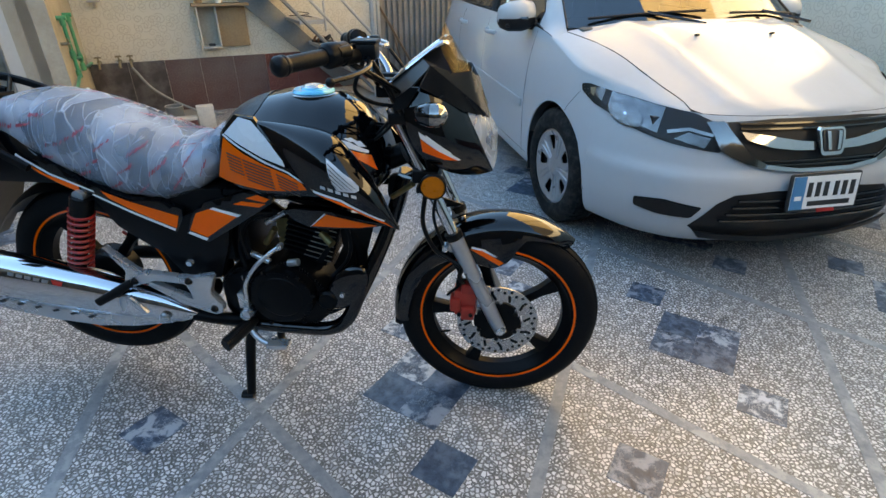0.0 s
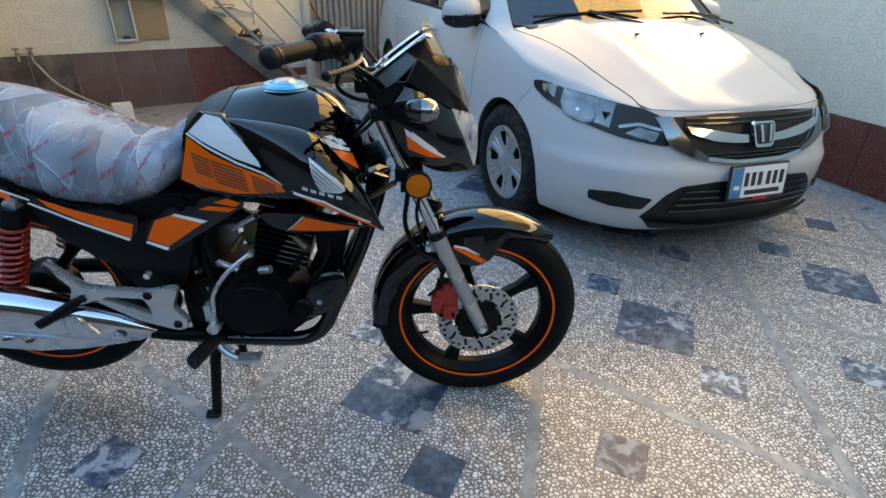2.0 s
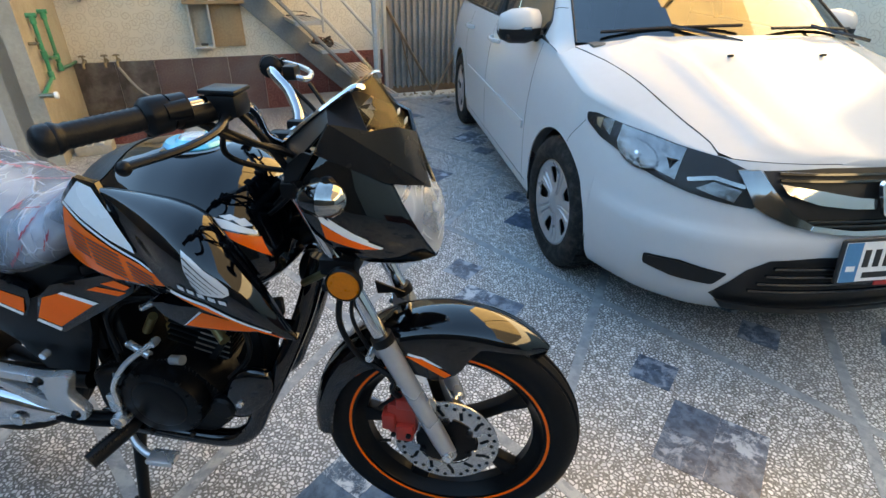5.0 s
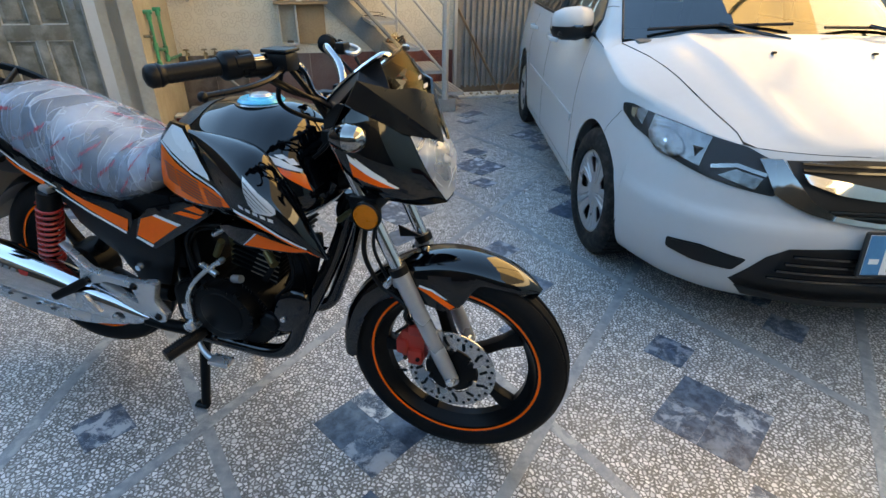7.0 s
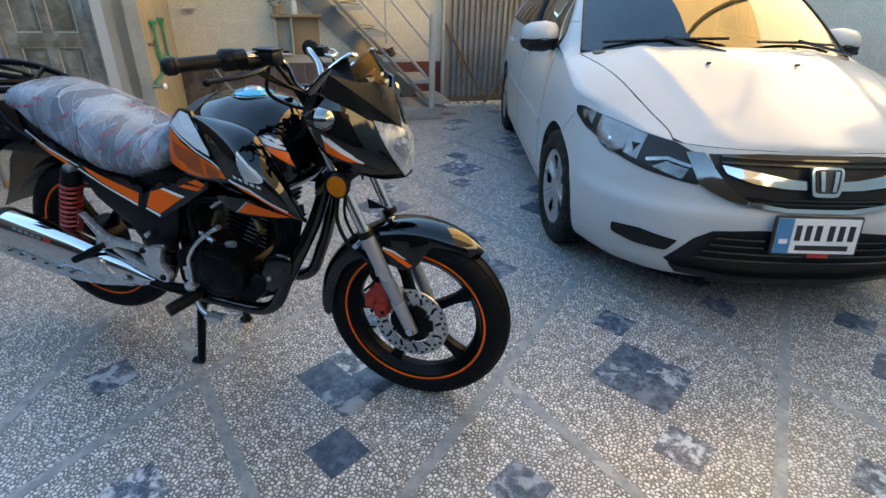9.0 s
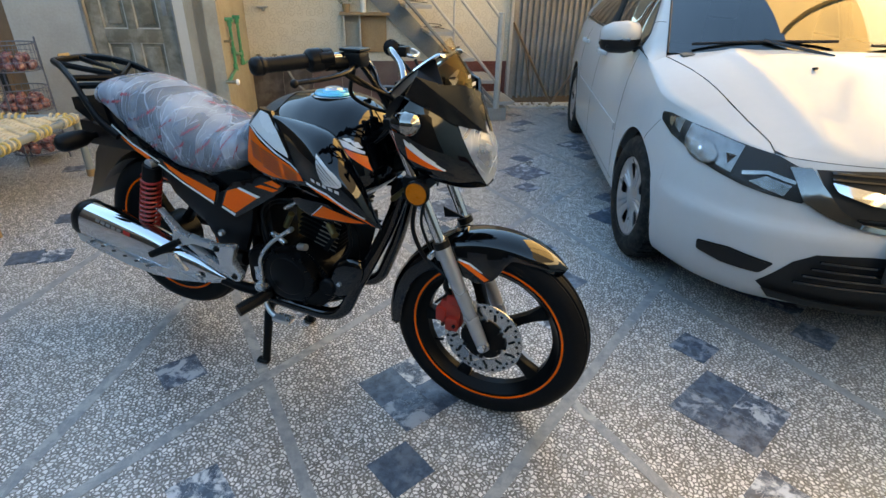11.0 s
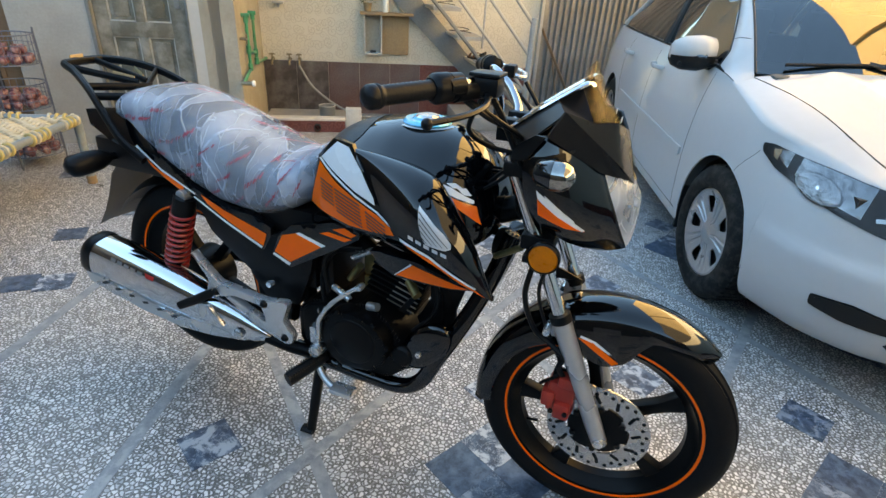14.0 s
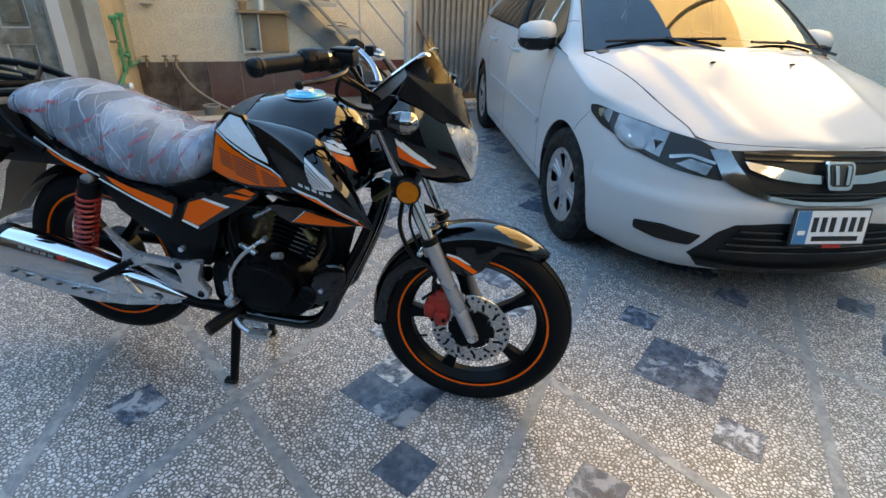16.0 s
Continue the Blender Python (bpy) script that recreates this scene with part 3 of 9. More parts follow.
# gate of corrugated sheet, two leaves, with flat frame rails and loose braces
def gate_leaf(p0, p1, label):
    g = court("gate_leaf", label, "gate", p0, 5.70, 0.03, "leaves of the gate")
    w, n = p1 - p0, int((p1 - p0) / 0.065)
    outline = []
    for i in range(n):
        a = w * i / n
        s = w / n
        outline += [(a, 0.020), (a + s * 0.38, 0.020), (a + s * 0.52, -0.016), (a + s * 0.86, -0.016)]
    outline.append((w, 0.020))
    bm = bmesh.new()
    low = [0.075 + 0.012 * math.sin(i * 1.7) for i in range(len(outline))]
    lo = [bm.verts.new((a, b, h)) for (a, b), h in zip(outline, low)]
    hi = [bm.verts.new((a, b, 2.25)) for a, b in outline]
    lo2 = [bm.verts.new((a, b + 0.002, h)) for (a, b), h in zip(outline, low)]
    hi2 = [bm.verts.new((a, b + 0.002, 2.25)) for a, b in outline]
    for k in range(len(lo) - 1):
        bm.faces.new((lo[k], lo[k + 1], hi[k + 1], hi[k]))
        bm.faces.new((lo2[k + 1], lo2[k], hi2[k], hi2[k + 1]))
    part("sheet", bm, M_GATE, g, smooth=None)
    part("rust_edge", boxes((0.0, w, 0.026, 0.032, 0.0, 0.085)), M_RUST, g, "rusted dark foot of the gate")
    for z in (0.0, 1.12, 2.2):
        part("rail", boxes((0.0, w, 0.034, 0.068, z, z + 0.05), bevel=0.003), M_STEEL, g)
    for x in (0.0, w - 0.04):
        part("stile", boxes((x, x + 0.04, -0.03, 0.020, 0.0, 2.25), bevel=0.003), M_GATE, g)
    return g


gate_leaf(2.15, 3.21, "grey-brown corrugated sheet metal gate leaf, dusty")
gate_leaf(3.22, 4.28, "grey-brown corrugated sheet metal gate leaf behind the car")
tagged(new("gate_post", mesh_from(boxes((-0.004, 0.03, -0.03, 0.03, 0, 3.0), bevel=0.004), "gate_post", M_STEEL_L, 40)), "pale painted square steel gate post", "post").matrix_basis = BACK @ pose(2.10, 5.62, 0.0)


def stick(name, label, a, b, w, material, category):
    """A straight iron bar from a to b in the back frame, resting on its lower end."""
    a, b = BACK @ Vector(a), BACK @ Vector(b)
    lo, hi = (a, b) if a.z < b.z else (b, a)
    bm = tube(bmesh.new(), [Vector((0, 0, 0)), hi - lo], w, 4)
    return solid(name, bm, material, label, category, m=pose(*lo), smooth=None)


stick("iron_brace", "rusty iron angle leaning against the gate sheet", (2.64, 5.60, 0.045), (2.15, 5.655, 0.90), 0.016, M_RUST, "brace")
stick("iron_brace", "short rusty iron bar leaning against the gate sheet", (2.64, 5.58, 0.045), (2.95, 5.655, 0.47), 0.014, M_RUST, "brace")
stick("iron_brace", "thin rusty rod leaning on the gate", (2.42, 5.58, 0.045), (2.30, 5.655, 0.62), 0.009, M_RUST, "brace")
solid("threshold", boxes((0, 2.2, -0.07, 0.16, 0.0, 0.034), bevel=0.008), M_PALECEM, "pale cement threshold under the gate", "threshold", kind="structure", m=BACK @ pose(2.13, 5.58, 0))
rng = random.Random(4)
bm = bmesh.new()
for k in range(90):
    x, y, r = rng.uniform(0, 1.1), rng.uniform(-0.09, 0.07), rng.uniform(0.006, 0.024) * rng.random() ** 0.5
    res = bmesh.ops.create_icosphere(bm, subdivisions=1, radius=r)
    for v in res["verts"]:
        v.co = Vector((v.co.x * rng.uniform(0.7, 1.3) + x, v.co.y * rng.uniform(0.7, 1.3) + y, v.co.z * 0.7 + r * 0.5 + (0.03 if -0.07 < y < 0.07 else 0)))
solid("rubble", bm, M_EARTH, "small loose rubble swept to the foot of the gate", "rubble", kind="stuff", m=BACK @ pose(2.2, 5.56, 0), smooth=None)

# staircase of steel: slatted treads between two stringers, with rails on the court side
STEPS = [(1.905, 0.19), (1.705, 0.40), (1.465, 0.61), (1.265, 0.84), (1.04, 1.07), (0.83, 1.29), (0.61, 1.51), (0.39, 1.73), (0.17, 1.95), (-0.05, 2.17), (-0.27, 2.39)]
stair = court("staircase", "grey steel staircase with slatted bar treads and thin rails", "staircase", 1.575, 5.3, 0.13)
O = Vector((1.575, 5.3, 0.13))


def st(p, q, z):
    return (p - O.x, q - O.y, z - O.z)


part("stringer", plate(bmesh.new(), [(a - O.x, b - O.z) for a, b in ((1.66, 0.13), (1.86, 0.155), (0.88, 1.11), (-0.45, 2.45), (-0.70, 2.40), (0.58, 1.12))], 5.585 - O.y, 5.61 - O.y, bevel=0.003), M_STEEL, stair, "dark grey plate stringer")
part("stringer", tube(bmesh.new(), [st(1.86, 5.0, 0.13), st(1.02, 5.0, 1.01), st(-0.45, 5.0, 2.50)], 0.017, 6), M_STEEL, stair)
for p, z in STEPS:
    bm = bmesh.new()
    x0, x1, y0, y1 = p - 0.12 - O.x, p + 0.12 - O.x, 5.0 - O.y, 5.588 - O.y
    ring = [(x0, y0), (x1, y0), (x1, y1), (x0, y1)]
    inner = [(x0 + 0.006, y0 + 0.012), (x1 - 0.006, y0 + 0.012), (x1 - 0.006, y1 - 0.010), (x0 + 0.006, y1 - 0.010)]
    vs = [[bm.verts.new((a, b, h - O.z)) for a, b in pts] for pts, h in ((ring, z - 0.03), (ring, z), (inner, z), (inner, z - 0.03))]
    for i in range(4):
        for k in range(4):
            bm.faces.new((vs[i][k], vs[i][(k + 1) % 4], vs[(i + 1) % 4][(k + 1) % 4], vs[(i + 1) % 4][k]))
    tread = part("tread", bm, M_STEEL_L, stair, smooth=None)
    for k in range(7):
        x = p - 0.115 + 0.23 * k / 6
        part("slat", boxes((x - O.x - 0.012, x - O.x + 0.012, 5.012 - O.y, 5.578 - O.y, z - 0.012 - O.z, z - O.z + 0.001)), M_STEEL_L, tread, smooth=None)
for a, b, r in (((1.83, 0.37), (-0.4, 2.83), 0.014), ((1.82, 0.70), (-0.4, 3.14), 0.014), ((1.82, 0.97), (-0.4, 3.42), 0.016)):
    part("rail", tube(bmesh.new(), [st(a[0], 4.985, a[1]), st(b[0], 4.985, b[1])], r, 8), M_STEEL_L, stair)
for p, z0, z1, r in ((1.83, 0.13, 1.02, 0.032), (1.37, 0.75, 1.47, 0.010), (0.90, 1.20, 1.98, 0.010), (0.45, 1.68, 2.46, 0.010)):
    part("baluster", tube(bmesh.new(), [st(p, 4.985, z0), st(p, 4.985, z1)], r, 8), M_STEEL_L, stair)
solid("stair_base", boxes((-0.375, 0.375, -0.30, 0.30, 0.0, 0.13), bevel=0.012), M_CONC, "rough concrete block under the steel stair", "block", m=BACK @ pose(1.575, 5.3, 0))


def sandal(p, q, z, rz, flip):
    s = court("sandal", "dark sandal with brown straps lying on the stair tread" if not flip else "dark sandal lying askew on its mate", "sandal", p, q, z, "pair of sandals", rz)
    sole = [(-0.12, -0.03), (-0.05, -0.028), (0.04, -0.04), (0.10, -0.04), (0.13, -0.01), (0.12, 0.03), (0.05, 0.042), (-0.05, 0.032), (-0.12, 0.03)]
    part("sole", plate(bmesh.new(), rounded(sole, 0.03, 3), 0.0, 0.022, "xy", bevel=0.004), M_SANDAL, s)
    for x, w in ((0.05, 0.016), (-0.005, 0.013)):
        arch = [(x + 0.012 * math.cos(a), 0.043 * math.cos(a), 0.012 + 0.05 * math.sin(a)) for a in (math.pi * k / 8 for k in range(9))]
        part("strap", tube(bmesh.new(), arch, w, 6, flat=0.25, up=(1, 0, 0)), M_SANDAL_B, s)
    part("strap", tube(bmesh.new(), [(-0.03 + 0.09 * -math.sin(a), 0.036 * math.cos(a), 0.02 + 0.055 * math.sin(a)) for a in (math.pi * k / 8 for k in range(9))], 0.010, 6, flat=0.3), M_SANDAL, s)


sandal(1.46, 5.25, 0.612, 75, False)
sandal(1.42, 5.36, 0.612, 120, True)
for k, (p, z) in enumerate(((1.20, 0.845), (1.03, 1.075))):
    bm = tube(bmesh.new(), smooth_path([(0.11 * math.cos(a) * (1 - 0.03 * i), 0.10 * math.sin(a), 0.006 + 0.004 * i) for i, a in enumerate(2 * math.pi * j / 8 for j in range(13))], 4), 0.0035, 6)
    solid("cable", bm, M_SANDAL, "thin black cable coiled on a stair tread", "cable", m=BACK @ pose(p + 0.02, 5.3, z))

# wall niche with a board beside it
shelf = court("wall_cabinet", "pale wall niche box with a stained brown board", "cabinet", 0.56, 5.68, 0.59)
part("side", boxes((-0.22, -0.205, -0.12, 0, 0, 0.36), bevel=0.003), M_PALECEM, shelf)
part("side", boxes((-0.06, -0.045, -0.12, 0, 0, 0.36), bevel=0.003), M_PALECEM, shelf)
part("bottom", boxes((-0.205, -0.06, -0.12, 0, 0, 0.018), bevel=0.003), M_PALECEM, shelf)
part("back", boxes((-0.205, -0.06, -0.006, 0.0, 0.018, 0.36)), M_BEIGE, shelf)
part("door", boxes((-0.043, 0.22, -0.035, -0.004, 0.0, 0.355), bevel=0.004), M_BOARD, shelf, "water-stained brown board")
part("top", boxes((-0.25, 0.25, -0.15, 0, 0.36, 0.385), bevel=0.004), M_BOARD, shelf)
solid("soap", boxes((-0.03, 0.03, -0.02, 0.02, 0, 0.022), bevel=0.008), M_SANDAL, "small dark bar of soap in the niche", "soap", m=BACK @ pose(0.43, 5.61, 0.608))
pot = court("plant_pot", "small pot with a drooping green plant", "plant", 0.38, 5.60, 0.975)
part("pot", lathe(bmesh.new(), [(0.03, 0), (0.042, 0.075), (0.038, 0.075), (0.034, 0.06)], 20, pose(0, 0, 0, 90)), M_BOARD, pot)
rng = random.Random(9)
bm = bmesh.new()
for k in range(26):
    a, d = rng.uniform(0, 6.28), rng.uniform(0.02, 0.08)
    c = Vector((d * math.cos(a), d * math.sin(a) * 0.7, 0.07 + rng.uniform(0, 0.10)))
    tip = c + Vector((math.cos(a), math.sin(a) * 0.7, rng.uniform(-0.8, 0.3))) * 0.05
    side = Vector((-math.sin(a), math.cos(a), 0.3)) * 0.012
    mid = (c + tip) / 2
    bm.faces.new([bm.verts.new(v) for v in (c, mid + side, tip, mid - side)])
part("leaves", bm, mat("green_leaf", (0.06, 0.12, 0.03), 0.5, vary=0.3), pot, smooth=None)
solid("bottle", lathe(bmesh.new(), [(0.026, 0), (0.028, 0.01), (0.028, 0.11), (0.012, 0.14), (0.012, 0.165), (0.0, 0.166)], 20, pose(0, 0, 0, 90)), M_WHITEPL, "small pale plastic bottle on the cabinet", "bottle", m=BACK @ pose(0.55, 5.61, 0.975))
dish = court("soap_dish", "small grey soap dish fixed to the wall", "soap dish", -0.44, 5.68, 1.0)
part("tray", boxes((-0.05, 0.05, -0.07, 0, 0, 0.02), bevel=0.006), M_STEEL_L, dish)
part("bracket", boxes((-0.01, 0.01, -0.05, 0, -0.03, 0.0), bevel=0.002), M_STEEL_L, dish)


# taps
def tap(p, q, z, rz, label, knob=M_BRASS, group="taps over the wash place"):
    t = court("tap", label, "tap", p, q, z, group, rz)
    part("flange", lathe(bmesh.new(), [(0.0, 0.0), (0.019, 0.0), (0.017, -0.008), (0.0, -0.009)], 16), M_BRASS, t)
    part("body", tube(bmesh.new(), smooth_path([(0, 0, 0), (0, -0.05, 0), (0, -0.085, -0.004), (0, -0.10, -0.03), (0, -0.10, -0.045)], 4), 0.010, 10), M_BRASS, t)
    part("stem", tube(bmesh.new(), [(0, -0.055, 0), (0, -0.055, 0.045)], 0.007, 8), M_BRASS, t)
    part("handle", tube(bmesh.new(), [(-0.026, -0.055, 0.045), (-0.012, -0.055, 0.049), (0.012, -0.055, 0.049), (0.026, -0.055, 0.045)], [0.006, 0.008, 0.008, 0.006], 8), knob, t)


for p in (-0.53, -0.37, -0.28):
    tap(p, 5.666, 0.515, 0, "worn brass tap over the wash place")
hose = court("hose", "grey rubber hose hanging from a tap to the floor", "hose", 0.28, 5.5, 0)
hose_path = smooth_path([(-0.56, 0.066, 0.47), (-0.53, 0.06, 0.42), (-0.45, 0.04, 0.29), (-0.31, 0.02, 0.17), (-0.16, 0.0, 0.08), (-0.02, -0.02, 0.022), (0.12, -0.06, 0.013)], 6)
part("tube", tube(bmesh.new(), hose_path, 0.011, 10), M_HOSE, hose)

# wash place: low kerb, block and drain
kerb = court("wash_kerb", "low cement kerb of the wash place with a maroon front", "kerb", -0.23, 4.93)
part("front", boxes((-0.37, 0.37, -0.035, -0.02, 0, 0.10)), M_MAROON, kerb, "maroon tiled front", smooth=None)
part("top", boxes((-0.375, 0.375, -0.045, 0.07, 0.10, 0.122), bevel=0.006), M_PALECEM, kerb)
part("core", boxes((-0.37, 0.37, -0.02, 0.06, 0, 0.10)), M_CONC, kerb, smooth=None)
solid("cement_block", boxes((-0.07, 0.07, -0.05, 0.05, 0, 0.20), bevel=0.01), M_PALECEM, "pale cement block beside the wash kerb", "block", m=BACK @ pose(0.22, 4.98, 0))
solid("wash_floor", boxes((-0.36, 0.40, 0, 0.66, 0, 0.035)), M_CONC, "wet dark cement floor of the wash place", "floor", kind="structure", m=BACK @ pose(-0.23, 5.0, 0), smooth=None)
solid("drain_pipe", lathe(bmesh.new(), [(0.03, 0), (0.03, -0.05), (0.024, -0.05), (0.024, -0.005), (0, -0.005)], 20), M_BLACK_R, "short dark drain pipe through the kerb", "pipe", m=BACK @ pose(-0.10, 4.900, 0.045))
crate = court("cement_slab", "beige cement slab lying on the floor by the wall", "slab", -0.47, 4.74)
part("slab", boxes((-0.12, 0.12, -0.09, 0.10, 0, 0.07), bevel=0.008), M_BEIGE, crate)
for k in range(3):
    part("rib", boxes((-0.11 + 0.075 * k, -0.075 + 0.075 * k, -0.085, 0.095, 0.0705, 0.085), bevel=0.004), M_PALECEM, crate)
bucket = court("paint_tin", "dark round tin standing in the wash place", "tin", -0.02, 5.22, 0.035)
part("body", lathe(bmesh.new(), [(0.06, 0), (0.07, 0.005), (0.075, 0.13), (0.072, 0.13), (0.066, 0.01)], 24, pose(0, 0, 0, 90)), M_STEEL, bucket)
part("rim", lathe(bmesh.new(), [(0.073, 0.128), (0.078, 0.13), (0.078, 0.138), (0.072, 0.138)], 24, pose(0, 0, 0, 90), closed=True), M_STEEL_L, bucket)

# green water pipes on the side wall
pipes = court("water_pipes", "green plastic water pipes fixed to the beige wall", "pipes", -0.588, 4.9, 0.45)


def wp(q, z, p=-0.588):
    return (p + 0.588, q - 4.9, z - 0.45)


for pts in ([wp(4.72, 0.92), wp(4.72, 0.57), wp(4.72, 0.55), wp(4.36, 0.50)], [wp(5.05, 0.92), wp(5.05, 0.57), wp(5.05, 0.56), wp(5.40, 0.53), wp(5.60, 0.52), wp(5.64, 0.52)], [wp(4.72, 0.70), wp(4.86, 0.66), wp(5.05, 0.64)]):
    part("pipe", tube(bmesh.new(), pts, 0.0125, 12), M_GREENPIPE, pipes)
for q, z in ((4.72, 0.92), (5.05, 0.92), (4.72, 0.565), (5.05, 0.57), (4.72, 0.70), (5.05, 0.64)):
    part("fitting", tube(bmesh.new(), [wp(q, z - 0.028), wp(q, z - 0.024), wp(q, z + 0.024), wp(q, z + 0.028)], [0.015, 0.019, 0.019, 0.015], 12), M_GREENPIPE, pipes)
for q in (4.72, 5.05):
    part("wall_plug", tube(bmesh.new(), [wp(q, 0.945, -0.625), wp(q, 0.945, -0.56)], 0.016, 12), M_GREENPIPE, pipes)
knob = part("valve", tube(bmesh.new(), [wp(4.36, 0.50, -0.61), wp(4.36, 0.50, -0.53)], 0.015, 12), M_BRASS, pipes, "brass valve with a white knob")
part("knob", lathe(bmesh.new(), [(0, 0), (0.022, 0.002), (0.024, 0.012), (0.018, 0.024), (0, 0.026)], 18, Matrix.Translation(wp(4.36, 0.50, -0.53)) @ pose(0, 0, 0, 0, 0, -90)), M_WHITEPL, knob)
valve = court("stop_valve", "dark brass stop valve with a cross handle on the wall corner", "valve", -0.62, 4.56, 0.79)
part("stem", tube(bmesh.new(), [(0, 0, 0), (0.05, 0, 0)], 0.011, 10), M_BRASS, valve)
part("handle", tubes(([(0.05, -0.035, 0), (0.05, 0.035, 0)], 0.006), ([(0.05, 0, -0.035), (0.05, 0, 0.035)], 0.006)), M_BRASS, valve)

# door with six panels
door = court("door_1", "grey-green six-panel door, closed, worn pale along the mouldings", "door", -1.26, 4.50, 0.0)
tagged(door, "grey-green six-panel door, closed, worn pale along the mouldings", "door", kind="structure")
part("stile", boxes((-0.305, -0.215, 0, 0.04, 0.01, 2.03), bevel=0.002), M_DOOR, door)
part("stile", boxes((0.195, 0.305, 0, 0.04, 0.01, 2.03), bevel=0.002), M_DOOR, door)
for z0, z1 in ((0.01, 0.30), (0.78, 0.88), (1.35, 1.40), (1.90, 2.03)):
    part("rail", boxes((-0.215, 0.195, 0, 0.04, z0, z1), bevel=0.002), M_DOOR, door)
for z0, z1 in ((0.30, 0.78), (0.88, 1.35), (1.40, 1.90)):
    part("mullion", boxes((-0.04, 0.02, 0, 0.04, z0, z1), bevel=0.002), M_DOOR, door)
    for x0, x1 in ((-0.215, -0.04), (0.02, 0.195)):
        bm = boxes((x0, x1, 0.022, 0.032, z0, z1))
        box(bm, x0 + 0.035, x1 - 0.035, 0.010, 0.022, z0 + 0.035, z1 - 0.035, bevel=0.005)
        pn = part("panel", bm, M_DOOR, door)
        for r in ((x0, x0 + 0.009, z0, z1), (x1 - 0.009, x1, z0, z1), (x0 + 0.009, x1 - 0.009, z0, z0 + 0.009), (x0 + 0.009, x1 - 0.009, z1 - 0.009, z1)):
            part("moulding", boxes((r[0], r[1], 0.008, 0.0218, r[2], r[3]), bevel=0.003), M_DOOR_WEAR, pn)
part("latch", boxes((0.235, 0.27, -0.012, 0.0, 0.98, 1.10), bevel=0.003), M_STEEL, door)
for x0, x1 in ((-0.335, -0.31), (0.31, 0.324)):
    solid("trim", boxes((x0, x1, -0.010, 0.02, 0, 2.08), bevel=0.003), M_STEEL, "dark door frame set in the wall", "door frame", kind="structure", m=BACK @ pose(-1.26, 4.47, 0))
solid("trim", boxes((-0.045, 0.045, -0.015, 0.10, 0, 2.12), bevel=0.006), M_PALECEM, "pale plaster jamb of the dark doorway", "jamb", kind="structure", m=BACK @ pose(-2.40, 4.455, 0))
leaf_board = thing("door_leaf", "narrow brown wooden leaf standing in the dark doorway", "door", BACK @ pose(-2.185, 4.52, 0))
part("board", boxes((-0.082, 0.072, 0.0, 0.035, 0.0, 2.09), bevel=0.005), M_CLOTH, leaf_board)
part("stile", boxes((-0.082, -0.05, -0.010, -0.001, 0.02, 2.07), bevel=0.003), M_CLOTH, leaf_board)


# rope cot
def cot():
    c = thing("rope_cot", "rope bed with cream woven webbing on a blue-grey steel frame", "cot", Matrix.Translation((-2.95, 2.50, 0)) @ Matrix(((0.407, -0.914, 0, 0), (-0.914, -0.407, 0, 0), (0, 0, 1, 0), (0, 0, 0, 1))))
    W, LEN, Z = 1.0, 1.9, 0.40
    for a, b in (((0, 0), (W, 0)), ((0, LEN), (W, LEN)), ((0, 0), (0, LEN)), ((W, 0), (W, LEN))):
        part("frame_tube", tube(bmesh.new(), [(a[0], a[1], Z), (b[0], b[1], Z)], 0.022, 12), M_COTFRAME, c)
    for x, y in ((0, 0), (W, 0), (0, LEN), (W, LEN)):
        leg = part("leg", tube(bmesh.new(), [(x, y, 0.02), (x, y, Z + 0.022)], 0.024, 14), M_COTFRAME, c)
        part("foot", tube(bmesh.new(), [(x, y, 0.0), (x, y, 0.004), (x, y, 0.05)], [0.026, 0.028, 0.027], 14), M_BOARD, leg)
    # webbing: wide flat strands that pass over and under one another
    n, m = 24, 44
    for i in range(n):
        x = (i + 0.5) * W / n
        pts = [(x + 0.004 * math.sin(j * 2.1 + i), LEN * j / (2 * m), Z + 0.010 - 0.030 * math.sin(math.pi * j / (2 * m)) + 0.006 * math.cos(math.pi / 2 * (j + 2 * (i % 4)))) for j in range(2 * m + 1)]
        part("webbing_strand", tube(bmesh.new(), pts, 0.0095, 6), M_ROPE, c)
    for j in range(m):
        y = (j + 0.5) * LEN / m
        pts = [(W * i / 24, y, Z + 0.010 - 0.030 * math.sin(math.pi * y / LEN) - 0.006 * math.cos(math.pi / 2 * (i + j % 4))) for i in range(25)]
        part("webbing_strand", tube(bmesh.new(), pts, 0.0100, 6), M_ROPE, c)
    for side in range(4):
        ln = W if side < 2 else LEN
        k, n = 0, int(ln / 0.042)
        for k in range(n):
            if k % 7 > 3:
                continue
            s = (k + 0.5) * ln / n
            o = {0: (s, 0), 1: (s, LEN), 2: (0, s), 3: (W, s)}[side]
            ring = []
            for t in range(13):
                a = 2 * math.pi * t / 12
                d = 0.018 * (t / 12 - 0.5)
                if side < 2:
                    ring.append((o[0] + d, o[1] + 0.026 * math.cos(a), Z + 0.026 * math.sin(a)))
                else:
                    ring.append((o[0] + 0.026 * math.cos(a), o[1] + d, Z + 0.026 * math.sin(a)))
            part("rope_wrap", tube(bmesh.new(), ring, 0.0095, 6), M_ROPE_Y if k % 3 else M_ROPE, c)


cot()

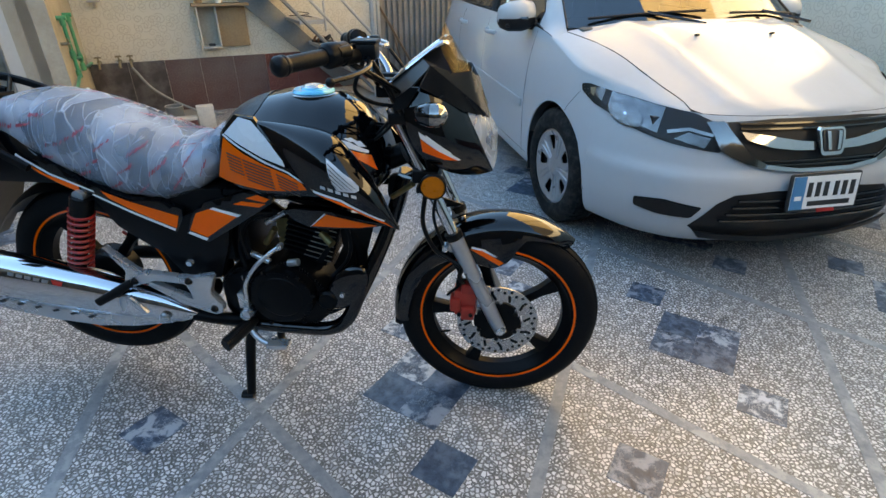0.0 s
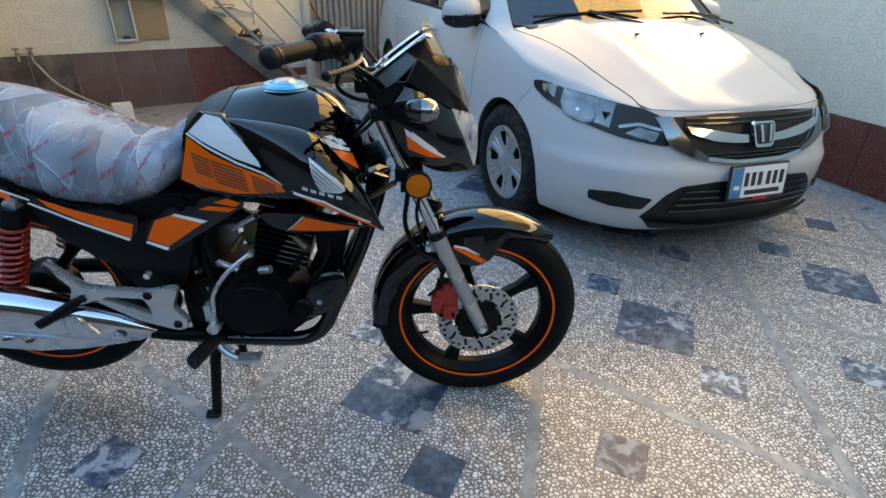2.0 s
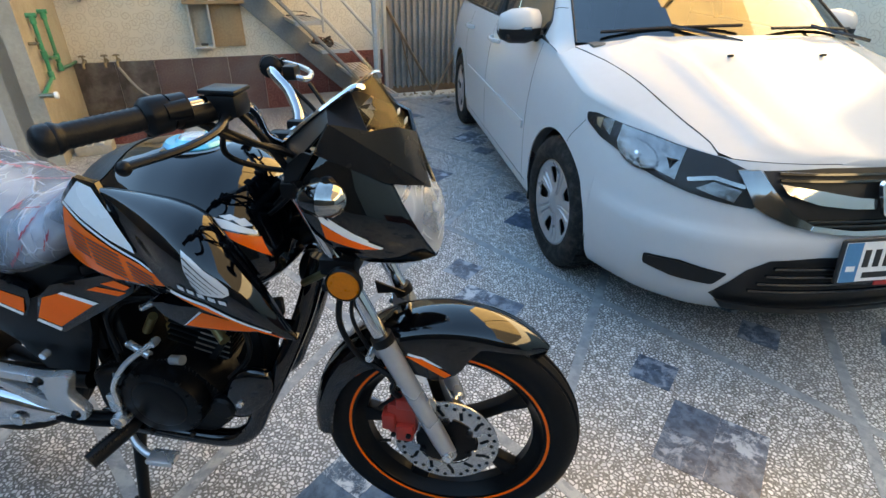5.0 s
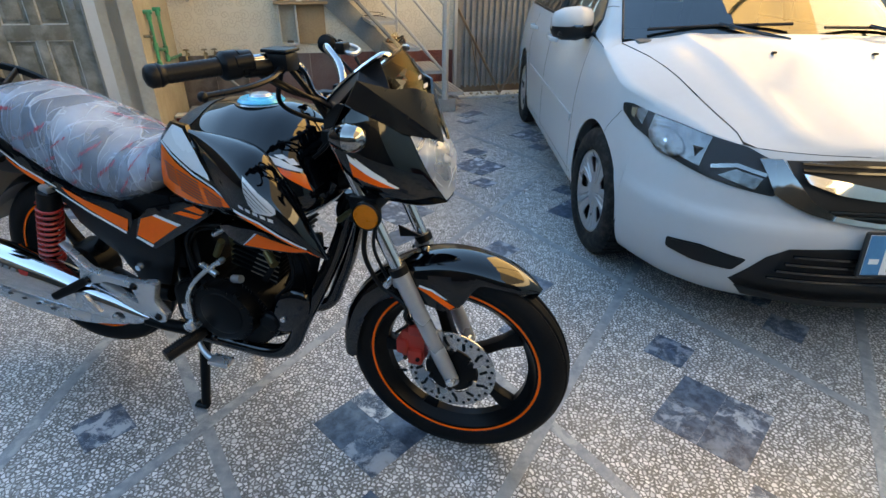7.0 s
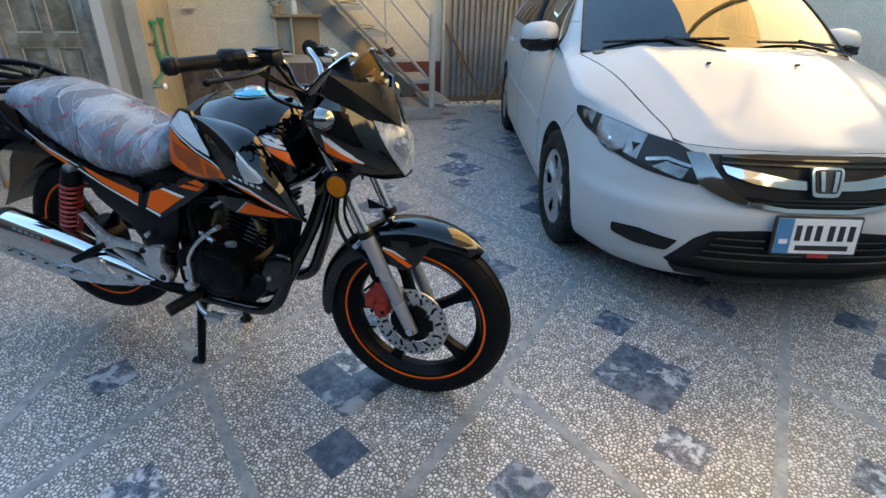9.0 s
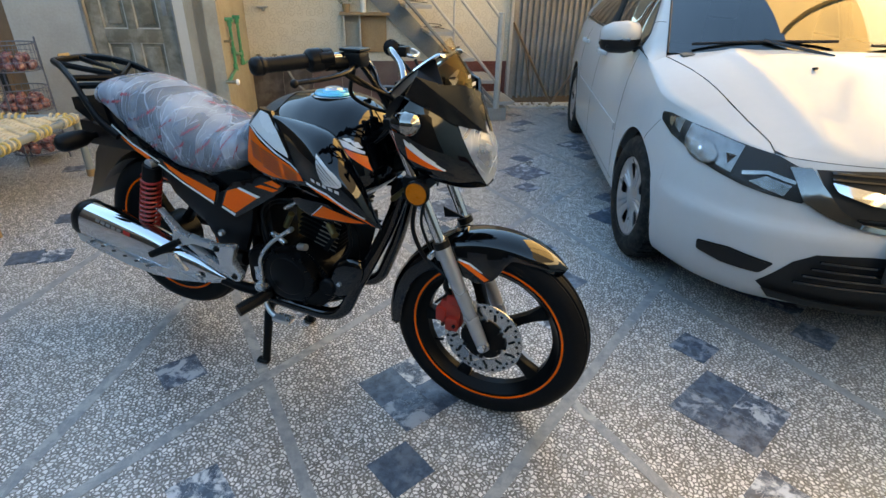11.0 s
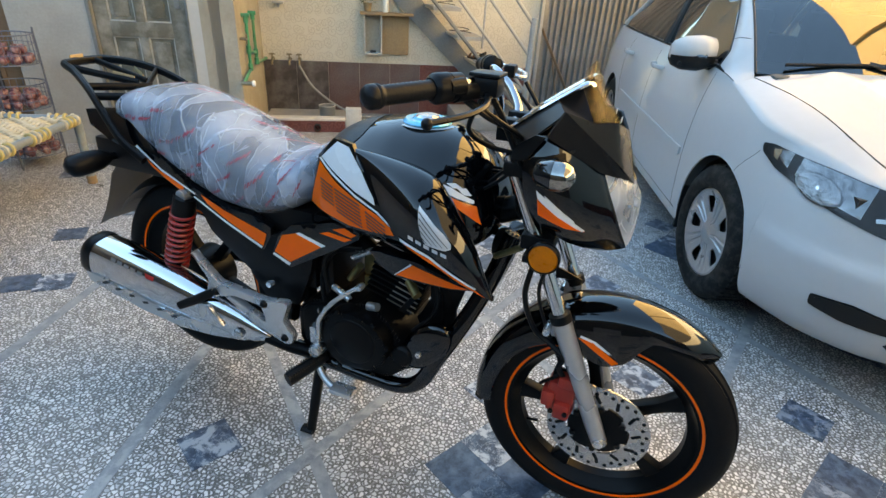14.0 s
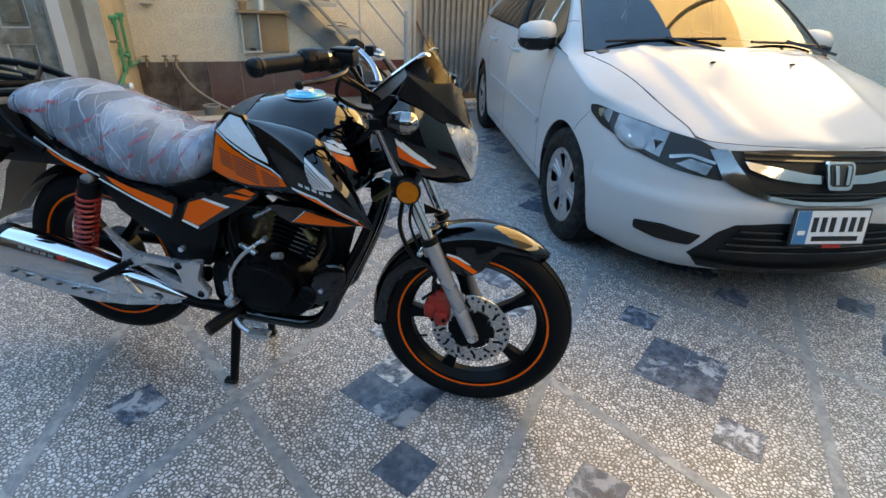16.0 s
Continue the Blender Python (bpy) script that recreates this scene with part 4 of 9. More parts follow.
# wire basket stand with onions
stand = court("basket_stand", "three-tier blue-grey wire basket stand holding red onions", "basket stand", -1.92, 4.0)
for a in (0.4, 2.5, 4.6):
    part("post", tube(bmesh.new(), [(0.165 * math.cos(a), 0.165 * math.sin(a), 0), (0.165 * math.cos(a), 0.165 * math.sin(a), 0.86)], 0.006, 8), M_WIRE, stand)
rng = random.Random(12)
BULB = [mesh_from(lathe(bmesh.new(), [(0.0, -0.026), (0.014, -0.025), (0.030, -0.012), (0.034, 0.0), (0.029, 0.014), (0.014, 0.026), (0.005, 0.034), (0.004, 0.044), (0.0, 0.045)], 14, pose(0, 0, 0, 90)), "onion", M_ONION, 60)]
for z0, z1 in ((0.65, 0.82), (0.38, 0.53), (0.08, 0.21)):
    tier = part("basket", tubes(*[([(0.16 * math.cos(a), 0.16 * math.sin(a), z) for a in (2 * math.pi * k / 28 for k in range(29))], 0.004 if z in (z0, z1) else 0.0022) for z in (z0, z0 + (z1 - z0) / 3, z0 + 2 * (z1 - z0) / 3, z1)], seg=6), M_WIRE, stand)
    for k in range(28):
        a = 2 * math.pi * k / 28
        part("wire", tube(bmesh.new(), [(0.03 * math.cos(a), 0.03 * math.sin(a), z0), (0.16 * math.cos(a), 0.16 * math.sin(a), z0), (0.16 * math.cos(a), 0.16 * math.sin(a), z1)], 0.0016, 5), M_WIRE, tier)
    for layer, rows in enumerate((((0.118, 10), (0.05, 4)), ((0.085, 7),))):
        for ringr, cnt in rows:
            for k in range(cnt):
                a = 2 * math.pi * (k + 0.5 * layer) / cnt + rng.uniform(-0.1, 0.1)
                ob = tagged(new("onion", BULB[0]), "dry red onion lying in a wire basket", "onion", "onions in the baskets")
                s = rng.uniform(0.85, 1.08)
                ob.matrix_basis = BACK @ pose(-1.92 + ringr * math.cos(a), 4.0 + ringr * math.sin(a), z0 + 0.029 + 0.05 * layer, rng.uniform(-90, 90), rng.uniform(-60, 60), rng.uniform(0, 360)) @ Matrix.Diagonal((s, s, s, 1))
# ---- white saloon car ----
M_PAINT = mat("white_car_paint", (0.47, 0.47, 0.465), 0.14, vary=0.02, scale=2, fine=30, coat=0.0, spec=0.22, rough_vary=0.05, dirt=(0.44, 0.42, 0.39), dirt_amount=0.12, dirt_scale=2.0)
M_BLACK = mat("black_trim", (0.009, 0.009, 0.0095), 0.45, spec=0.3, vary=0.15, scale=10)
M_GLOSSBLK = mat("gloss_black", (0.005, 0.005, 0.0055), 0.08, vary=0.05, coat=0.5, rough_vary=0.03)
M_RUBBER = mat("tyre_rubber", (0.011, 0.011, 0.011), 0.7, spec=0.15, vary=0.25, scale=12, fine=120, bump=0.3, dirt=(0.085, 0.08, 0.072), dirt_amount=0.5, dirt_scale=26)
M_CHROME = mat("chrome", (0.62, 0.62, 0.63), 0.08, metal=1.0, vary=0.03, rough_vary=0.04)
M_DARKCHROME = mat("dark_chrome", (0.24, 0.235, 0.225), 0.10, metal=1.0, vary=0.06)
M_HUB = mat("silver_hubcap", (0.38, 0.385, 0.39), 0.30, metal=0.5, vary=0.06, dirt=(0.25, 0.24, 0.22), dirt_amount=0.35, dirt_scale=10)
M_CARGLASS = glass_sheet("car_glass", (0.28, 0.32, 0.32), 2.2)
M_TINT = mat("tinted_glass", (0.015, 0.017, 0.018), 0.03, vary=0.02, rough_vary=0.01, spec=0.7)
M_LENS = glass("lamp_lens", (0.97, 0.98, 1.0), 0.0, 1.22)
M_REFL = mat("lamp_reflector", (0.15, 0.15, 0.148), 0.14, metal=1.0, vary=0.5, scale=26, fine=70, bump=1.0)
M_LAMPWARM = mat("lamp_warm_lens", (0.36, 0.26, 0.17), 0.2, metal=0.5, vary=0.3, scale=40, fine=160, bump=0.5, coat=0.4)
M_AMBER = mat("amber_plastic", (0.55, 0.13, 0.003), 0.30, vary=0.15, scale=60, fine=300, bump=0.3, spec=0.3)
M_CABIN = mat("cabin_cloth", (0.10, 0.095, 0.085), 0.8, vary=0.2)
M_PLATE = mat("plate_white", (0.72, 0.72, 0.70), 0.4, vary=0.05)
M_PBLUE = mat("plate_blue", (0.035, 0.19, 0.36), 0.4, vary=0.1)
M_INK = mat("black_ink", (0.02, 0.02, 0.02), 0.5)
M_RED = mat("red_paint", (0.42, 0.025, 0.02), 0.35, vary=0.1, coat=0.3)

CAR = pose(1.372, 2.858, 0, 0, 0, -78)
car = thing("car", "white saloon car with silver five-spoke wheel covers parked along the wall", "car", CAR)
FRONT_AXLE, REAR_AXLE, WHEEL_Z, ARCH = 0.035, -2.515, 0.303, 0.345
OUT_X = [0.885, 0.880, 0.865, 0.835, 0.79, 0.72, 0.63, 0.52, 0.40, 0.30, 0.15, 0.0, -0.4, -1.2, -2.2, -2.8, -3.15, -3.36, -3.46, -3.50]
OUT_Y = [0.0, 0.15, 0.30, 0.43, 0.54, 0.63, 0.71, 0.765, 0.80, 0.822, 0.838, 0.845, 0.8475, 0.8475, 0.845, 0.83, 0.795, 0.70, 0.45, 0.0]
inset_front = curve1([0.15, 0.165, 0.20, 0.26, 0.36, 0.455, 0.490, 0.512, 0.60, 0.66, 0.72, 0.80], [0.12, 0.10, 0.05, 0.02, 0.002, 0.0, 0.004, 0.018, 0.042, 0.065, 0.105, 0.17])
inset_side = curve1([0.15, 0.20, 0.26, 0.35, 0.50, 0.62, 0.70, 0.80, 0.90, 0.99], [0.05, 0.022, 0.010, 0.004, 0.0, 0.003, 0.010, 0.024, 0.048, 0.08])
shoulder = curve1([-3.5, -3.0, -2.2, -1.2, -0.6, -0.3, 0.0, 0.24, 0.45, 0.62, 0.78, 0.9], [0.99, 1.005, 0.99, 0.975, 0.962, 0.942, 0.885, 0.828, 0.785, 0.752, 0.726, 0.720])
hood_mid = curve1([-0.2, 0.03, 0.164, 0.35, 0.5, 0.65, 0.76, 0.80, 0.9], [1.035, 0.998, 0.960, 0.895, 0.845, 0.792, 0.748, 0.728, 0.722])


def outline():
    """Half of the plan outline as dense points with inward normals, from nose to tail."""
    keys = [Vector((x, y, 0)) for x, y in zip(OUT_X, OUT_Y)]
    pts = smooth_path(keys, 8)
    fine = []
    for a, b in zip(pts, pts[1:]):
        k = max(1, int((b - a).length / 0.022)) if (abs(a.x - FRONT_AXLE) < 0.42 or abs(a.x - REAR_AXLE) < 0.42) else max(1, int((b - a).length / 0.06))
        fine += [a.lerp(b, i / k) for i in range(k)]
    fine.append(pts[-1])
    for ax in (FRONT_AXLE, REAR_AXLE):
        for s in (-1, 1):
            for d in (0.0, 0.002):
                x = ax + s * (ARCH + d)
                i = next(i for i in range(len(fine) - 1) if fine[i].x >= x > fine[i + 1].x)
                f = (fine[i].x - x) / (fine[i].x - fine[i + 1].x)
                fine.insert(i + 1, fine[i].lerp(fine[i + 1], f))
    out = []
    for i, p in enumerate(fine):
        a, b = fine[max(0, i - 1)], fine[min(len(fine) - 1, i + 1)]
        d = (b - a)
        if i == 0:
            d = Vector((0, 1, 0))
        if i == len(fine) - 1:
            d = Vector((0, -1, 0))
        d.normalize()
        out.append((p, Vector((-d.y, d.x, 0))))
    return out


def low_edge(x):
    for ax in (FRONT_AXLE, REAR_AXLE):
        if abs(x - ax) <= ARCH + 1e-6:
            return WHEEL_Z + math.sqrt(max(0, ARCH ** 2 - (x - ax) ** 2))
    return 0.185 if x > 0 else 0.205


def skin(p, no, z):
    w = min(1, max(0, (p.x - 0.15) / 0.45))
    w = w * w * (3 - 2 * w)
    rear = min(1, max(0, (-2.9 - p.x) / 0.5))
    d = inset_front(z) * w + inset_side(z) * (1 - w) * (1 - rear) + rear * inset_front(min(z * 0.8, 0.8)) * 0.6
    q = p + no * d
    return Vector((q.x, q.y, z))


def car_body():
    fr = [0, 0.02, 0.05, 0.09] + [0.13 + 0.035 * k for k in range(23)] + [0.94, 0.97, 1.0]
    half = []
    for p, no in outline():
        z0, z1 = low_edge(p.x), shoulder(p.x)
        half.append([skin(p, no, z0 + (z1 - z0) * f) for f in fr])
    bm = bmesh.new()
    for s in (1, -1):
        loft(bm, [[Vector((q.x, q.y * s, q.z)) for q in ring] for ring in half], closed=False)
    # fender tops out to the bonnet's edge, and the tail deck
    for s in (1, -1):
        rows = []
        for ring in half:
            q = ring[-1]
            if -0.215 <= q.x <= 0.80:
                yh = hood_edge(q.x)
                if q.y > yh + 0.006:
                    rows.append([Vector((q.x, (yh + 0.002 + (q.y - yh - 0.002) * k / 5) * s, hood_z(q.x, yh + 0.002 + (q.y - yh - 0.002) * k / 5, q.y, q.z))) for k in range(6)])
        loft(bm, rows, closed=False)
    deck = [r[-1] for r in half if r[-1].x < -2.75]
    loft(bm, [[Vector((q.x, q.y * k / 4, q.z + 0.05 * (1 - (k / 4) ** 2))) for k in range(-4, 5)] for q in deck], closed=False)
    bmesh.ops.remove_doubles(bm, verts=bm.verts[:], dist=1e-4)
    return bm, half


def hood_edge(x):
    return 0.510 + (0.615 - min(x, 0.615)) * 0.246


def hood_z(x, y, ys, zs):
    k = min(1.0, abs(y) / max(ys, 0.05))
    c = hood_mid(x)
    crease = 0.011 * math.exp(-((abs(y) - 0.36 - 0.12 * (0.5 - x)) / 0.05) ** 2)
    return c - (c - zs) * k ** 2.4 + crease * (x < 0.72)


def side_at(half, x):
    """Shoulder point of the half outline at x."""
    pts = [r[-1] for r in half]
    for a, b in zip(pts, pts[1:]):
        if a.x >= x >= b.x:
            f = (a.x - x) / max(1e-6, a.x - b.x)
            return a.lerp(b, f)
    return pts[0]


bm, CAR_HALF = car_body()
car_shell = part("body", bm, M_PAINT, car, smooth=75)
CAR_TREE = tree_of(car_shell)


def car_hood():
    bm = bmesh.new()
    xs = [0.774, 0.764, 0.75, 0.73, 0.70, 0.66, 0.61, 0.55, 0.48, 0.40, 0.32, 0.24, 0.16, 0.08, 0.0, -0.05]
    rows = []
    for i, x in enumerate(xs):
        q = side_at(CAR_HALF, x)
        row = []
        for k in range(-20, 21):
            sweep = 0.155 * (k / 20) ** 2 * max(0, (0.16 - x) / 0.21) if x < 0.16 else 0
            q = side_at(CAR_HALF, x - sweep)
            y = min(hood_edge(x - sweep) - 0.002, q.y - 0.002) * k / 20
            row.append(Vector((x - sweep, y, hood_z(x - sweep, y, q.y, q.z) + 0.0015)))
        rows.append(row)
    nose = rows[0]
    rows.insert(0, [Vector((p.x + 0.012 - 0.010 * abs(k - 20) / 20, p.y, 0.7165)) for k, p in enumerate(nose)])
    rows.insert(1, [Vector((p.x + 0.009 - 0.007 * abs(k - 20) / 20, p.y, (p.z + 0.7165) / 2 + 0.004)) for k, p in enumerate(nose)])
    loft(bm, rows, closed=False)
    return bm


part("bonnet", car_hood(), M_PAINT, car, "white bonnet with two washer jets", smooth=60)
# dark seam under the bonnet and inside of the wings
part("seam", boxes((-0.1, 0.62, -0.64, 0.64, 0.55, 0.70)), M_BLACK, car)
for y in (-0.205, 0.205):
    b2 = bmesh.new()
    plate(b2, [(-0.016, -0.010), (0.016, 0.0), (-0.016, 0.010)], 0, 0.010, "xy", bevel=0.003)
    part("washer_jet", b2, M_BLACK, car, at=pose(0.164, y, hood_z(0.164, y, 0.75, 0.86) + 0.001, 0, 14, 180))

# floor pan and wheel housings
part("underbody", boxes((-3.3, 0.62, -0.58, 0.58, 0.19, 0.60)), M_BLACK, car)
for ax in (FRONT_AXLE, REAR_AXLE):
    for s in (-1, 1):
        b2 = bmesh.new()
        rings = []
        for k in range(0, 17):
            a = math.pi * k / 16
            x, z = ax + (ARCH + 0.004) * math.cos(a), WHEEL_Z + (ARCH + 0.004) * math.sin(a)
            rings.append([Vector((x, s * 0.55, z)), Vector((x, s * (0.80 - 0.05 * math.sin(a) ** 4), z))])
        loft(b2, rings, closed=False)
        part("wheel_housing", b2, M_BLACK, car)


def road_wheel(side, steer=0.0):
    """A wheel whose outer face looks to local -y."""
    tyre = bmesh.new()
    lathe(tyre, [(0.196, -0.070), (0.205, -0.084), (0.235, -0.092), (0.268, -0.088), (0.290, -0.076), (0.300, -0.062), (0.303, -0.03), (0.303, 0.03), (0.300, 0.062), (0.290, 0.076), (0.25, 0.09), (0.196, 0.07)], 64, closed=True)
    for k in range(-2, 3):  # tread blocks stand proud between the grooves
        for i in range(48):
            a = 2 * math.pi * i / 48
            box(tyre, -0.014, 0.014, k * 0.025 - 0.0095, k * 0.025 + 0.0095, 0.299, 0.3065, m=pose(0, 0, 0, 0, math.degrees(a), 0))
    # pressed cover: one dished disc with five windows and two grooves down each spoke
    cover = bmesh.new()
    radii = [0.030, 0.046, 0.060, 0.078, 0.092, 0.112, 0.135, 0.155, 0.168, 0.182, 0.190, 0.202, 0.206]
    depth = curve1([0.0, 0.03, 0.046, 0.06, 0.10, 0.15, 0.182, 0.195, 0.206], [-0.074, -0.074, -0.070, -0.062, -0.064, -0.068, -0.074, -0.079, -0.070])
    wide = curve1([0.06, 0.078, 0.092, 0.112, 0.135, 0.155, 0.168, 0.21], [5.0, 6.0, 8.5, 10.5, 12.0, 12.0, 9.0, 9.0])
    rings = []
    for r in radii:
        ring = []
        for i in range(5):
            w = 36 - wide(r)
            for u, sink in ((-1, 0), (-0.60, 0), (-0.42, 0), (-0.34, 1), (-0.20, 1), (-0.12, 0), (0.12, 0), (0.20, 1), (0.34, 1), (0.42, 0), (0.60, 0), (1, 0)):
                a = radians(72 * i + u * w)
                y = depth(r) + (0.006 if sink and 0.05 < r < 0.18 else 0.0) + (0.004 if abs(u) == 1 and 0.07 < r < 0.18 else 0)
                ring.append(cover.verts.new((r * math.cos(a), y, r * math.sin(a))))
        rings.append(ring)
    for k in range(len(radii) - 1):
        for j in range(60):
            if j % 12 == 11 and 4 <= k <= 7:
                continue
            cover.faces.new((rings[k][j], rings[k][(j + 1) % 60], rings[k + 1][(j + 1) % 60], rings[k + 1][j]))
    cover.faces.new(rings[0])
    bmesh.ops.recalc_face_normals(cover, faces=cover.faces[:])
    bmesh.ops.solidify(cover, geom=cover.faces[:], thickness=0.006)
    dark = lathe(bmesh.new(), [(0.0, -0.035), (0.19, -0.035), (0.19, 0.06)], 40)
    return tyre, cover, dark


def add_wheel(x, y, turn):
    w = new("wheel")
    w.parent, w.matrix_basis = car, pose(x, y, WHEEL_Z, 0, 0, turn)
    tyre, cover, dark = road_wheel(1)
    part("tyre", tyre, M_RUBBER, w, smooth=30)
    part("wheel_cover", cover, M_HUB, w, "silver five-spoke plastic wheel cover", smooth=40)
    part("rim", dark, M_BLACK, w)


add_wheel(FRONT_AXLE, -0.745, 4)
add_wheel(REAR_AXLE, -0.745, 0)
add_wheel(FRONT_AXLE, 0.745, 184)
add_wheel(REAR_AXLE, 0.745, 180)

# arch lips
for ax in (FRONT_AXLE, REAR_AXLE):
    for s in (-1, 1):
        pts = []
        for k in range(0, 25):
            a = math.pi * k / 24
            x, z = ax + ARCH * math.cos(a), WHEEL_Z + ARCH * math.sin(a)
            hit, no, _, _ = CAR_TREE.ray_cast(Vector((x, s * 2, z + 0.012)), Vector((0, -s, 0)), 3)
            pts.append(Vector((x, (hit.y if hit else s * 0.83) - s * 0.002, z)))
        part("arch_lip", tubes((pts, 0.004)), M_PAINT, car)

# mud flaps behind the front wheels
for s in (-1, 1):
    part("mud_flap", boxes((FRONT_AXLE - ARCH - 0.018, FRONT_AXLE - ARCH + 0.004, s * 0.76 - 0.07, s * 0.76 + 0.07, 0.17, 0.40), bevel=0.004), M_BLACK, car)


def on_front(poly, lift, step=0.03, thick=0.0, yaw=0.0):
    """Lay an outline (across, up) on the nose; yaw turns the direction from which it is laid, towards the near wing."""
    c, s = math.cos(radians(yaw)), math.sin(radians(yaw))
    way = Vector((-c, s, 0))
    ax = Vector((s, c, 0))
    return overlay(poly, CAR_TREE, lambda a, b: ax * a + Vector((0, 0, b)) - way * 2.0, way, lift, step, 2.0, thick)


def mirror_y(bm):
    for v in bm.verts:
        v.co.y = -v.co.y
    bmesh.ops.reverse_faces(bm, faces=bm.faces[:])
    return bm


def to_yaw(x, y, yaw):
    return x * math.sin(radians(yaw)) + y * math.cos(radians(yaw))


# headlamps: dark housing, reflector bowls, clear cover
HL = [(0.235, -0.785, 0.775), (0.245, -0.783, 0.745), (0.33, -0.76, 0.700), (0.50, -0.66, 0.645), (0.64, -0.54, 0.610), (0.765, -0.395, 0.588), (0.752, -0.40, 0.640), (0.735, -0.41, 0.690), (0.66, -0.47, 0.724), (0.53, -0.60, 0.742), (0.38, -0.72, 0.762), (0.28, -0.77, 0.780)]
YAW = 48
hl_poly = [(to_yaw(x, y, YAW), z) for x, y, z in HL]


def shrink(poly, k, dx=0.0, dy=0.0):
    cx, cy = sum(p[0] for p in poly) / len(poly), sum(p[1] for p in poly) / len(poly)
    return [(cx + (a - cx) * k + dx, cy + (b - cy) * k + dy) for a, b in poly]


def band(poly, a0, a1):
    """The part of an outline between two values of its first axis (convex enough)."""
    bm = bmesh.new()
    bm.faces.new([bm.verts.new((a, b, 0)) for a, b in poly])
    for v, s in ((a0, -1), (a1, 1)):
        bmesh.ops.bisect_plane(bm, geom=bm.verts[:] + bm.edges[:] + bm.faces[:], plane_co=(v, 0, 0), plane_no=(s, 0, 0), clear_outer=True, dist=1e-6)
    f = max(bm.faces, key=lambda q: q.calc_area())
    out = [(v.co.x, v.co.y) for v in f.verts]
    bm.free()
    return out


HLA, HLB = min(p[0] for p in hl_poly), max(p[0] for p in hl_poly)
for s in (-1, 1):
    fix = (lambda b: b) if s < 0 else mirror_y
    lamp = part("headlight", fix(on_front(rounded(hl_poly, 0.012), 0.003, 0.025, yaw=YAW)), M_BLACK, car, "clear headlamp with dark housing", smooth=60)
    inner = shrink(hl_poly, 0.78, 0.0, 0.006)
    for a, b, mt in ((HLA + 0.045, HLA + 0.125, M_REFL), (HLA + 0.16, HLA + 0.41, M_REFL)):
        part("reflector", fix(on_front(band(inner, a, b), 0.007, 0.02, yaw=YAW)), mt, lamp)
    part("turn_lamp", fix(on_front(band(shrink(hl_poly, 0.8, -0.01, 0.004), HLA + 0.05, HLA + 0.080), 0.010, 0.02, yaw=YAW)), M_LAMPWARM, lamp)
    cx, cz = HLA + 0.255, 0.684
    for k, (rx, rz, mt, up) in enumerate(((0.088, 0.040, M_GLOSSBLK, 0.010), (0.083, 0.036, M_REFL, 0.0125), (0.020, 0.010, M_REFL, 0.0155), (0.006, 0.005, M_CHROME, 0.018))):
        bowl = [(cx + rx * math.cos(j * math.pi / 12), cz - 0.18 * rx * math.cos(j * math.pi / 12) + rz * math.sin(j * math.pi / 12)) for j in range(24)]
        part("bulb_bowl" if k < 3 else "bulb", fix(on_front(bowl, up, 0.015, yaw=YAW)), mt, lamp)
    low = [(HLB - 0.175, 0.628), (HLB - 0.06, 0.603), (HLB - 0.05, 0.640), (HLB - 0.13, 0.655)]
    part("side_lamp", fix(on_front(low, 0.011, 0.015, yaw=YAW)), M_REFL, lamp)
    div = [(HLB - 0.21, 0.655), (HLB - 0.13, 0.672), (HLB - 0.045, 0.655), (HLB - 0.045, 0.645), (HLB - 0.13, 0.660), (HLB - 0.205, 0.643)]
    part("divider", fix(on_front(div, 0.014, 0.015, yaw=YAW)), M_DARKCHROME, lamp)
    cover = part("lens", fix(on_front(rounded(shrink(hl_poly, 0.985), 0.012), 0.022, 0.025, yaw=YAW)), M_LENS, lamp, "clear plastic lens")
    cover.visible_shadow = False


# grille: black opening with slats, chrome wings and lower chrome frame, plain chrome badge
GR = [(-0.40, 0.700), (-0.37, 0.64), (-0.32, 0.575), (-0.25, 0.54), (-0.12, 0.522), (0.12, 0.522), (0.25, 0.54), (0.32, 0.575), (0.37, 0.64), (0.40, 0.700), (0.2, 0.712), (-0.2, 0.712)]
grille = part("grille", on_front(GR, 0.002, 0.04), M_BLACK, car, "black slatted grille with chrome wings")
for z in (0.695, 0.677, 0.560, 0.545):
    w = 0.36 if z > 0.6 else 0.27
    part("slat", on_front([(-w, z - 0.003), (w, z - 0.003), (w, z + 0.003), (-w, z + 0.003)], 0.010, 0.05, 0.008), M_GLOSSBLK, grille)
for s in (-1, 1):
    wing = [(s * 0.06, 0.628), (s * 0.12, 0.632), (s * 0.22, 0.648), (s * 0.365, 0.668), (s * 0.345, 0.640), (s * 0.25, 0.612), (s * 0.14, 0.600), (s * 0.06, 0.598)]
    part("chrome_wing", on_front(rounded(wing, 0.008), 0.018, 0.03, 0.010), M_CHROME, grille, "chrome grille wing")
    # bright panel beside the lamp
    side = [(s * 0.478, 0.695), (s * 0.415, 0.700), (s * 0.385, 0.655), (s * 0.325, 0.585), (s * 0.255, 0.548), (s * 0.262, 0.532), (s * 0.33, 0.548), (s * 0.395, 0.575), (s * 0.435, 0.598)]
    part("chrome_side", on_front(side, 0.012, 0.03, 0.008), M_DARKCHROME, grille, "polished panel beside the lamp")
lip = [(-0.262, 0.532), (-0.12, 0.512), (0.12, 0.512), (0.262, 0.532), (0.255, 0.548), (0.12, 0.530), (-0.12, 0.530), (-0.255, 0.548)]
part("chrome_lip", on_front(lip, 0.014, 0.03, 0.010), M_CHROME, grille, "chrome lower grille edge")
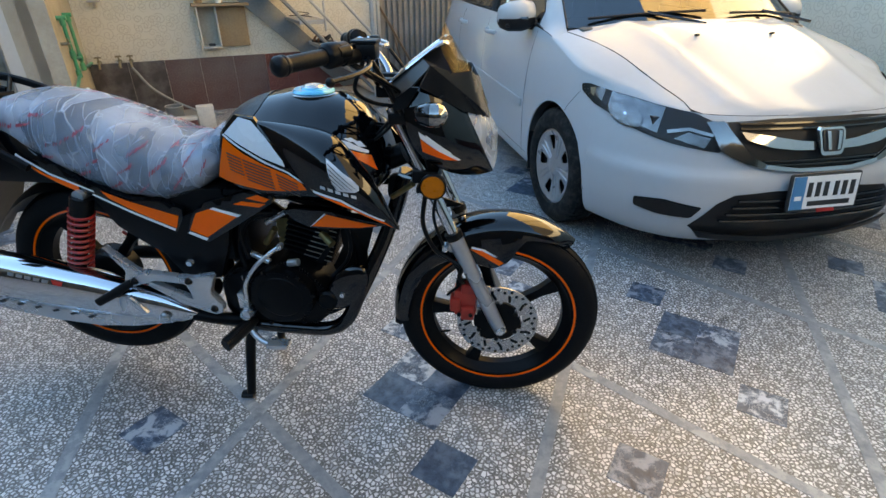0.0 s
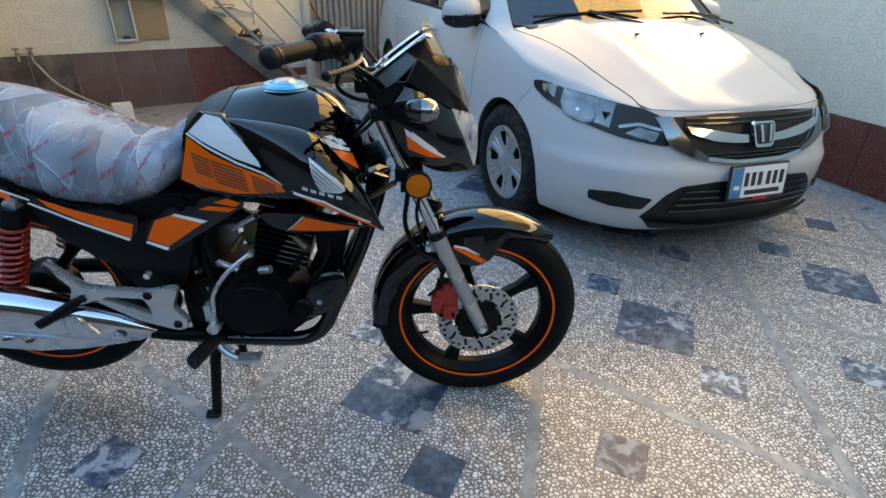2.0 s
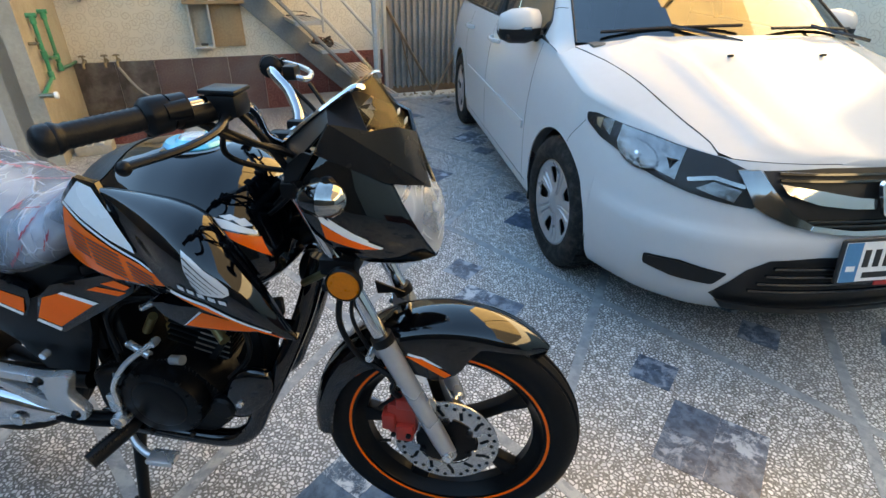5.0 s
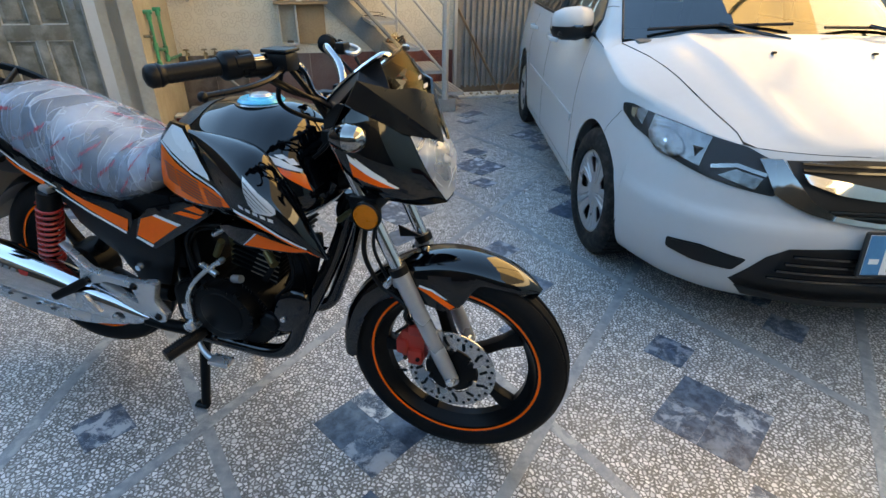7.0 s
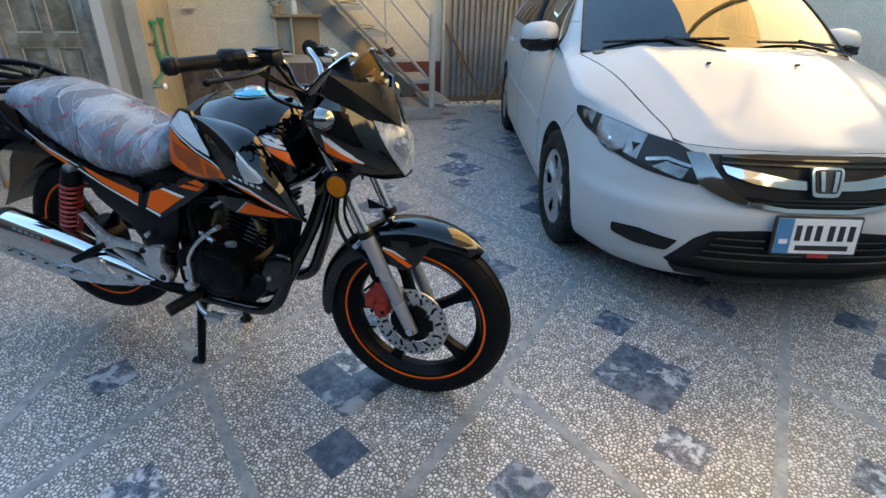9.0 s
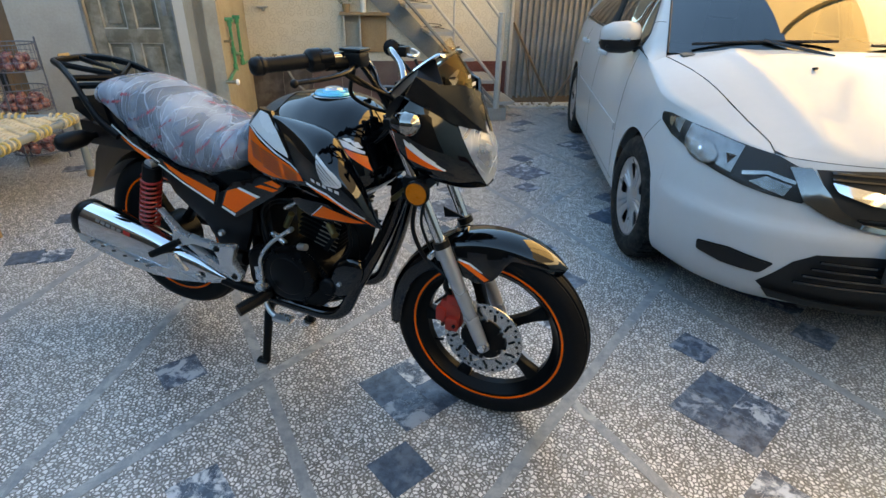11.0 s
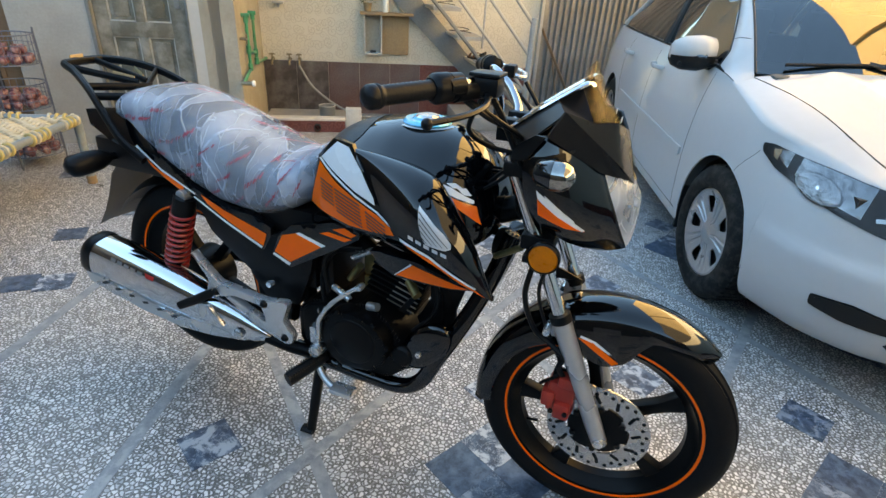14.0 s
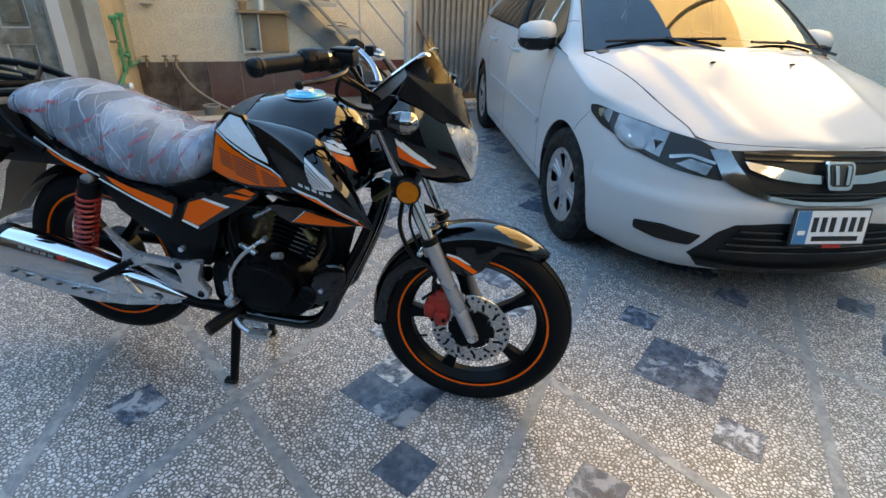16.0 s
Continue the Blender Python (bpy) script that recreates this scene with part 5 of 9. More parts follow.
badge = [(-0.062, 0.672), (0.062, 0.672), (0.050, 0.578), (-0.050, 0.578)]
ring_bm = on_front(rounded(badge, 0.02), 0.030, 0.02, 0.014)
part("badge", ring_bm, M_CHROME, grille, "plain chrome badge")
part("badge_field", on_front(rounded(shrink(badge, 0.78), 0.014), 0.046, 0.02), M_INK, grille)
for k in (-1, 1):
    part("badge_shape", on_front(rounded([(k * 0.034, 0.656), (k * 0.018, 0.656), (k * 0.012, 0.594), (k * 0.026, 0.594)], 0.003), 0.050, 0.02, 0.003), M_CHROME, grille)

# lower intake and lamp recesses
intake = [(-0.36, 0.425), (-0.42, 0.385), (-0.50, 0.275), (-0.45, 0.235), (-0.2, 0.212), (0.2, 0.212), (0.45, 0.235), (0.50, 0.275), (0.42, 0.385), (0.36, 0.425), (0.2, 0.440), (-0.2, 0.440)]
low = part("lower_intake", on_front(intake, 0.003, 0.04), M_BLACK, car, "black lower bumper intake")
for z in (0.405, 0.375, 0.345, 0.315):
    w = 0.35 + (0.40 - z) * 0.6
    part("slat", on_front([(-w, z - 0.004), (w, z - 0.004), (w, z + 0.004), (-w, z + 0.004)], 0.012, 0.05, 0.010), M_GLOSSBLK, low)
part("chin", on_front([(-0.48, 0.262), (-0.2, 0.236), (0.2, 0.236), (0.48, 0.262), (0.45, 0.232), (0.2, 0.208), (-0.2, 0.208), (-0.45, 0.232)], 0.016, 0.05, 0.012), M_BLACK, car)
FYAW = 35
fog = [(to_yaw(x, y, FYAW), z) for x, y, z in ((0.655, -0.690, 0.372), (0.66, -0.690, 0.330), (0.72, -0.61, 0.312), (0.80, -0.500, 0.312), (0.825, -0.472, 0.365), (0.74, -0.60, 0.385))]
for s in (-1, 1):
    fix = (lambda b: b) if s < 0 else mirror_y
    rec = part("lamp_recess", fix(on_front(rounded(fog, 0.012), 0.003, 0.03, yaw=FYAW)), M_BLACK, car, "black blanked lamp recess in the bumper")
    part("frame", fix(on_front(rounded(shrink(fog, 0.86), 0.010), 0.006, 0.03, 0.004, yaw=FYAW)), M_BLACK, rec)

# number plate: characters reduced to bars
PL = pose(0.905, 0.0, 0.438, 0, -8, 0)
nplate = new("number_plate")
nplate.parent, nplate.matrix_basis = car, PL
part("plate_frame", plate(bmesh.new(), rounded([(-0.165, -0.078), (0.165, -0.078), (0.165, 0.078), (-0.165, 0.078)], 0.012), 0.0, 0.012, "yz", bevel=0.003), M_INK, nplate)
part("plate_panel", plate(bmesh.new(), [(-0.155, -0.068), (0.155, -0.068), (0.155, 0.068), (-0.155, 0.068)], 0.012, 0.015, "yz"), M_PLATE, nplate, "white number plate panel")
part("plate_band", plate(bmesh.new(), [(-0.155, -0.068), (-0.098, -0.068), (-0.098, 0.068), (-0.155, 0.068)], 0.015, 0.0165, "yz"), M_PBLUE, nplate, "blue plate band")
part("plate_mark", plate(bmesh.new(), [(-0.142, -0.03), (-0.110, -0.03), (-0.110, -0.012), (-0.142, -0.012)], 0.0165, 0.0172, "yz"), M_PLATE, nplate)
for i, y in enumerate((-0.074, -0.036, 0.002, 0.050, 0.088, 0.126)):
    part("bar", plate(bmesh.new(), [(y - 0.011, -0.018), (y + 0.011, -0.018), (y + 0.011, 0.042), (y - 0.011, 0.042)], 0.015, 0.0165, "yz"), M_INK, nplate)
part("bar", plate(bmesh.new(), [(-0.075, -0.056), (0.125, -0.056), (0.125, -0.036), (-0.075, -0.036)], 0.015, 0.0165, "yz"), M_INK, nplate)
part("plate_mark", plate(bmesh.new(), [(-0.02, -0.085), (0.06, -0.085), (0.06, -0.07), (-0.02, -0.07)], 0.012, 0.0165, "yz"), M_RED, nplate)

# seams: bumper to wing, door gaps, sill fold, as thin dark lines
def side_line(pts, r=0.0022, s=-1, lift=0.0):
    out = []
    for x, z in pts:
        hit, no, _, _ = CAR_TREE.ray_cast(Vector((x, s * 2, z)), Vector((0, -s, 0)), 3)
        out.append((hit if hit else Vector((x, s * 0.84, z))) + Vector((0, s * lift, 0)))
    return tubes((out, r), seg=6)


for s in (-1, 1):
    part("seam", side_line([(0.243, 0.742), (0.225, 0.715), (0.20, 0.688), (0.172, 0.655), (0.158, 0.630)], 0.0013, s), M_BLACK, car)
    part("seam", side_line([(-0.42, 0.24 + 0.05 * k) for k in range(15)], 0.0012, s), M_BLACK, car)
    part("seam", side_line([(-1.42, 0.24 + 0.05 * k) for k in range(15)], 0.0012, s), M_BLACK, car)
    part("seam", side_line([(-2.16 - 0.1 * math.sin(k / 3), 0.55 + 0.05 * k) for k in range(9)], 0.0012, s), M_BLACK, car)
    part("seam", side_line([(-0.36 - 0.1 * k, 0.262) for k in range(18)], 0.0016, s), M_BLACK, car)
    b2 = overlay([(-0.45, 0.520), (-0.45, 0.560), (-2.05, 0.585), (-2.05, 0.548)], CAR_TREE, lambda a, b, s=s: (a, s * 2, b), (0, -s, 0), 0.002, 0.12, 2, 0.008)
    part("side_moulding", b2, M_PAINT, car, "white door moulding", smooth=30)
    for x in (-1.22, -2.05):
        hd = smooth_path([(x + 0.09, s * 0.832, 0.862), (x + 0.05, s * 0.868, 0.866), (x - 0.05, s * 0.868, 0.868), (x - 0.09, s * 0.832, 0.868)], 4)
        b2 = bmesh.new()
        tube(b2, hd, 0.014, 8, flat=0.6, up=(0, 0, 1))
        part("door_handle", b2, M_PAINT, car)

# glasshouse
def ws_point(a, b):
    """a across -1..1, b from the foot of the screen 0 to its head 1."""
    foot = Vector((-0.035 - 0.185 * a * a, 0.70 * a, 1.004 - 0.038 * a * a))
    head = Vector((-0.83 - 0.10 * a * a, 0.57 * a, 1.415 - 0.035 * a * a))
    p = foot.lerp(head, b)
    p.z += 0.045 * math.sin(math.pi * b) * (1 - 0.3 * a * a)
    return p


ws = part("windscreen", loft(bmesh.new(), [[ws_point(i / 12, j / 10) for i in range(-12, 13)] for j in range(11)], closed=False), M_CARGLASS, car, "windscreen reflecting sky and sunlit wall", smooth=80)
ws.visible_shadow = False
scuttle = [[Vector((-0.055 - 0.165 * a * a + 0.05 * k, 0.60 * a, 0.995 - 0.040 * a * a - 0.012 * k)) for a in (i / 10 for i in range(-10, 11))] for k in range(2)]
part("scuttle", loft(bmesh.new(), scuttle, closed=False), M_BLACK, car)
for y0, y1, yh in ((-0.02, -0.60, -0.06), (0.60, 0.12, 0.55)):
    a, b = ws_point(y0 / 0.69, 0.05), ws_point(y1 / 0.69, 0.035)
    wb = tubes(([a + Vector((0.01, 0, 0.022)), a.lerp(b, 0.5) + Vector((0.012, 0, 0.026)), b + Vector((0.01, 0, 0.020))], 0.007), seg=6)
    wp = part("wiper", wb, M_BLACK, car)
    part("wiper_arm", tubes(([(0.02, yh, 0.998), a.lerp(b, 0.5) + Vector((0.014, 0, 0.034))], 0.008), seg=6), M_GLOSSBLK, wp)
belt = lambda x: Vector((x, side_at(CAR_HALF, x).y - 0.012, side_at(CAR_HALF, x).z + 0.002))
rail_z = curve1([-3.0, -2.6, -2.2, -1.5, -1.0, -0.85, -0.2], [1.02, 1.24, 1.40, 1.455, 1.43, 1.38, 1.0])
rail_y = curve1([-3.0, -2.6, -2.2, -1.5, -0.9, -0.2], [0.70, 0.60, 0.575, 0.58, 0.575, 0.71])
for s in (-1, 1):
    xs = [-0.40 - 0.1 * k for k in range(25)]

    def side_glass(x, f, s=s):
        b0 = belt(x)
        t0 = Vector((x, rail_y(x), max(rail_z(x), b0.z + 0.005)))
        if x > -0.93:
            e = ws_point(1, max(0.0, (-0.22 - x) / 0.71))
            t0 = Vector((x, e.y - 0.004, max(e.z - 0.012, b0.z + 0.005)))
        return Vector((x, (b0.y + (t0.y - b0.y) * f + 0.02 * math.sin(math.pi * f)) * s, b0.z + (t0.z - b0.z) * f))
    part("side_window", loft(bmesh.new(), [[side_glass(x, f) for f in (0, 0.25, 0.5, 0.75, 1)] for x in xs], closed=False), M_TINT, car, "dark side glass", smooth=80)
    # front pillar: flows out of the wing, between the screen's edge and the rounded front of the side glass
    inner, outer = [], []
    for x, k in ((-0.17, -0.035), (-0.205, 0.0), (-0.26, 0.02), (-0.31, 0.045), (-0.36, 0.07), (-0.40, 0.095), (-0.432, 0.12)):
        inner.append(ws_point(s, k) + Vector((0, s * 0.006, 0.002)))
        outer.append(Vector((x, s * (belt(x).y + 0.010), belt(x).z + 0.001 + 0.012 * max(0, (-x - 0.36) / 0.07) ** 2)))
    for k in range(15, 101, 5):
        p = ws_point(s, k / 100)
        x = p.x - 0.135 + 0.045 * k / 100
        f = min(1.0, (p.z - belt(x).z - 0.012 * (1 - k / 100)) / (side_glass(x, 1).z - belt(x).z))
        inner.append(p + Vector((0, s * 0.006, 0.002)))
        outer.append(side_glass(x, f) + Vector((0, s * 0.007, 0)))
    panel = []
    for i, (a, b) in enumerate(zip(inner, outer)):
        out = Vector((0.25, s * 0.8, 0.5))
        panel.append([a.lerp(b, f) + out * (0.014 * min(1, max(0, i - 1) / 7) * math.sin(math.pi * f)) for f in (0, 0.12, 0.3, 0.5, 0.7, 0.88, 1)] + [b + Vector((0, -s * 0.014, 0))])
    part("front_pillar", loft(bmesh.new(), panel, closed=False), M_PAINT, car, smooth=80)
    part("seam", tubes((panel[9][1:7], 0.0016), seg=6), M_BLACK, car)
    part("window_seal", tubes((outer[4:], 0.005), seg=6), M_BLACK, car)
    part("screen_seal", tubes(([ws_point(s, k / 8) + Vector((0, s * 0.002, 0.001)) for k in range(9)], 0.006), seg=6), M_BLACK, car)
    pillar = [Vector((x, s * (rail_y(x) + 0.004), rail_z(x) + 0.004)) for x in (-0.95, -1.05, -1.2, -1.5, -1.9, -2.2, -2.5, -2.8, -3.0)]
    b2 = bmesh.new()
    tube(b2, pillar, [0.016] + [0.026] * (len(pillar) - 1), 10)
    part("roof_pillar", b2, M_PAINT, car)
    part("belt_trim", tubes(([belt(x) * 1 + Vector((0, 0, 0.004)) if s > 0 else Vector((belt(x).x, -belt(x).y, belt(x).z + 0.004)) for x in xs], 0.009), seg=6), M_BLACK, car)
    part("window_pillar", tubes(([Vector((-1.42, s * (belt(-1.42).y + 0.004), belt(-1.42).z)), Vector((-1.45, s * (rail_y(-1.45) + 0.012), rail_z(-1.45))) ], 0.03), seg=8), M_BLACK, car)
roof_rows = []
for x in (-0.86, -1.0, -1.2, -1.5, -1.8, -2.1, -2.35):
    roof_rows.append([Vector((x, rail_y(x) * k / 6, rail_z(x) + 0.035 * (1 - (k / 6) ** 2))) for k in range(-6, 7)])
part("roof", loft(bmesh.new(), roof_rows, closed=False), M_PAINT, car, smooth=80)
rear_rows = []
for f in (0, 0.33, 0.66, 1):
    x = -2.35 - 0.65 * f
    rear_rows.append([Vector((x, (0.56 + 0.1 * f) * k / 6, 1.42 - 0.40 * f + 0.03 * math.sin(math.pi * f))) for k in range(-6, 7)])
part("rear_window", loft(bmesh.new(), rear_rows, closed=False), M_TINT, car, smooth=80)
# cabin: dash, seats, lining
part("dashboard", boxes((-0.75, -0.12, -0.66, 0.66, 0.72, 0.975), bevel=0.03), M_CABIN, car)
part("cabin_floor", boxes((-2.9, -0.1, -0.70, 0.70, 0.55, 0.62)), M_CABIN, car)
for y in (-0.36, 0.36):
    b2 = boxes((-1.55, -1.0, y - 0.24, y + 0.24, 0.6, 0.80), bevel=0.04)
    box(b2, -1.66, -1.48, y - 0.24, y + 0.24, 0.75, 1.22, bevel=0.04)
    box(b2, -1.62, -1.52, y - 0.12, y + 0.12, 1.24, 1.40, bevel=0.03)
    part("front_seat", b2, M_CABIN, car)

# door mirrors
for s in (-1, 1):
    mir = bmesh.new()
    rings = []
    for f, w, h, dx in ((0.0, 0.030, 0.035, -0.02), (0.12, 0.075, 0.062, 0.0), (0.4, 0.085, 0.075, 0.012), (0.75, 0.078, 0.07, 0.004), (0.95, 0.055, 0.050, -0.02), (1.0, 0.03, 0.028, -0.035)):
        y = s * (0.765 + 0.215 * f)
        rings.append([Vector((-0.545 + dx + w * math.cos(a) * (1.0 if math.cos(a) > 0 else 0.45), y, 1.022 + h * math.sin(a) - 0.012 * f)) for a in (2 * math.pi * k / 20 for k in range(20))])
    loft(mir, rings)
    mo = part("door_mirror", mir, M_PAINT, car, "white door mirror with turn lamp", smooth=60)
    part("mirror_base", boxes((-0.585, -0.485, min(s * 0.765, s * 0.955), max(s * 0.765, s * 0.955), 0.950, 0.972), bevel=0.008), M_BLACK, mo)
    part("mirror_foot", tubes(([(-0.53, s * 0.735, 0.955), (-0.53, s * 0.80, 0.962)], 0.028), seg=10), M_BLACK, mo)
    tl = [Vector((-0.545 + (0.088 - 0.10 * f * f) + 0.004, s * (0.84 + 0.13 * f), 1.000)) for f in (0, 0.25, 0.5, 0.75, 1)]
    part("turn_lamp", tubes((tl, 0.010), seg=8), M_REFL, mo)
    low = [[c + (r - c) * 1.025 for r in ring[10:] + ring[:1]] for ring, c in ((r, sum(r, Vector()) / 20) for r in rings)]
    part("lower_shell", loft(bmesh.new(), [[p + Vector((0, 0, -0.016)) for p in r] for r in low], closed=False), M_BLACK, mo, "black underside of the mirror", smooth=60)

# ---- motorcycle on its centre stand ----
M_GLOSS = mat("black_gloss_paint", (0.0012, 0.0014, 0.002), 0.02, vary=0.05, rough_vary=0.01, spec=0.56)
M_MATTE = mat("black_matt_plastic", (0.0035, 0.0035, 0.004), 0.38, vary=0.12, scale=9, fine=260, bump=0.08, spec=0.16)
M_SATIN = mat("black_satin_plastic", (0.005, 0.005, 0.0056), 0.27, vary=0.1, scale=9, fine=300, bump=0.05, spec=0.22)
M_ENGINE = mat("black_engine_paint", (0.003, 0.003, 0.0034), 0.34, vary=0.25, scale=14, fine=120, bump=0.08, spec=0.11)
M_BARCHROME = mat("handlebar_chrome", (0.36, 0.36, 0.37), 0.07, metal=1.0, vary=0.05, rough_vary=0.03)
M_FINEDGE = mat("machined_fin", (0.24, 0.24, 0.235), 0.35, metal=0.8, vary=0.2, scale=60)
M_ALLOY = mat("silver_alloy_paint", (0.54, 0.55, 0.56), 0.27, metal=0.75, vary=0.06, scale=12, fine=160)
M_FORK = mat("grey_fork_paint", (0.40, 0.41, 0.425), 0.28, metal=0.65, vary=0.05)
M_ORANGE = mat("orange_sticker", (0.95, 0.115, 0.004), 0.20, vary=0.04, spec=0.3)
M_WHITE = mat("white_sticker", (0.70, 0.71, 0.71), 0.25, vary=0.04, coat=0.4)
M_SILVERST = mat("silver_sticker", (0.58, 0.58, 0.58), 0.3, metal=0.3, vary=0.05)
M_SPRING = mat("red_spring", (0.34, 0.020, 0.014), 0.35, vary=0.15, coat=0.15)
M_CALIPER = mat("red_caliper", (0.34, 0.022, 0.013), 0.4, vary=0.12)
M_DISC = mat("brake_disc_steel", (0.44, 0.435, 0.43), 0.26, metal=0.8, vary=0.06, scale=20, fine=300)
M_BTYRE = mat("motorcycle_tyre", (0.0065, 0.0065, 0.007), 0.55, vary=0.2, scale=20, fine=150, bump=0.15, spec=0.09)
M_GRIP = mat("rubber_grip", (0.006, 0.006, 0.0065), 0.42, vary=0.15, fine=200, bump=0.3, spec=0.18)
M_BLUE = mat("blue_anodised", (0.015, 0.46, 0.72), 0.18, metal=0.15, coat=0.5, vary=0.06)
M_GOLD = mat("gold_zinc", (0.22, 0.17, 0.075), 0.4, metal=0.8, vary=0.15, scale=20)


def amber_screen():
    """Thin amber visor sheet: part mirror, part clear."""
    m = bpy.data.materials.new("amber_screen")
    nt, b = nodes_of(m)
    L = nt.links.new
    b.inputs["Base Color"].default_value, b.inputs["Metallic"].default_value, b.inputs["Roughness"].default_value = (0.60, 0.50, 0.34, 1), 0.8, 0.05
    tr, mx = nt.nodes.new("ShaderNodeBsdfTransparent"), nt.nodes.new("ShaderNodeMixShader")
    tr.inputs["Color"].default_value = (0.93, 0.905, 0.86, 1)
    mx.inputs[0].default_value = 0.03
    L(tr.outputs[0], mx.inputs[1]), L(b.outputs[0], mx.inputs[2]), L(mx.outputs[0], nt.nodes["Material Output"].inputs["Surface"])
    return m


M_SMOKE = amber_screen()
M_FLAP = mat("flap_rubber", (0.028, 0.028, 0.022), 0.5, vary=0.15)
M_TAN = mat("tan_pad", (0.30, 0.21, 0.10), 0.55, vary=0.1)
M_SEAT = mat("seat_vinyl", (0.030, 0.038, 0.052), 0.55, vary=0.2, scale=20, fine=180, bump=0.2)
M_LENSCHROME = mat("clear_lamp_chrome", (0.34, 0.33, 0.31), 0.06, metal=1.0, vary=0.25, scale=40, fine=120, bump=0.12)
M_MIRRORISH = mat("lamp_chrome", (0.55, 0.54, 0.52), 0.10, metal=1.0, vary=0.08, scale=30)


def film_material():
    """Thin crumpled polythene: milky where it folds, clearer where it lies tight."""
    m = bpy.data.materials.new("plastic_film")
    nt, b = nodes_of(m)
    L = nt.links.new
    co = nt.nodes.new("ShaderNodeTexCoord")
    n = nt.nodes.new("ShaderNodeTexNoise")
    n.inputs["Scale"].default_value, n.inputs["Detail"].default_value, n.inputs["Distortion"].default_value = 24.0, 5.0, 0.8
    L(co.outputs["Object"], n.inputs["Vector"])

    warp, wv = nt.nodes.new("ShaderNodeTexNoise"), nt.nodes.new("ShaderNodeVectorMath")
    warp.inputs["Scale"].default_value, warp.inputs["Detail"].default_value = 6.0, 2.0
    wv.operation = "MULTIPLY_ADD"
    wv.inputs[1].default_value = (0.05, 0.05, 0.05)
    L(co.outputs["Object"], warp.inputs["Vector"]), L(warp.outputs["Color"], wv.inputs[0]), L(co.outputs["Object"], wv.inputs[2])

    def folds(scale, turn, stretch, width):
        """Creases between the facets of crumpled sheet; also gives each facet's own random value."""
        mp, vo, ve, fm, sc = (nt.nodes.new("ShaderNode" + k) for k in ("Mapping", "TexVoronoi", "TexVoronoi", "MapRange", "SeparateColor"))
        mp.inputs["Rotation"].default_value, mp.inputs["Scale"].default_value = turn, stretch
        ve.feature = "DISTANCE_TO_EDGE"
        L(wv.outputs[0], mp.inputs["Vector"])
        for v in (vo, ve):
            v.inputs["Scale"].default_value = scale
            L(mp.outputs[0], v.inputs["Vector"])
        L(ve.outputs["Distance"], fm.inputs["Value"]), L(vo.outputs["Color"], sc.inputs[0])
        fm.interpolation_type = "SMOOTHSTEP"
        fm.inputs["From Max"].default_value, fm.inputs["To Min"].default_value, fm.inputs["To Max"].default_value = width, 1.0, 0.0
        # a crease runs only part of the way, then flattens out
        gap, gm, gx = (nt.nodes.new("ShaderNode" + k) for k in ("TexNoise", "MapRange", "Math"))
        gap.inputs["Scale"].default_value, gap.inputs["Detail"].default_value = scale * 1.1, 1.0
        gm.interpolation_type = "SMOOTHSTEP"
        gm.inputs["From Min"].default_value, gm.inputs["From Max"].default_value = 0.42, 0.55
        gx.operation = "MULTIPLY"
        L(mp.outputs[0], gap.inputs["Vector"]), L(gap.outputs["Fac"], gm.inputs["Value"])
        L(fm.outputs[0], gx.inputs[0]), L(gm.outputs[0], gx.inputs[1])
        return gx.outputs[0], sc.outputs[0], vo.outputs["Distance"]
    f1, c1, h1 = folds(7.0, (0.3, 0.6, 0.4), (2.4, 0.8, 0.5), 0.034)
    f2, _, _ = folds(19.0, (0.9, -0.5, 0.2), (1.9, 0.7, 0.6), 0.045)
    ad = nt.nodes.new("ShaderNodeMath")
    ad.operation = "MULTIPLY_ADD"
    ad.inputs[1].default_value = 0.75
    L(f2, ad.inputs[0]), L(f1, ad.inputs[2])
    b.inputs["Base Color"].default_value = (0.60, 0.69, 0.82, 1)
    b.inputs["Roughness"].default_value, b.inputs["Specular IOR Level"].default_value = 0.36, 0.7
    bp = nt.nodes.new("ShaderNodeBump")
    bp.inputs["Strength"].default_value, bp.inputs["Distance"].default_value = 0.7, 0.006
    tot = nt.nodes.new("ShaderNodeMath")
    tot.operation = "ADD"
    L(ad.outputs[0], tot.inputs[1])
    hs = nt.nodes.new("ShaderNodeMath")
    hs.operation = "MULTIPLY_ADD"
    hs.inputs[1].default_value = -1.1
    L(h1, hs.inputs[0]), L(n.outputs["Fac"], hs.inputs[2]), L(hs.outputs[0], tot.inputs[0]), L(tot.outputs[0], bp.inputs["Height"])
    L(bp.outputs[0], b.inputs["Normal"])
    tr, mx = nt.nodes.new("ShaderNodeBsdfTransparent"), nt.nodes.new("ShaderNodeMixShader")
    fac = nt.nodes.new("ShaderNodeMapRange")
    fac.inputs["From Max"].default_value, fac.inputs["To Min"].default_value, fac.inputs["To Max"].default_value = 1.9, 0.10, 0.80
    slack, milky, more = nt.nodes.new("ShaderNodeTexNoise"), nt.nodes.new("ShaderNodeMapRange"), nt.nodes.new("ShaderNodeMath")
    slack.inputs["Scale"].default_value, slack.inputs["Detail"].default_value = 7.0, 3.0
    milky.inputs["From Min"].default_value, milky.inputs["From Max"].default_value, milky.inputs["To Max"].default_value = 0.42, 0.66, 0.75
    L(co.outputs["Object"], slack.inputs["Vector"]), L(slack.outputs["Fac"], milky.inputs["Value"])
    facet = nt.nodes.new("ShaderNodeMath")
    facet.operation = "MULTIPLY_ADD"
    facet.inputs[1].default_value = 0.62
    L(c1, facet.inputs[0]), L(milky.outputs[0], facet.inputs[2])
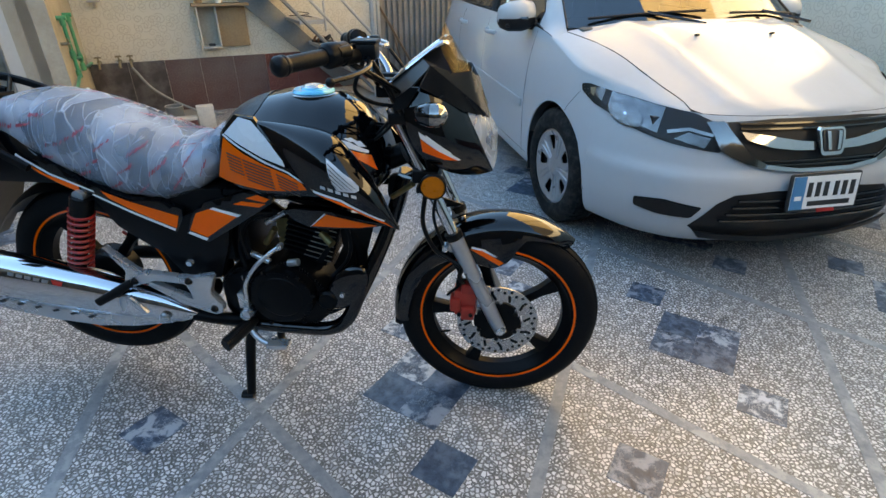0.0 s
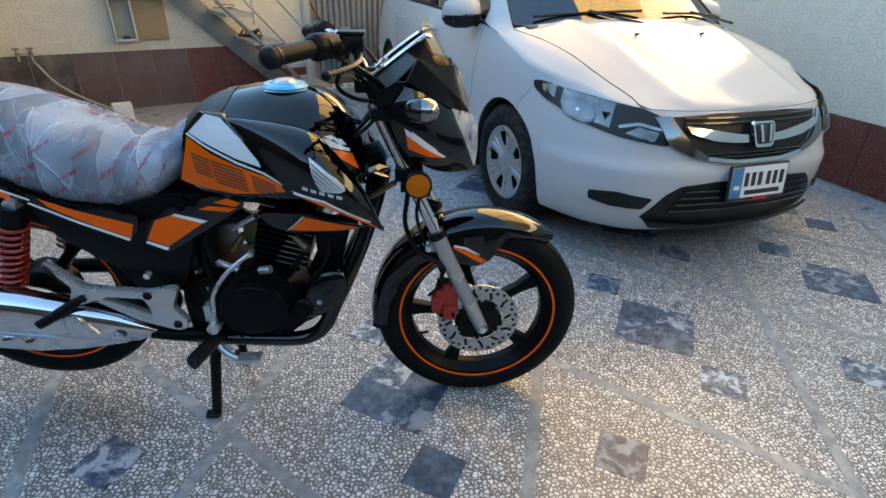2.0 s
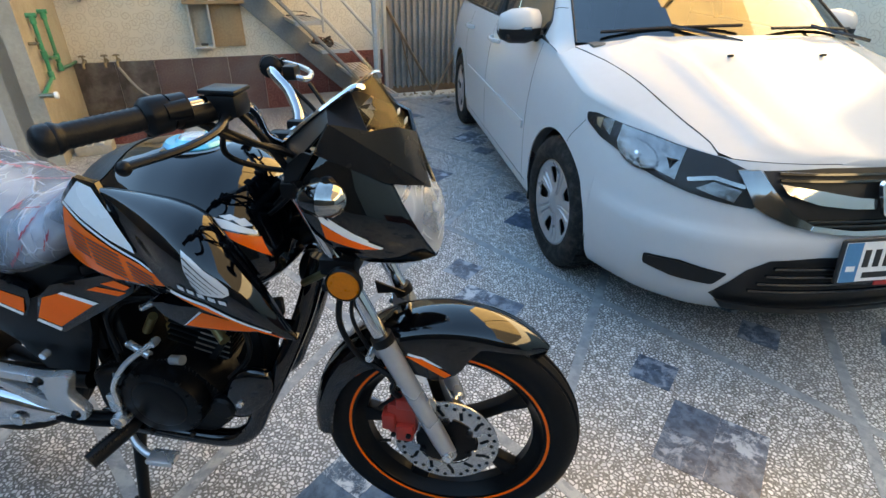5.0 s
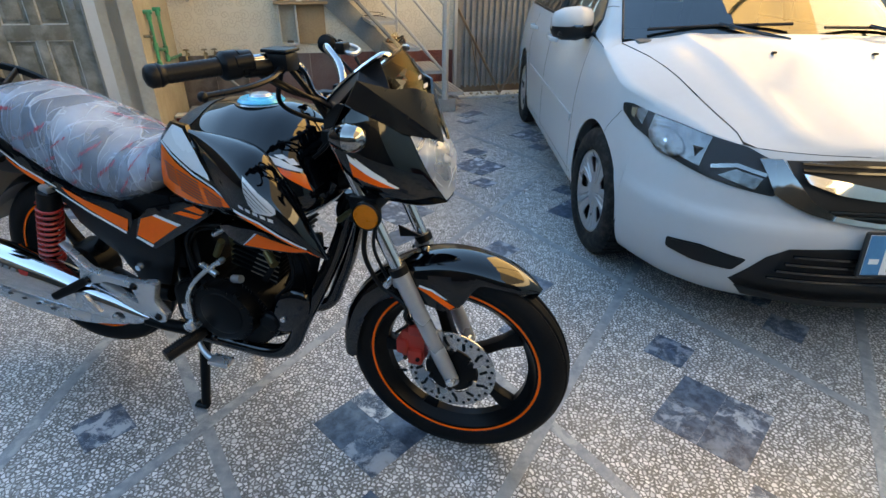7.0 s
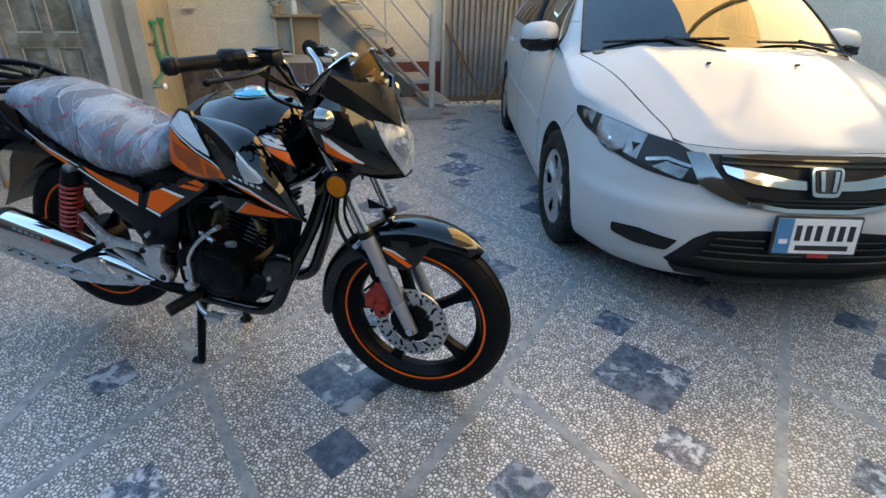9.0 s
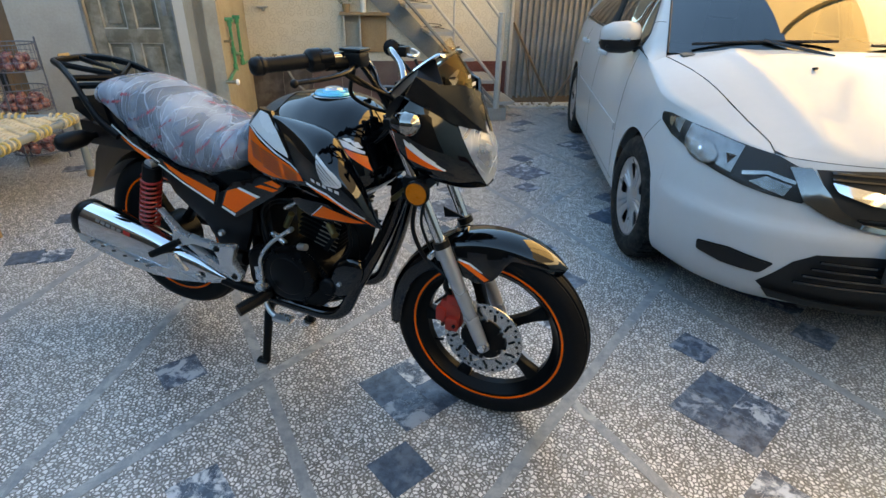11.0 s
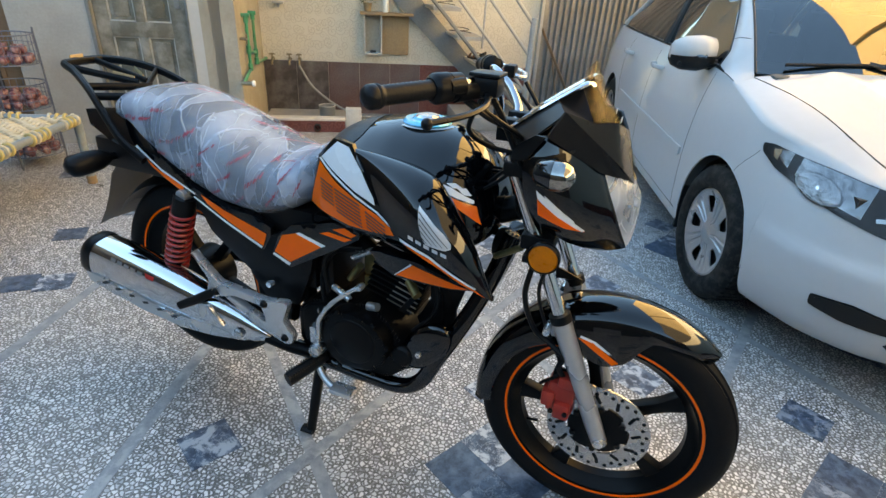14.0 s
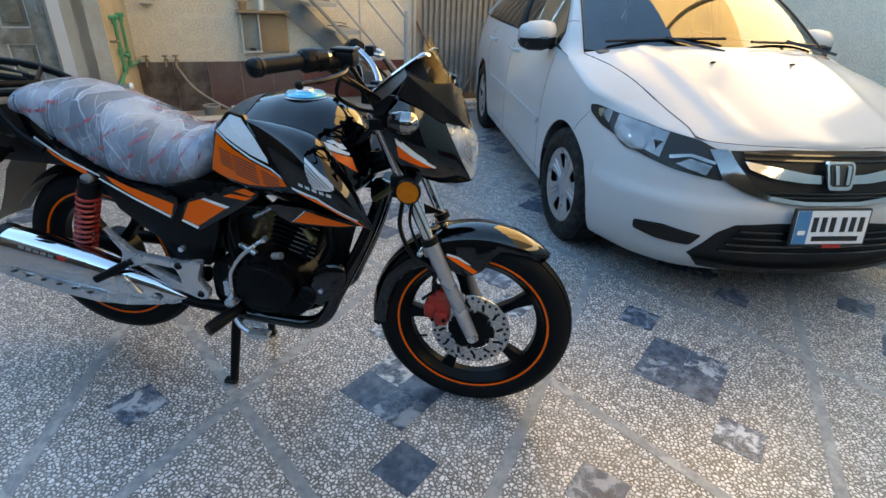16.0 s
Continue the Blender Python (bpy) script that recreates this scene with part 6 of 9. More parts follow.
    L(facet.outputs[0], more.inputs[0]), L(ad.outputs[0], more.inputs[1]), L(more.outputs[0], fac.inputs["Value"])
    L(fac.outputs[0], mx.inputs[0]), L(tr.outputs[0], mx.inputs[1]), L(b.outputs[0], mx.inputs[2])
    L(mx.outputs[0], nt.nodes["Material Output"].inputs["Surface"])
    return m


M_FILM = film_material()
M_PRINT = mat("red_print", (0.36, 0.035, 0.06), 0.35, vary=0.25, scale=40)

BIKE = pose(-1.07, 1.39, 0, 0, 0, -4)
bike = thing("motorcycle", "black and orange motorcycle with plastic-wrapped seat on its centre stand", "motorcycle", BIKE)


def skin_panel(poly, yfun, thick, side=-1, lift=0.0, step=0.025):
    """A shell with the side outline poly (x, z) that lies at y = side * yfun(x, z), thick metres deep."""
    bm = bmesh.new()
    f = bm.faces.new([bm.verts.new((a, b, 0)) for a, b in poly])
    bmesh.ops.triangulate(bm, faces=[f])
    for i in (0, 1):
        lo, hi = min(p[i] for p in poly), max(p[i] for p in poly)
        k = lo + step
        while k < hi:
            bmesh.ops.bisect_plane(bm, geom=bm.verts[:] + bm.edges[:] + bm.faces[:], plane_co=(k, k, 0), plane_no=(1, 0, 0) if i == 0 else (0, 1, 0), dist=1e-6)
            k += step
    rim = {v for e in bm.edges if len(e.link_faces) == 1 for v in e.verts}
    for v in bm.verts:
        x, z = v.co.x, v.co.y
        soft = 0.0025 if (v in rim and thick > 0.004) else 0.0
        v.co = Vector((x, side * (yfun(x, z) + lift - soft), z))
    if thick:
        r = bmesh.ops.extrude_face_region(bm, geom=bm.faces[:])
        for v in r["geom"]:
            if isinstance(v, bmesh.types.BMVert):
                v.co.y -= side * thick
    return bm


def both(name, poly, yfun, thick, material, parent=None, label="", lift=0.0, step=0.025):
    return [part(name, skin_panel(poly, yfun, thick, s, lift, step), material, parent or bike, label, smooth=45) for s in (-1, 1)]


def bp_(name, bm, material, parent=None, label="", smooth=40):
    return part(name, bm, material, parent or bike, label, smooth)


# -- wheels --
def bike_wheel(name, c, R, w, ring, base, holes, label):
    x, y, z = c
    wheel = new(name)
    wheel.parent, wheel.matrix_basis = bike, pose(x, y, z)
    tagged(wheel, label)
    t = bmesh.new()
    ri = ring - 0.004
    lathe(t, [(ri, -w * 0.32), (ri + 0.012, -w * 0.44), (ri + 0.03, -w * 0.5), (R - 0.022, -w * 0.46), (R - 0.008, -w * 0.31), (R - 0.009, -w * 0.25), (R - 0.004, -w * 0.23), (R, -w * 0.09), (R - 0.004, -w * 0.06), (R - 0.004, w * 0.06), (R, w * 0.09), (R - 0.004, w * 0.23), (R - 0.009, w * 0.25), (R - 0.008, w * 0.31), (R - 0.022, w * 0.46), (ri + 0.03, w * 0.5), (ri + 0.012, w * 0.44), (ri, w * 0.32)], 72, closed=True)
    part("tyre", t, M_BTYRE, wheel, "black road tyre", smooth=50)
    rim = bmesh.new()
    lathe(rim, [(ring + 0.004, -w * 0.36), (ring - 0.010, -w * 0.38), (ring - 0.018, -w * 0.26), (ring - 0.034, -w * 0.12), (ring - 0.036, w * 0.12), (ring - 0.018, w * 0.26), (ring - 0.010, w * 0.38), (ring + 0.004, w * 0.36)], 72, closed=True)
    part("rim", rim, M_ENGINE, wheel, smooth=35)
    for s in (-1, 1):
        o = bmesh.new()
        lathe(o, [(ring - 0.0032, s * w * 0.392), (ring + 0.0032, s * w * 0.40), (ring + 0.0032, s * w * 0.405), (ring - 0.0032, s * w * 0.398)], 72, closed=True)
        part("rim_stripe", o, M_ORANGE, wheel, "orange rim stripe")
    hub = lathe(bmesh.new(), [(0.0, -0.045), (0.03, -0.045), (0.042, -0.035), (0.046, 0.0), (0.042, 0.035), (0.03, 0.045), (0, 0.045)], 32)
    part("hub", hub, M_ENGINE, wheel)
    for k in range(5):
        sp = bmesh.new()
        plate(sp, [(-0.024, 0.03), (0.024, 0.03), (0.015, 0.09), (0.014, 0.15), (0.024, ring - 0.03), (-0.024, ring - 0.03), (-0.014, 0.15), (-0.015, 0.09)], -0.016, 0.016, "xz", bevel=0.006)
        part("spoke", sp, M_ENGINE, wheel, at=pose(0, 0, 0, 0, 90 - (base + 72 * k), 0))
    v = tubes(([(0, -0.0, -(ring - 0.035)), (0.004, -0.006, -(ring - 0.065))], 0.004), seg=8)
    part("valve", v, M_MATTE, wheel, at=pose(0, 0, 0, 0, 62, 0))
    return wheel


FW, RW = (1.259, -0.016, 0.305), (0.015, 0.0, 0.385)
fw = bike_wheel("front_wheel", FW, 0.304, 0.096, 0.232, 33, True, "black five-spoke wheel with an orange rim stripe")
bike_wheel("rear_wheel", RW, 0.300, 0.112, 0.226, 50, False, "black five-spoke rear wheel with an orange rim stripe")


disc = part("brake_disc", lathe(bmesh.new(), [(0.075, -0.002), (0.121, -0.002), (0.121, 0.002), (0.075, 0.002)], 72, closed=True), M_DISC, fw, "drilled steel brake disc", smooth=30, at=pose(0, -0.056, 0))
for k in range(6):
    part("disc_arm", plate(bmesh.new(), [(-0.011, 0.045), (0.011, 0.045), (0.014, 0.0752), (-0.014, 0.0752)], -0.0018, 0.0018, "xz"), M_DISC, disc, at=pose(0, 0, 0, 0, 60 * k, 0))
hole = mesh_from(lathe(bmesh.new(), [(0.0, -0.0028), (0.0046, -0.0028), (0.0046, 0.0028), (0, 0.0028)], 8), "hole", M_ENGINE, 40)
slot = mesh_from(plate(bmesh.new(), rounded([(-0.004, -0.012), (0.004, -0.012), (0.004, 0.012), (-0.004, 0.012)], 0.003), -0.0028, 0.0028, "xz"), "slot", M_ENGINE, 40)
for k in range(36):
    r, a = 0.112 if k % 2 else 0.105, radians(10 * k)
    ob = new("hole", hole)
    ob.parent, ob.matrix_basis = disc, pose(r * math.cos(a), 0, r * math.sin(a))
for k in range(12):
    a = radians(30 * k + 8)
    ob = new("slot", slot)
    ob.parent, ob.matrix_basis = disc, pose(0.089 * math.cos(a), 0, 0.089 * math.sin(a), 0, -30 * k + 55, 0)
for k in range(6):
    a = radians(60 * k + 30)
    part("disc_bolt", lathe(bmesh.new(), [(0.0, -0.008), (0.007, -0.008), (0.008, -0.002), (0, -0.002)], 6), M_MATTE, disc, at=pose(0.062 * math.cos(a), 0, 0.062 * math.sin(a)))
part("disc_carrier", lathe(bmesh.new(), [(0.0, -0.004), (0.05, -0.004), (0.07, -0.001), (0.07, 0.002), (0, 0.002)], 40), M_ENGINE, disc)

# -- fork --
for s in (-1, 1):
    y = 0.094 * s
    leg = bp_("fork_leg", tubes(([(1.128, y, 0.600), (1.140, y, 0.572), (1.250, y, 0.330), (1.272, y, 0.283)], [0.0225, 0.022, 0.0205, 0.018]), seg=16), M_FORK, label="grey painted fork leg with chrome stanchion")
    part("stanchion", tubes(([(0.972, y, 0.945), (1.132, y, 0.592)], 0.0165), seg=16), M_CHROME, leg, "chrome stanchion")
    part("dust_seal", tubes(([(1.124, y, 0.610), (1.132, y, 0.592)], 0.0240), seg=16), M_MATTE, leg)
    part("axle_nut", lathe(bmesh.new(), [(0, -0.012), (0.011, -0.012), (0.014, 0.0), (0.014, 0.01), (0, 0.01)], 12, m=pose(1.268, y - 0.012, 0.298)), M_ALLOY, leg)
    part("clamp_bolt", lathe(bmesh.new(), [(0, -0.010), (0.008, -0.010), (0.009, 0.0), (0.009, 0.02), (0, 0.02)], 12, m=pose(1.106, y - 0.02 * (s < 0), 0.570)), M_ALLOY, leg)
    part("mudguard_mount", boxes((1.108, 1.150, min(y, y - 0.02 * s), max(y, y - 0.02 * s), 0.545, 0.600), bevel=0.006), M_FORK, leg)
ax = bp_("axle", tubes(([(1.264, -0.11, 0.300), (1.264, 0.11, 0.300)], 0.009)), M_ALLOY)
yk = boxes((0.965, 1.035, -0.118, 0.118, 0.905, 0.935), bevel=0.008)
box(yk, 1.02, 1.09, -0.118, 0.118, 0.755, 0.79, bevel=0.008)
bp_("fork_yoke", yk, M_MATTE)
bp_("steering_stem", tubes(([(0.985, 0, 0.95), (1.055, 0, 0.74)], 0.026)), M_MATTE)

# caliper and hose
cal = boxes((1.128, 1.196, -0.100, -0.040, 0.335, 0.425), bevel=0.014)
box(cal, 1.118, 1.150, -0.108, -0.05, 0.355, 0.40, bevel=0.008)
box(cal, 1.150, 1.190, -0.112, -0.09, 0.330, 0.375, bevel=0.008)
box(cal, 1.150, 1.200, -0.104, -0.06, 0.415, 0.445, bevel=0.008)
cp = bp_("brake_caliper", cal, M_CALIPER, label="red brake caliper")
part("caliper_bracket", boxes((1.185, 1.235, -0.085, -0.070, 0.36, 0.43), bevel=0.004), M_ALLOY, cp)
for x, z in ((1.146, 0.352), (1.180, 0.352)):
    part("caliper_bolt", lathe(bmesh.new(), [(0, -0.005), (0.006, -0.005), (0.0065, 0.0), (0, 0.0)], 6, m=pose(x, -0.112, z)), M_MATTE, cp)
part("pad_gap", boxes((1.134, 1.192, -0.074, -0.062, 0.328, 0.4465), bevel=0.002), M_MATTE, cp)
part("bleed_screw", tubes(([(1.150, -0.085, 0.44), (1.146, -0.088, 0.462)], 0.005)), M_GOLD, cp)
hose = smooth_path([(1.165, -0.085, 0.43), (1.145, -0.10, 0.47), (1.150, -0.105, 0.505), (1.115, -0.10, 0.53), (1.075, -0.10, 0.56), (1.045, -0.105, 0.64), (1.052, -0.10, 0.74), (1.03, -0.10, 0.86), (0.97, -0.13, 1.0), (0.935, -0.17, 1.08)], 6)
bp_("brake_hose", tubes((hose, 0.0065), seg=8), M_MATTE)
bp_("speed_cable", tubes((smooth_path([(1.085, -0.115, 0.735), (1.075, -0.112, 0.66), (1.10, -0.095, 0.57), (1.15, -0.09, 0.46), (1.11, -0.085, 0.40)], 6), 0.0045), seg=8), M_MATTE)
br = boxes((1.035, 1.090, -0.150, -0.090, 0.742, 0.758), bevel=0.003)
bp_("reflector_bracket", br, M_MATTE)
amb = bp_("side_reflector", lathe(bmesh.new(), [(0.0, -0.007), (0.028, -0.006), (0.0315, -0.002), (0.0315, 0.006), (0, 0.006)], 36, m=pose(1.078, -0.150, 0.761)), M_AMBER, label="round amber side reflector")
part("reflector_rim", lathe(bmesh.new(), [(0.0305, -0.006), (0.034, -0.003), (0.034, 0.008), (0.0305, 0.008)], 36, m=pose(1.078, -0.150, 0.761), closed=True), M_MATTE, amb)

# -- front mudguard --
gr = curve1([51, 60, 85, 110, 130, 150, 165, 181], [0.334, 0.336, 0.334, 0.331, 0.328, 0.326, 0.322, 0.318])
gd = curve1([51, 57, 66, 76, 84, 96, 108, 122, 140, 165, 181], [0.010, 0.026, 0.036, 0.048, 0.122, 0.140, 0.118, 0.075, 0.058, 0.055, 0.050])
gw = curve1([51, 57, 70, 110, 150, 181], [0.016, 0.040, 0.060, 0.070, 0.073, 0.074])
rings = []
for k in range(47):
    a = 51 + (181 - 51) * k / 46
    r, d, w = gr(a), gd(a), gw(a)
    sec = [(-w, r - d), (-w * 1.0, r - 0.030), (-w * 0.86, r - 0.014), (-w * 0.55, r - 0.004), (0, r), (w * 0.55, r - 0.004), (w * 0.86, r - 0.014), (w, r - 0.030), (w, r - d)]
    c, s_ = math.cos(radians(a)), math.sin(radians(a))
    rings.append([Vector((FW[0] + q * c, FW[1] + y, FW[2] + q * s_)) for y, q in sec] + [Vector((FW[0] + (q - 0.003) * c, FW[1] + y * 0.95, FW[2] + (q - 0.003) * s_)) for y, q in sec[::-1]])
guard = bp_("front_mudguard", loft(bmesh.new(), rings), M_GLOSS, label="gloss black front mudguard", smooth=50)
G_TREE = tree_of(guard)


def stick(name, poly, tree, parent, material, lift=0.0012, step=0.02, side=-1):
    return part(name, overlay(poly, tree, lambda a, b: (a, side * 1.0, b), (0, -side, 0), lift, step, 0.9), material, parent, smooth=60)


stick("orange_sticker", [(1.172, 0.556), (1.205, 0.553), (1.268, 0.514), (1.255, 0.505)], G_TREE, guard, M_ORANGE)
stick("white_sticker", [(1.178, 0.564), (1.212, 0.556), (1.250, 0.532), (1.243, 0.532), (1.206, 0.551), (1.176, 0.558)], G_TREE, guard, M_WHITE)
part("guard_fin", skin_panel([(1.09, 0.632), (1.085, 0.664), (1.15, 0.642)], lambda x, z: -0.02, 0.004), M_MATTE, guard)
bp_("guard_flap", skin_panel([(0.947, 0.30), (0.975, 0.31), (0.985, 0.285), (0.962, 0.262), (0.945, 0.272)], lambda x, z: 0.06, 0.12), M_MATTE)

# -- tank --
def ring_se(x, zt, zb, hw, n=44, p=2.3, flat=0.30):
    zc, out = zb + (zt - zb) * flat, []
    for k in range(n):
        a = 2 * math.pi * k / n
        c, s_ = math.cos(a), math.sin(a)
        y = hw * math.copysign(abs(c) ** (2 / p), c)
        z = zc + (zt - zc if s_ > 0 else zc - zb) * math.copysign(abs(s_) ** (2 / 2.1), s_)
        out.append(Vector((x, y, z)))
    return out


TANK = [(0.505, 0.862, 0.74, 0.090), (0.52, 0.893, 0.72, 0.115), (0.56, 0.927, 0.70, 0.142), (0.61, 0.948, 0.69, 0.160), (0.66, 0.960, 0.68, 0.172), (0.72, 0.967, 0.68, 0.180), (0.78, 0.965, 0.68, 0.184), (0.83, 0.956, 0.68, 0.182), (0.875, 0.932, 0.69, 0.170), (0.91, 0.897, 0.71, 0.150), (0.935, 0.855, 0.73, 0.125), (0.95, 0.815, 0.75, 0.09)]
TANK_FINE = [tuple(curve1([t[0] for t in TANK], [t[i] for t in TANK])(0.505 + 0.445 * k / 40) if i else 0.505 + 0.445 * k / 40 for i in range(4)) for k in range(41)]
tank = bp_("fuel_tank", loft(bmesh.new(), [ring_se(*t) for t in TANK_FINE]), M_GLOSS, label="gloss black fuel tank with stickers", smooth=60)
cap = part("filler_cap", lathe(bmesh.new(), [(0, 0.016), (0.030, 0.016), (0.034, 0.012), (0.050, 0.012), (0.056, 0.006), (0.056, -0.01), (0, -0.01)], 40, m=pose(0.754, -0.008, 0.957, 90, 0, 0)), M_BLUE, tank, "blue fuel filler cap")
part("cap_lock", lathe(bmesh.new(), [(0, 0.022), (0.022, 0.021), (0.027, 0.016), (0.027, 0.010), (0, 0.010)], 32, m=pose(0.754, -0.008, 0.957, 90, 0, 0)), M_ALLOY, cap)
part("cap_ring", lathe(bmesh.new(), [(0.056, 0.004), (0.066, 0.002), (0.068, -0.008), (0.056, -0.008)], 40, m=pose(0.754, -0.008, 0.957, 90, 0, 0), closed=True), M_GLOSSBLK, cap)

pad_poly = rounded([(0.512, -0.070), (0.530, -0.098), (0.585, -0.118), (0.632, -0.100), (0.640, -0.06), (0.640, 0.06), (0.632, 0.100), (0.585, 0.118), (0.530, 0.098), (0.512, 0.070)], 0.02)
part("tank_pad", overlay(pad_poly, tree_of(tank), lambda a, b: (a, b, 2), (0, 0, -1), 0.0015, 0.012, 1.05), mat("carbon_texture_pad", (0.016, 0.016, 0.017), 0.42, vary=0.3, scale=60, fine=420, bump=0.4), tank, "textured black tank pad", smooth=60)
tank_t, tank_b, tank_w = (curve1([t[0] for t in TANK], [t[i] for t in TANK]) for i in (1, 2, 3))


def tank_y(x, z):
    """Half width of the tank at a height; below nought above its top."""
    zt, zb, hw = tank_t(x), tank_b(x), tank_w(x)
    zc = zb + (zt - zb) * 0.30
    if z >= zt:
        return 0.0
    s_ = max(0.0, (z - zc) / (zt - zc)) ** 1.05
    return hw * math.sqrt(max(0.0, 1 - s_ * s_)) ** (2 / 2.3)


def outer(a, b, k=0.012):
    """The larger of two widths, eased where they meet."""
    h = max(0.0, k - abs(a - b)) / k
    return max(a, b) + h * h * k * 0.25


half_w = curve1([0.50, 0.54, 0.60, 0.70, 0.80], [0.115, 0.138, 0.165, 0.196, 0.222])


def side_y(x, z):
    d = z - 0.80
    flat = half_w(x) - (0.0315 * (d / 0.14) ** 2 if d > 0 else 0.020 * (d / 0.13) ** 2)
    return outer(tank_y(x, z) + 0.002, flat)


rear_poly = [(0.585, 0.926), (0.644, 0.926), (0.684, 0.885), (0.726, 0.838), (0.785, 0.781), (0.790, 0.770), (0.719, 0.750), (0.650, 0.742), (0.574, 0.745), (0.503, 0.752), (0.524, 0.817), (0.540, 0.880)]
covers = both("tank_cover", rear_poly, side_y, 0.012, M_GLOSS)
for c, s in zip(covers, (-1, 1)):
    part("orange_sticker", skin_panel([(0.550, 0.871), (0.539, 0.834), (0.509, 0.760), (0.575, 0.754), (0.651, 0.750), (0.719, 0.758), (0.778, 0.769), (0.767, 0.786), (0.734, 0.802), (0.672, 0.818), (0.610, 0.840)], side_y, 0.0, s, 0.0016, 0.015), M_ORANGE, c)
    part("white_sticker", skin_panel([(0.602, 0.924), (0.639, 0.920), (0.683, 0.882), (0.723, 0.835), (0.727, 0.822), (0.668, 0.836), (0.599, 0.862), (0.555, 0.881)], side_y, 0.0, s, 0.0018, 0.015), M_WHITE, c)
    part("white_line", skin_panel([(0.547, 0.876), (0.553, 0.880), (0.599, 0.858), (0.672, 0.829), (0.734, 0.811), (0.778, 0.786), (0.775, 0.783), (0.731, 0.807), (0.669, 0.824), (0.596, 0.853)], side_y, 0.0, s, 0.0020, 0.015), M_WHITE, c)
    for gx, gz, n, ln, q in ((0.556, 0.836, 6, 0.044, 0.20), (0.606, 0.826, 7, 0.078, 0.20), (0.700, 0.802, 5, 0.055, 0.34)):
        for k in range(n):
            x0, z0 = gx + 0.001 * k, gz - 0.0082 * k
            part("bar", skin_panel([(x0, z0), (x0 + ln, z0 - ln * q), (x0 + ln, z0 - ln * q - 0.0036), (x0, z0 - 0.0036)], side_y, 0.0, s, 0.0026, 0.02), M_INK, c)

# flared shroud: shoulder rolls in along its upper edge
SH_TOP = [(0.628, 0.150, 0.918), (0.676, 0.150, 0.917), (0.740, 0.152, 0.913), (0.795, 0.157, 0.907), (0.840, 0.166, 0.894), (0.872, 0.178, 0.870), (0.915, 0.197, 0.825), (0.955, 0.207, 0.765), (0.982, 0.206, 0.700), (0.996, 0.197, 0.662)]
SH_LOW = [(0.630, 0.152, 0.915), (0.668, 0.166, 0.898), (0.702, 0.187, 0.867), (0.742, 0.209, 0.820), (0.780, 0.226, 0.784), (0.819, 0.237, 0.762), (0.870, 0.241, 0.742), (0.920, 0.237, 0.718), (0.965, 0.222, 0.688), (0.995, 0.197, 0.661)]


def shroud_shell(side):
    """A patch that swells between its shoulder line and its lower edge, with a turned-in rim."""
    top, low = smooth_path(SH_TOP, 6), smooth_path(SH_LOW, 6)
    rows, n = [], 22
    for i, (a, b) in enumerate(zip(top, low)):
        w = min(1.0, (b - a).length / 0.16)
        row = []
        for k in range(n + 1):
            v = k / n
            p = a.lerp(b, v)
            # quick roll-over at the shoulder, flat flank below
            p.y += 0.052 * w * (math.sin(math.pi * v ** 0.62) ** 1.15)
            p.z += 0.012 * w * math.sin(math.pi * v) * (1 - v)
            row.append(p)
        row = [row[0] + Vector((0, -0.016, -0.006))] + row + [row[-1] + Vector((0, -0.018, 0.004))]
        rows.append([Vector((p.x, side * p.y, p.z)) for p in row])
    return loft(bmesh.new(), rows, closed=False)


shrouds = [bp_("tank_shroud", shroud_shell(s), M_GLOSS, label="gloss black tank shroud with wing emblem", smooth=70) for s in (-1, 1)]
SH_TREE = tree_of(shrouds[0])


def shr_y(x, z):
    hit = SH_TREE.ray_cast(Vector((x, -1, z)), Vector((0, 1, 0)), 2)[0]
    if hit is None:
        hit = SH_TREE.find_nearest(Vector((x, -0.22, z)))[0]
    return -hit.y


for c, s in zip(shrouds, (-1, 1)):
    part("white_line", skin_panel([(0.794, 0.779), (0.870, 0.759), (0.968, 0.701), (0.966, 0.697), (0.868, 0.753), (0.790, 0.774)], shr_y, 0.0, s, 0.0024, 0.012), M_WHITE, c)
    part("orange_sticker", skin_panel([(0.797, 0.771), (0.871, 0.751), (0.970, 0.693), (0.985, 0.674), (0.967, 0.690), (0.895, 0.733), (0.830, 0.759)], shr_y, 0.0, s, 0.0022, 0.012), M_ORANGE, c)
    # emblem as a plain silver wing shape with dark feather lines, and plain bars for the name under it
    wing = [(0.841, 0.858), (0.860, 0.843), (0.879, 0.826), (0.898, 0.812), (0.914, 0.795), (0.916, 0.785), (0.905, 0.780), (0.882, 0.781), (0.863, 0.783), (0.854, 0.798), (0.845, 0.827)]
    em = part("emblem", skin_panel(wing, shr_y, 0.0, s, 0.0022, 0.010), M_SILVERST, c, "plain silver wing emblem")
    for k in range(5):
        x0, z0 = 0.8435 + 0.0022 * k, 0.846 - 0.0118 * k
        x1 = x0 + (z0 - 0.786) / 0.90
        part("feather_line", skin_panel([(x0, z0), (x0 + 0.001, z0 + 0.0018), (x1, 0.7872), (x1, 0.7858)], shr_y, 0.0, s, 0.0032, 0.012), M_INK, em)
    for k in range(5):
        x0, z0 = 0.821 + 0.0187 * k, 0.792 - 0.0044 * k
        part("name_bar", skin_panel([(x0, z0), (x0 + 0.0125, z0 - 0.0029), (x0 + 0.0125, z0 - 0.0110), (x0, z0 - 0.0081)], shr_y, 0.0, s, 0.0022, 0.012), M_SILVERST, c)
T_TREE = tree_of(tank)
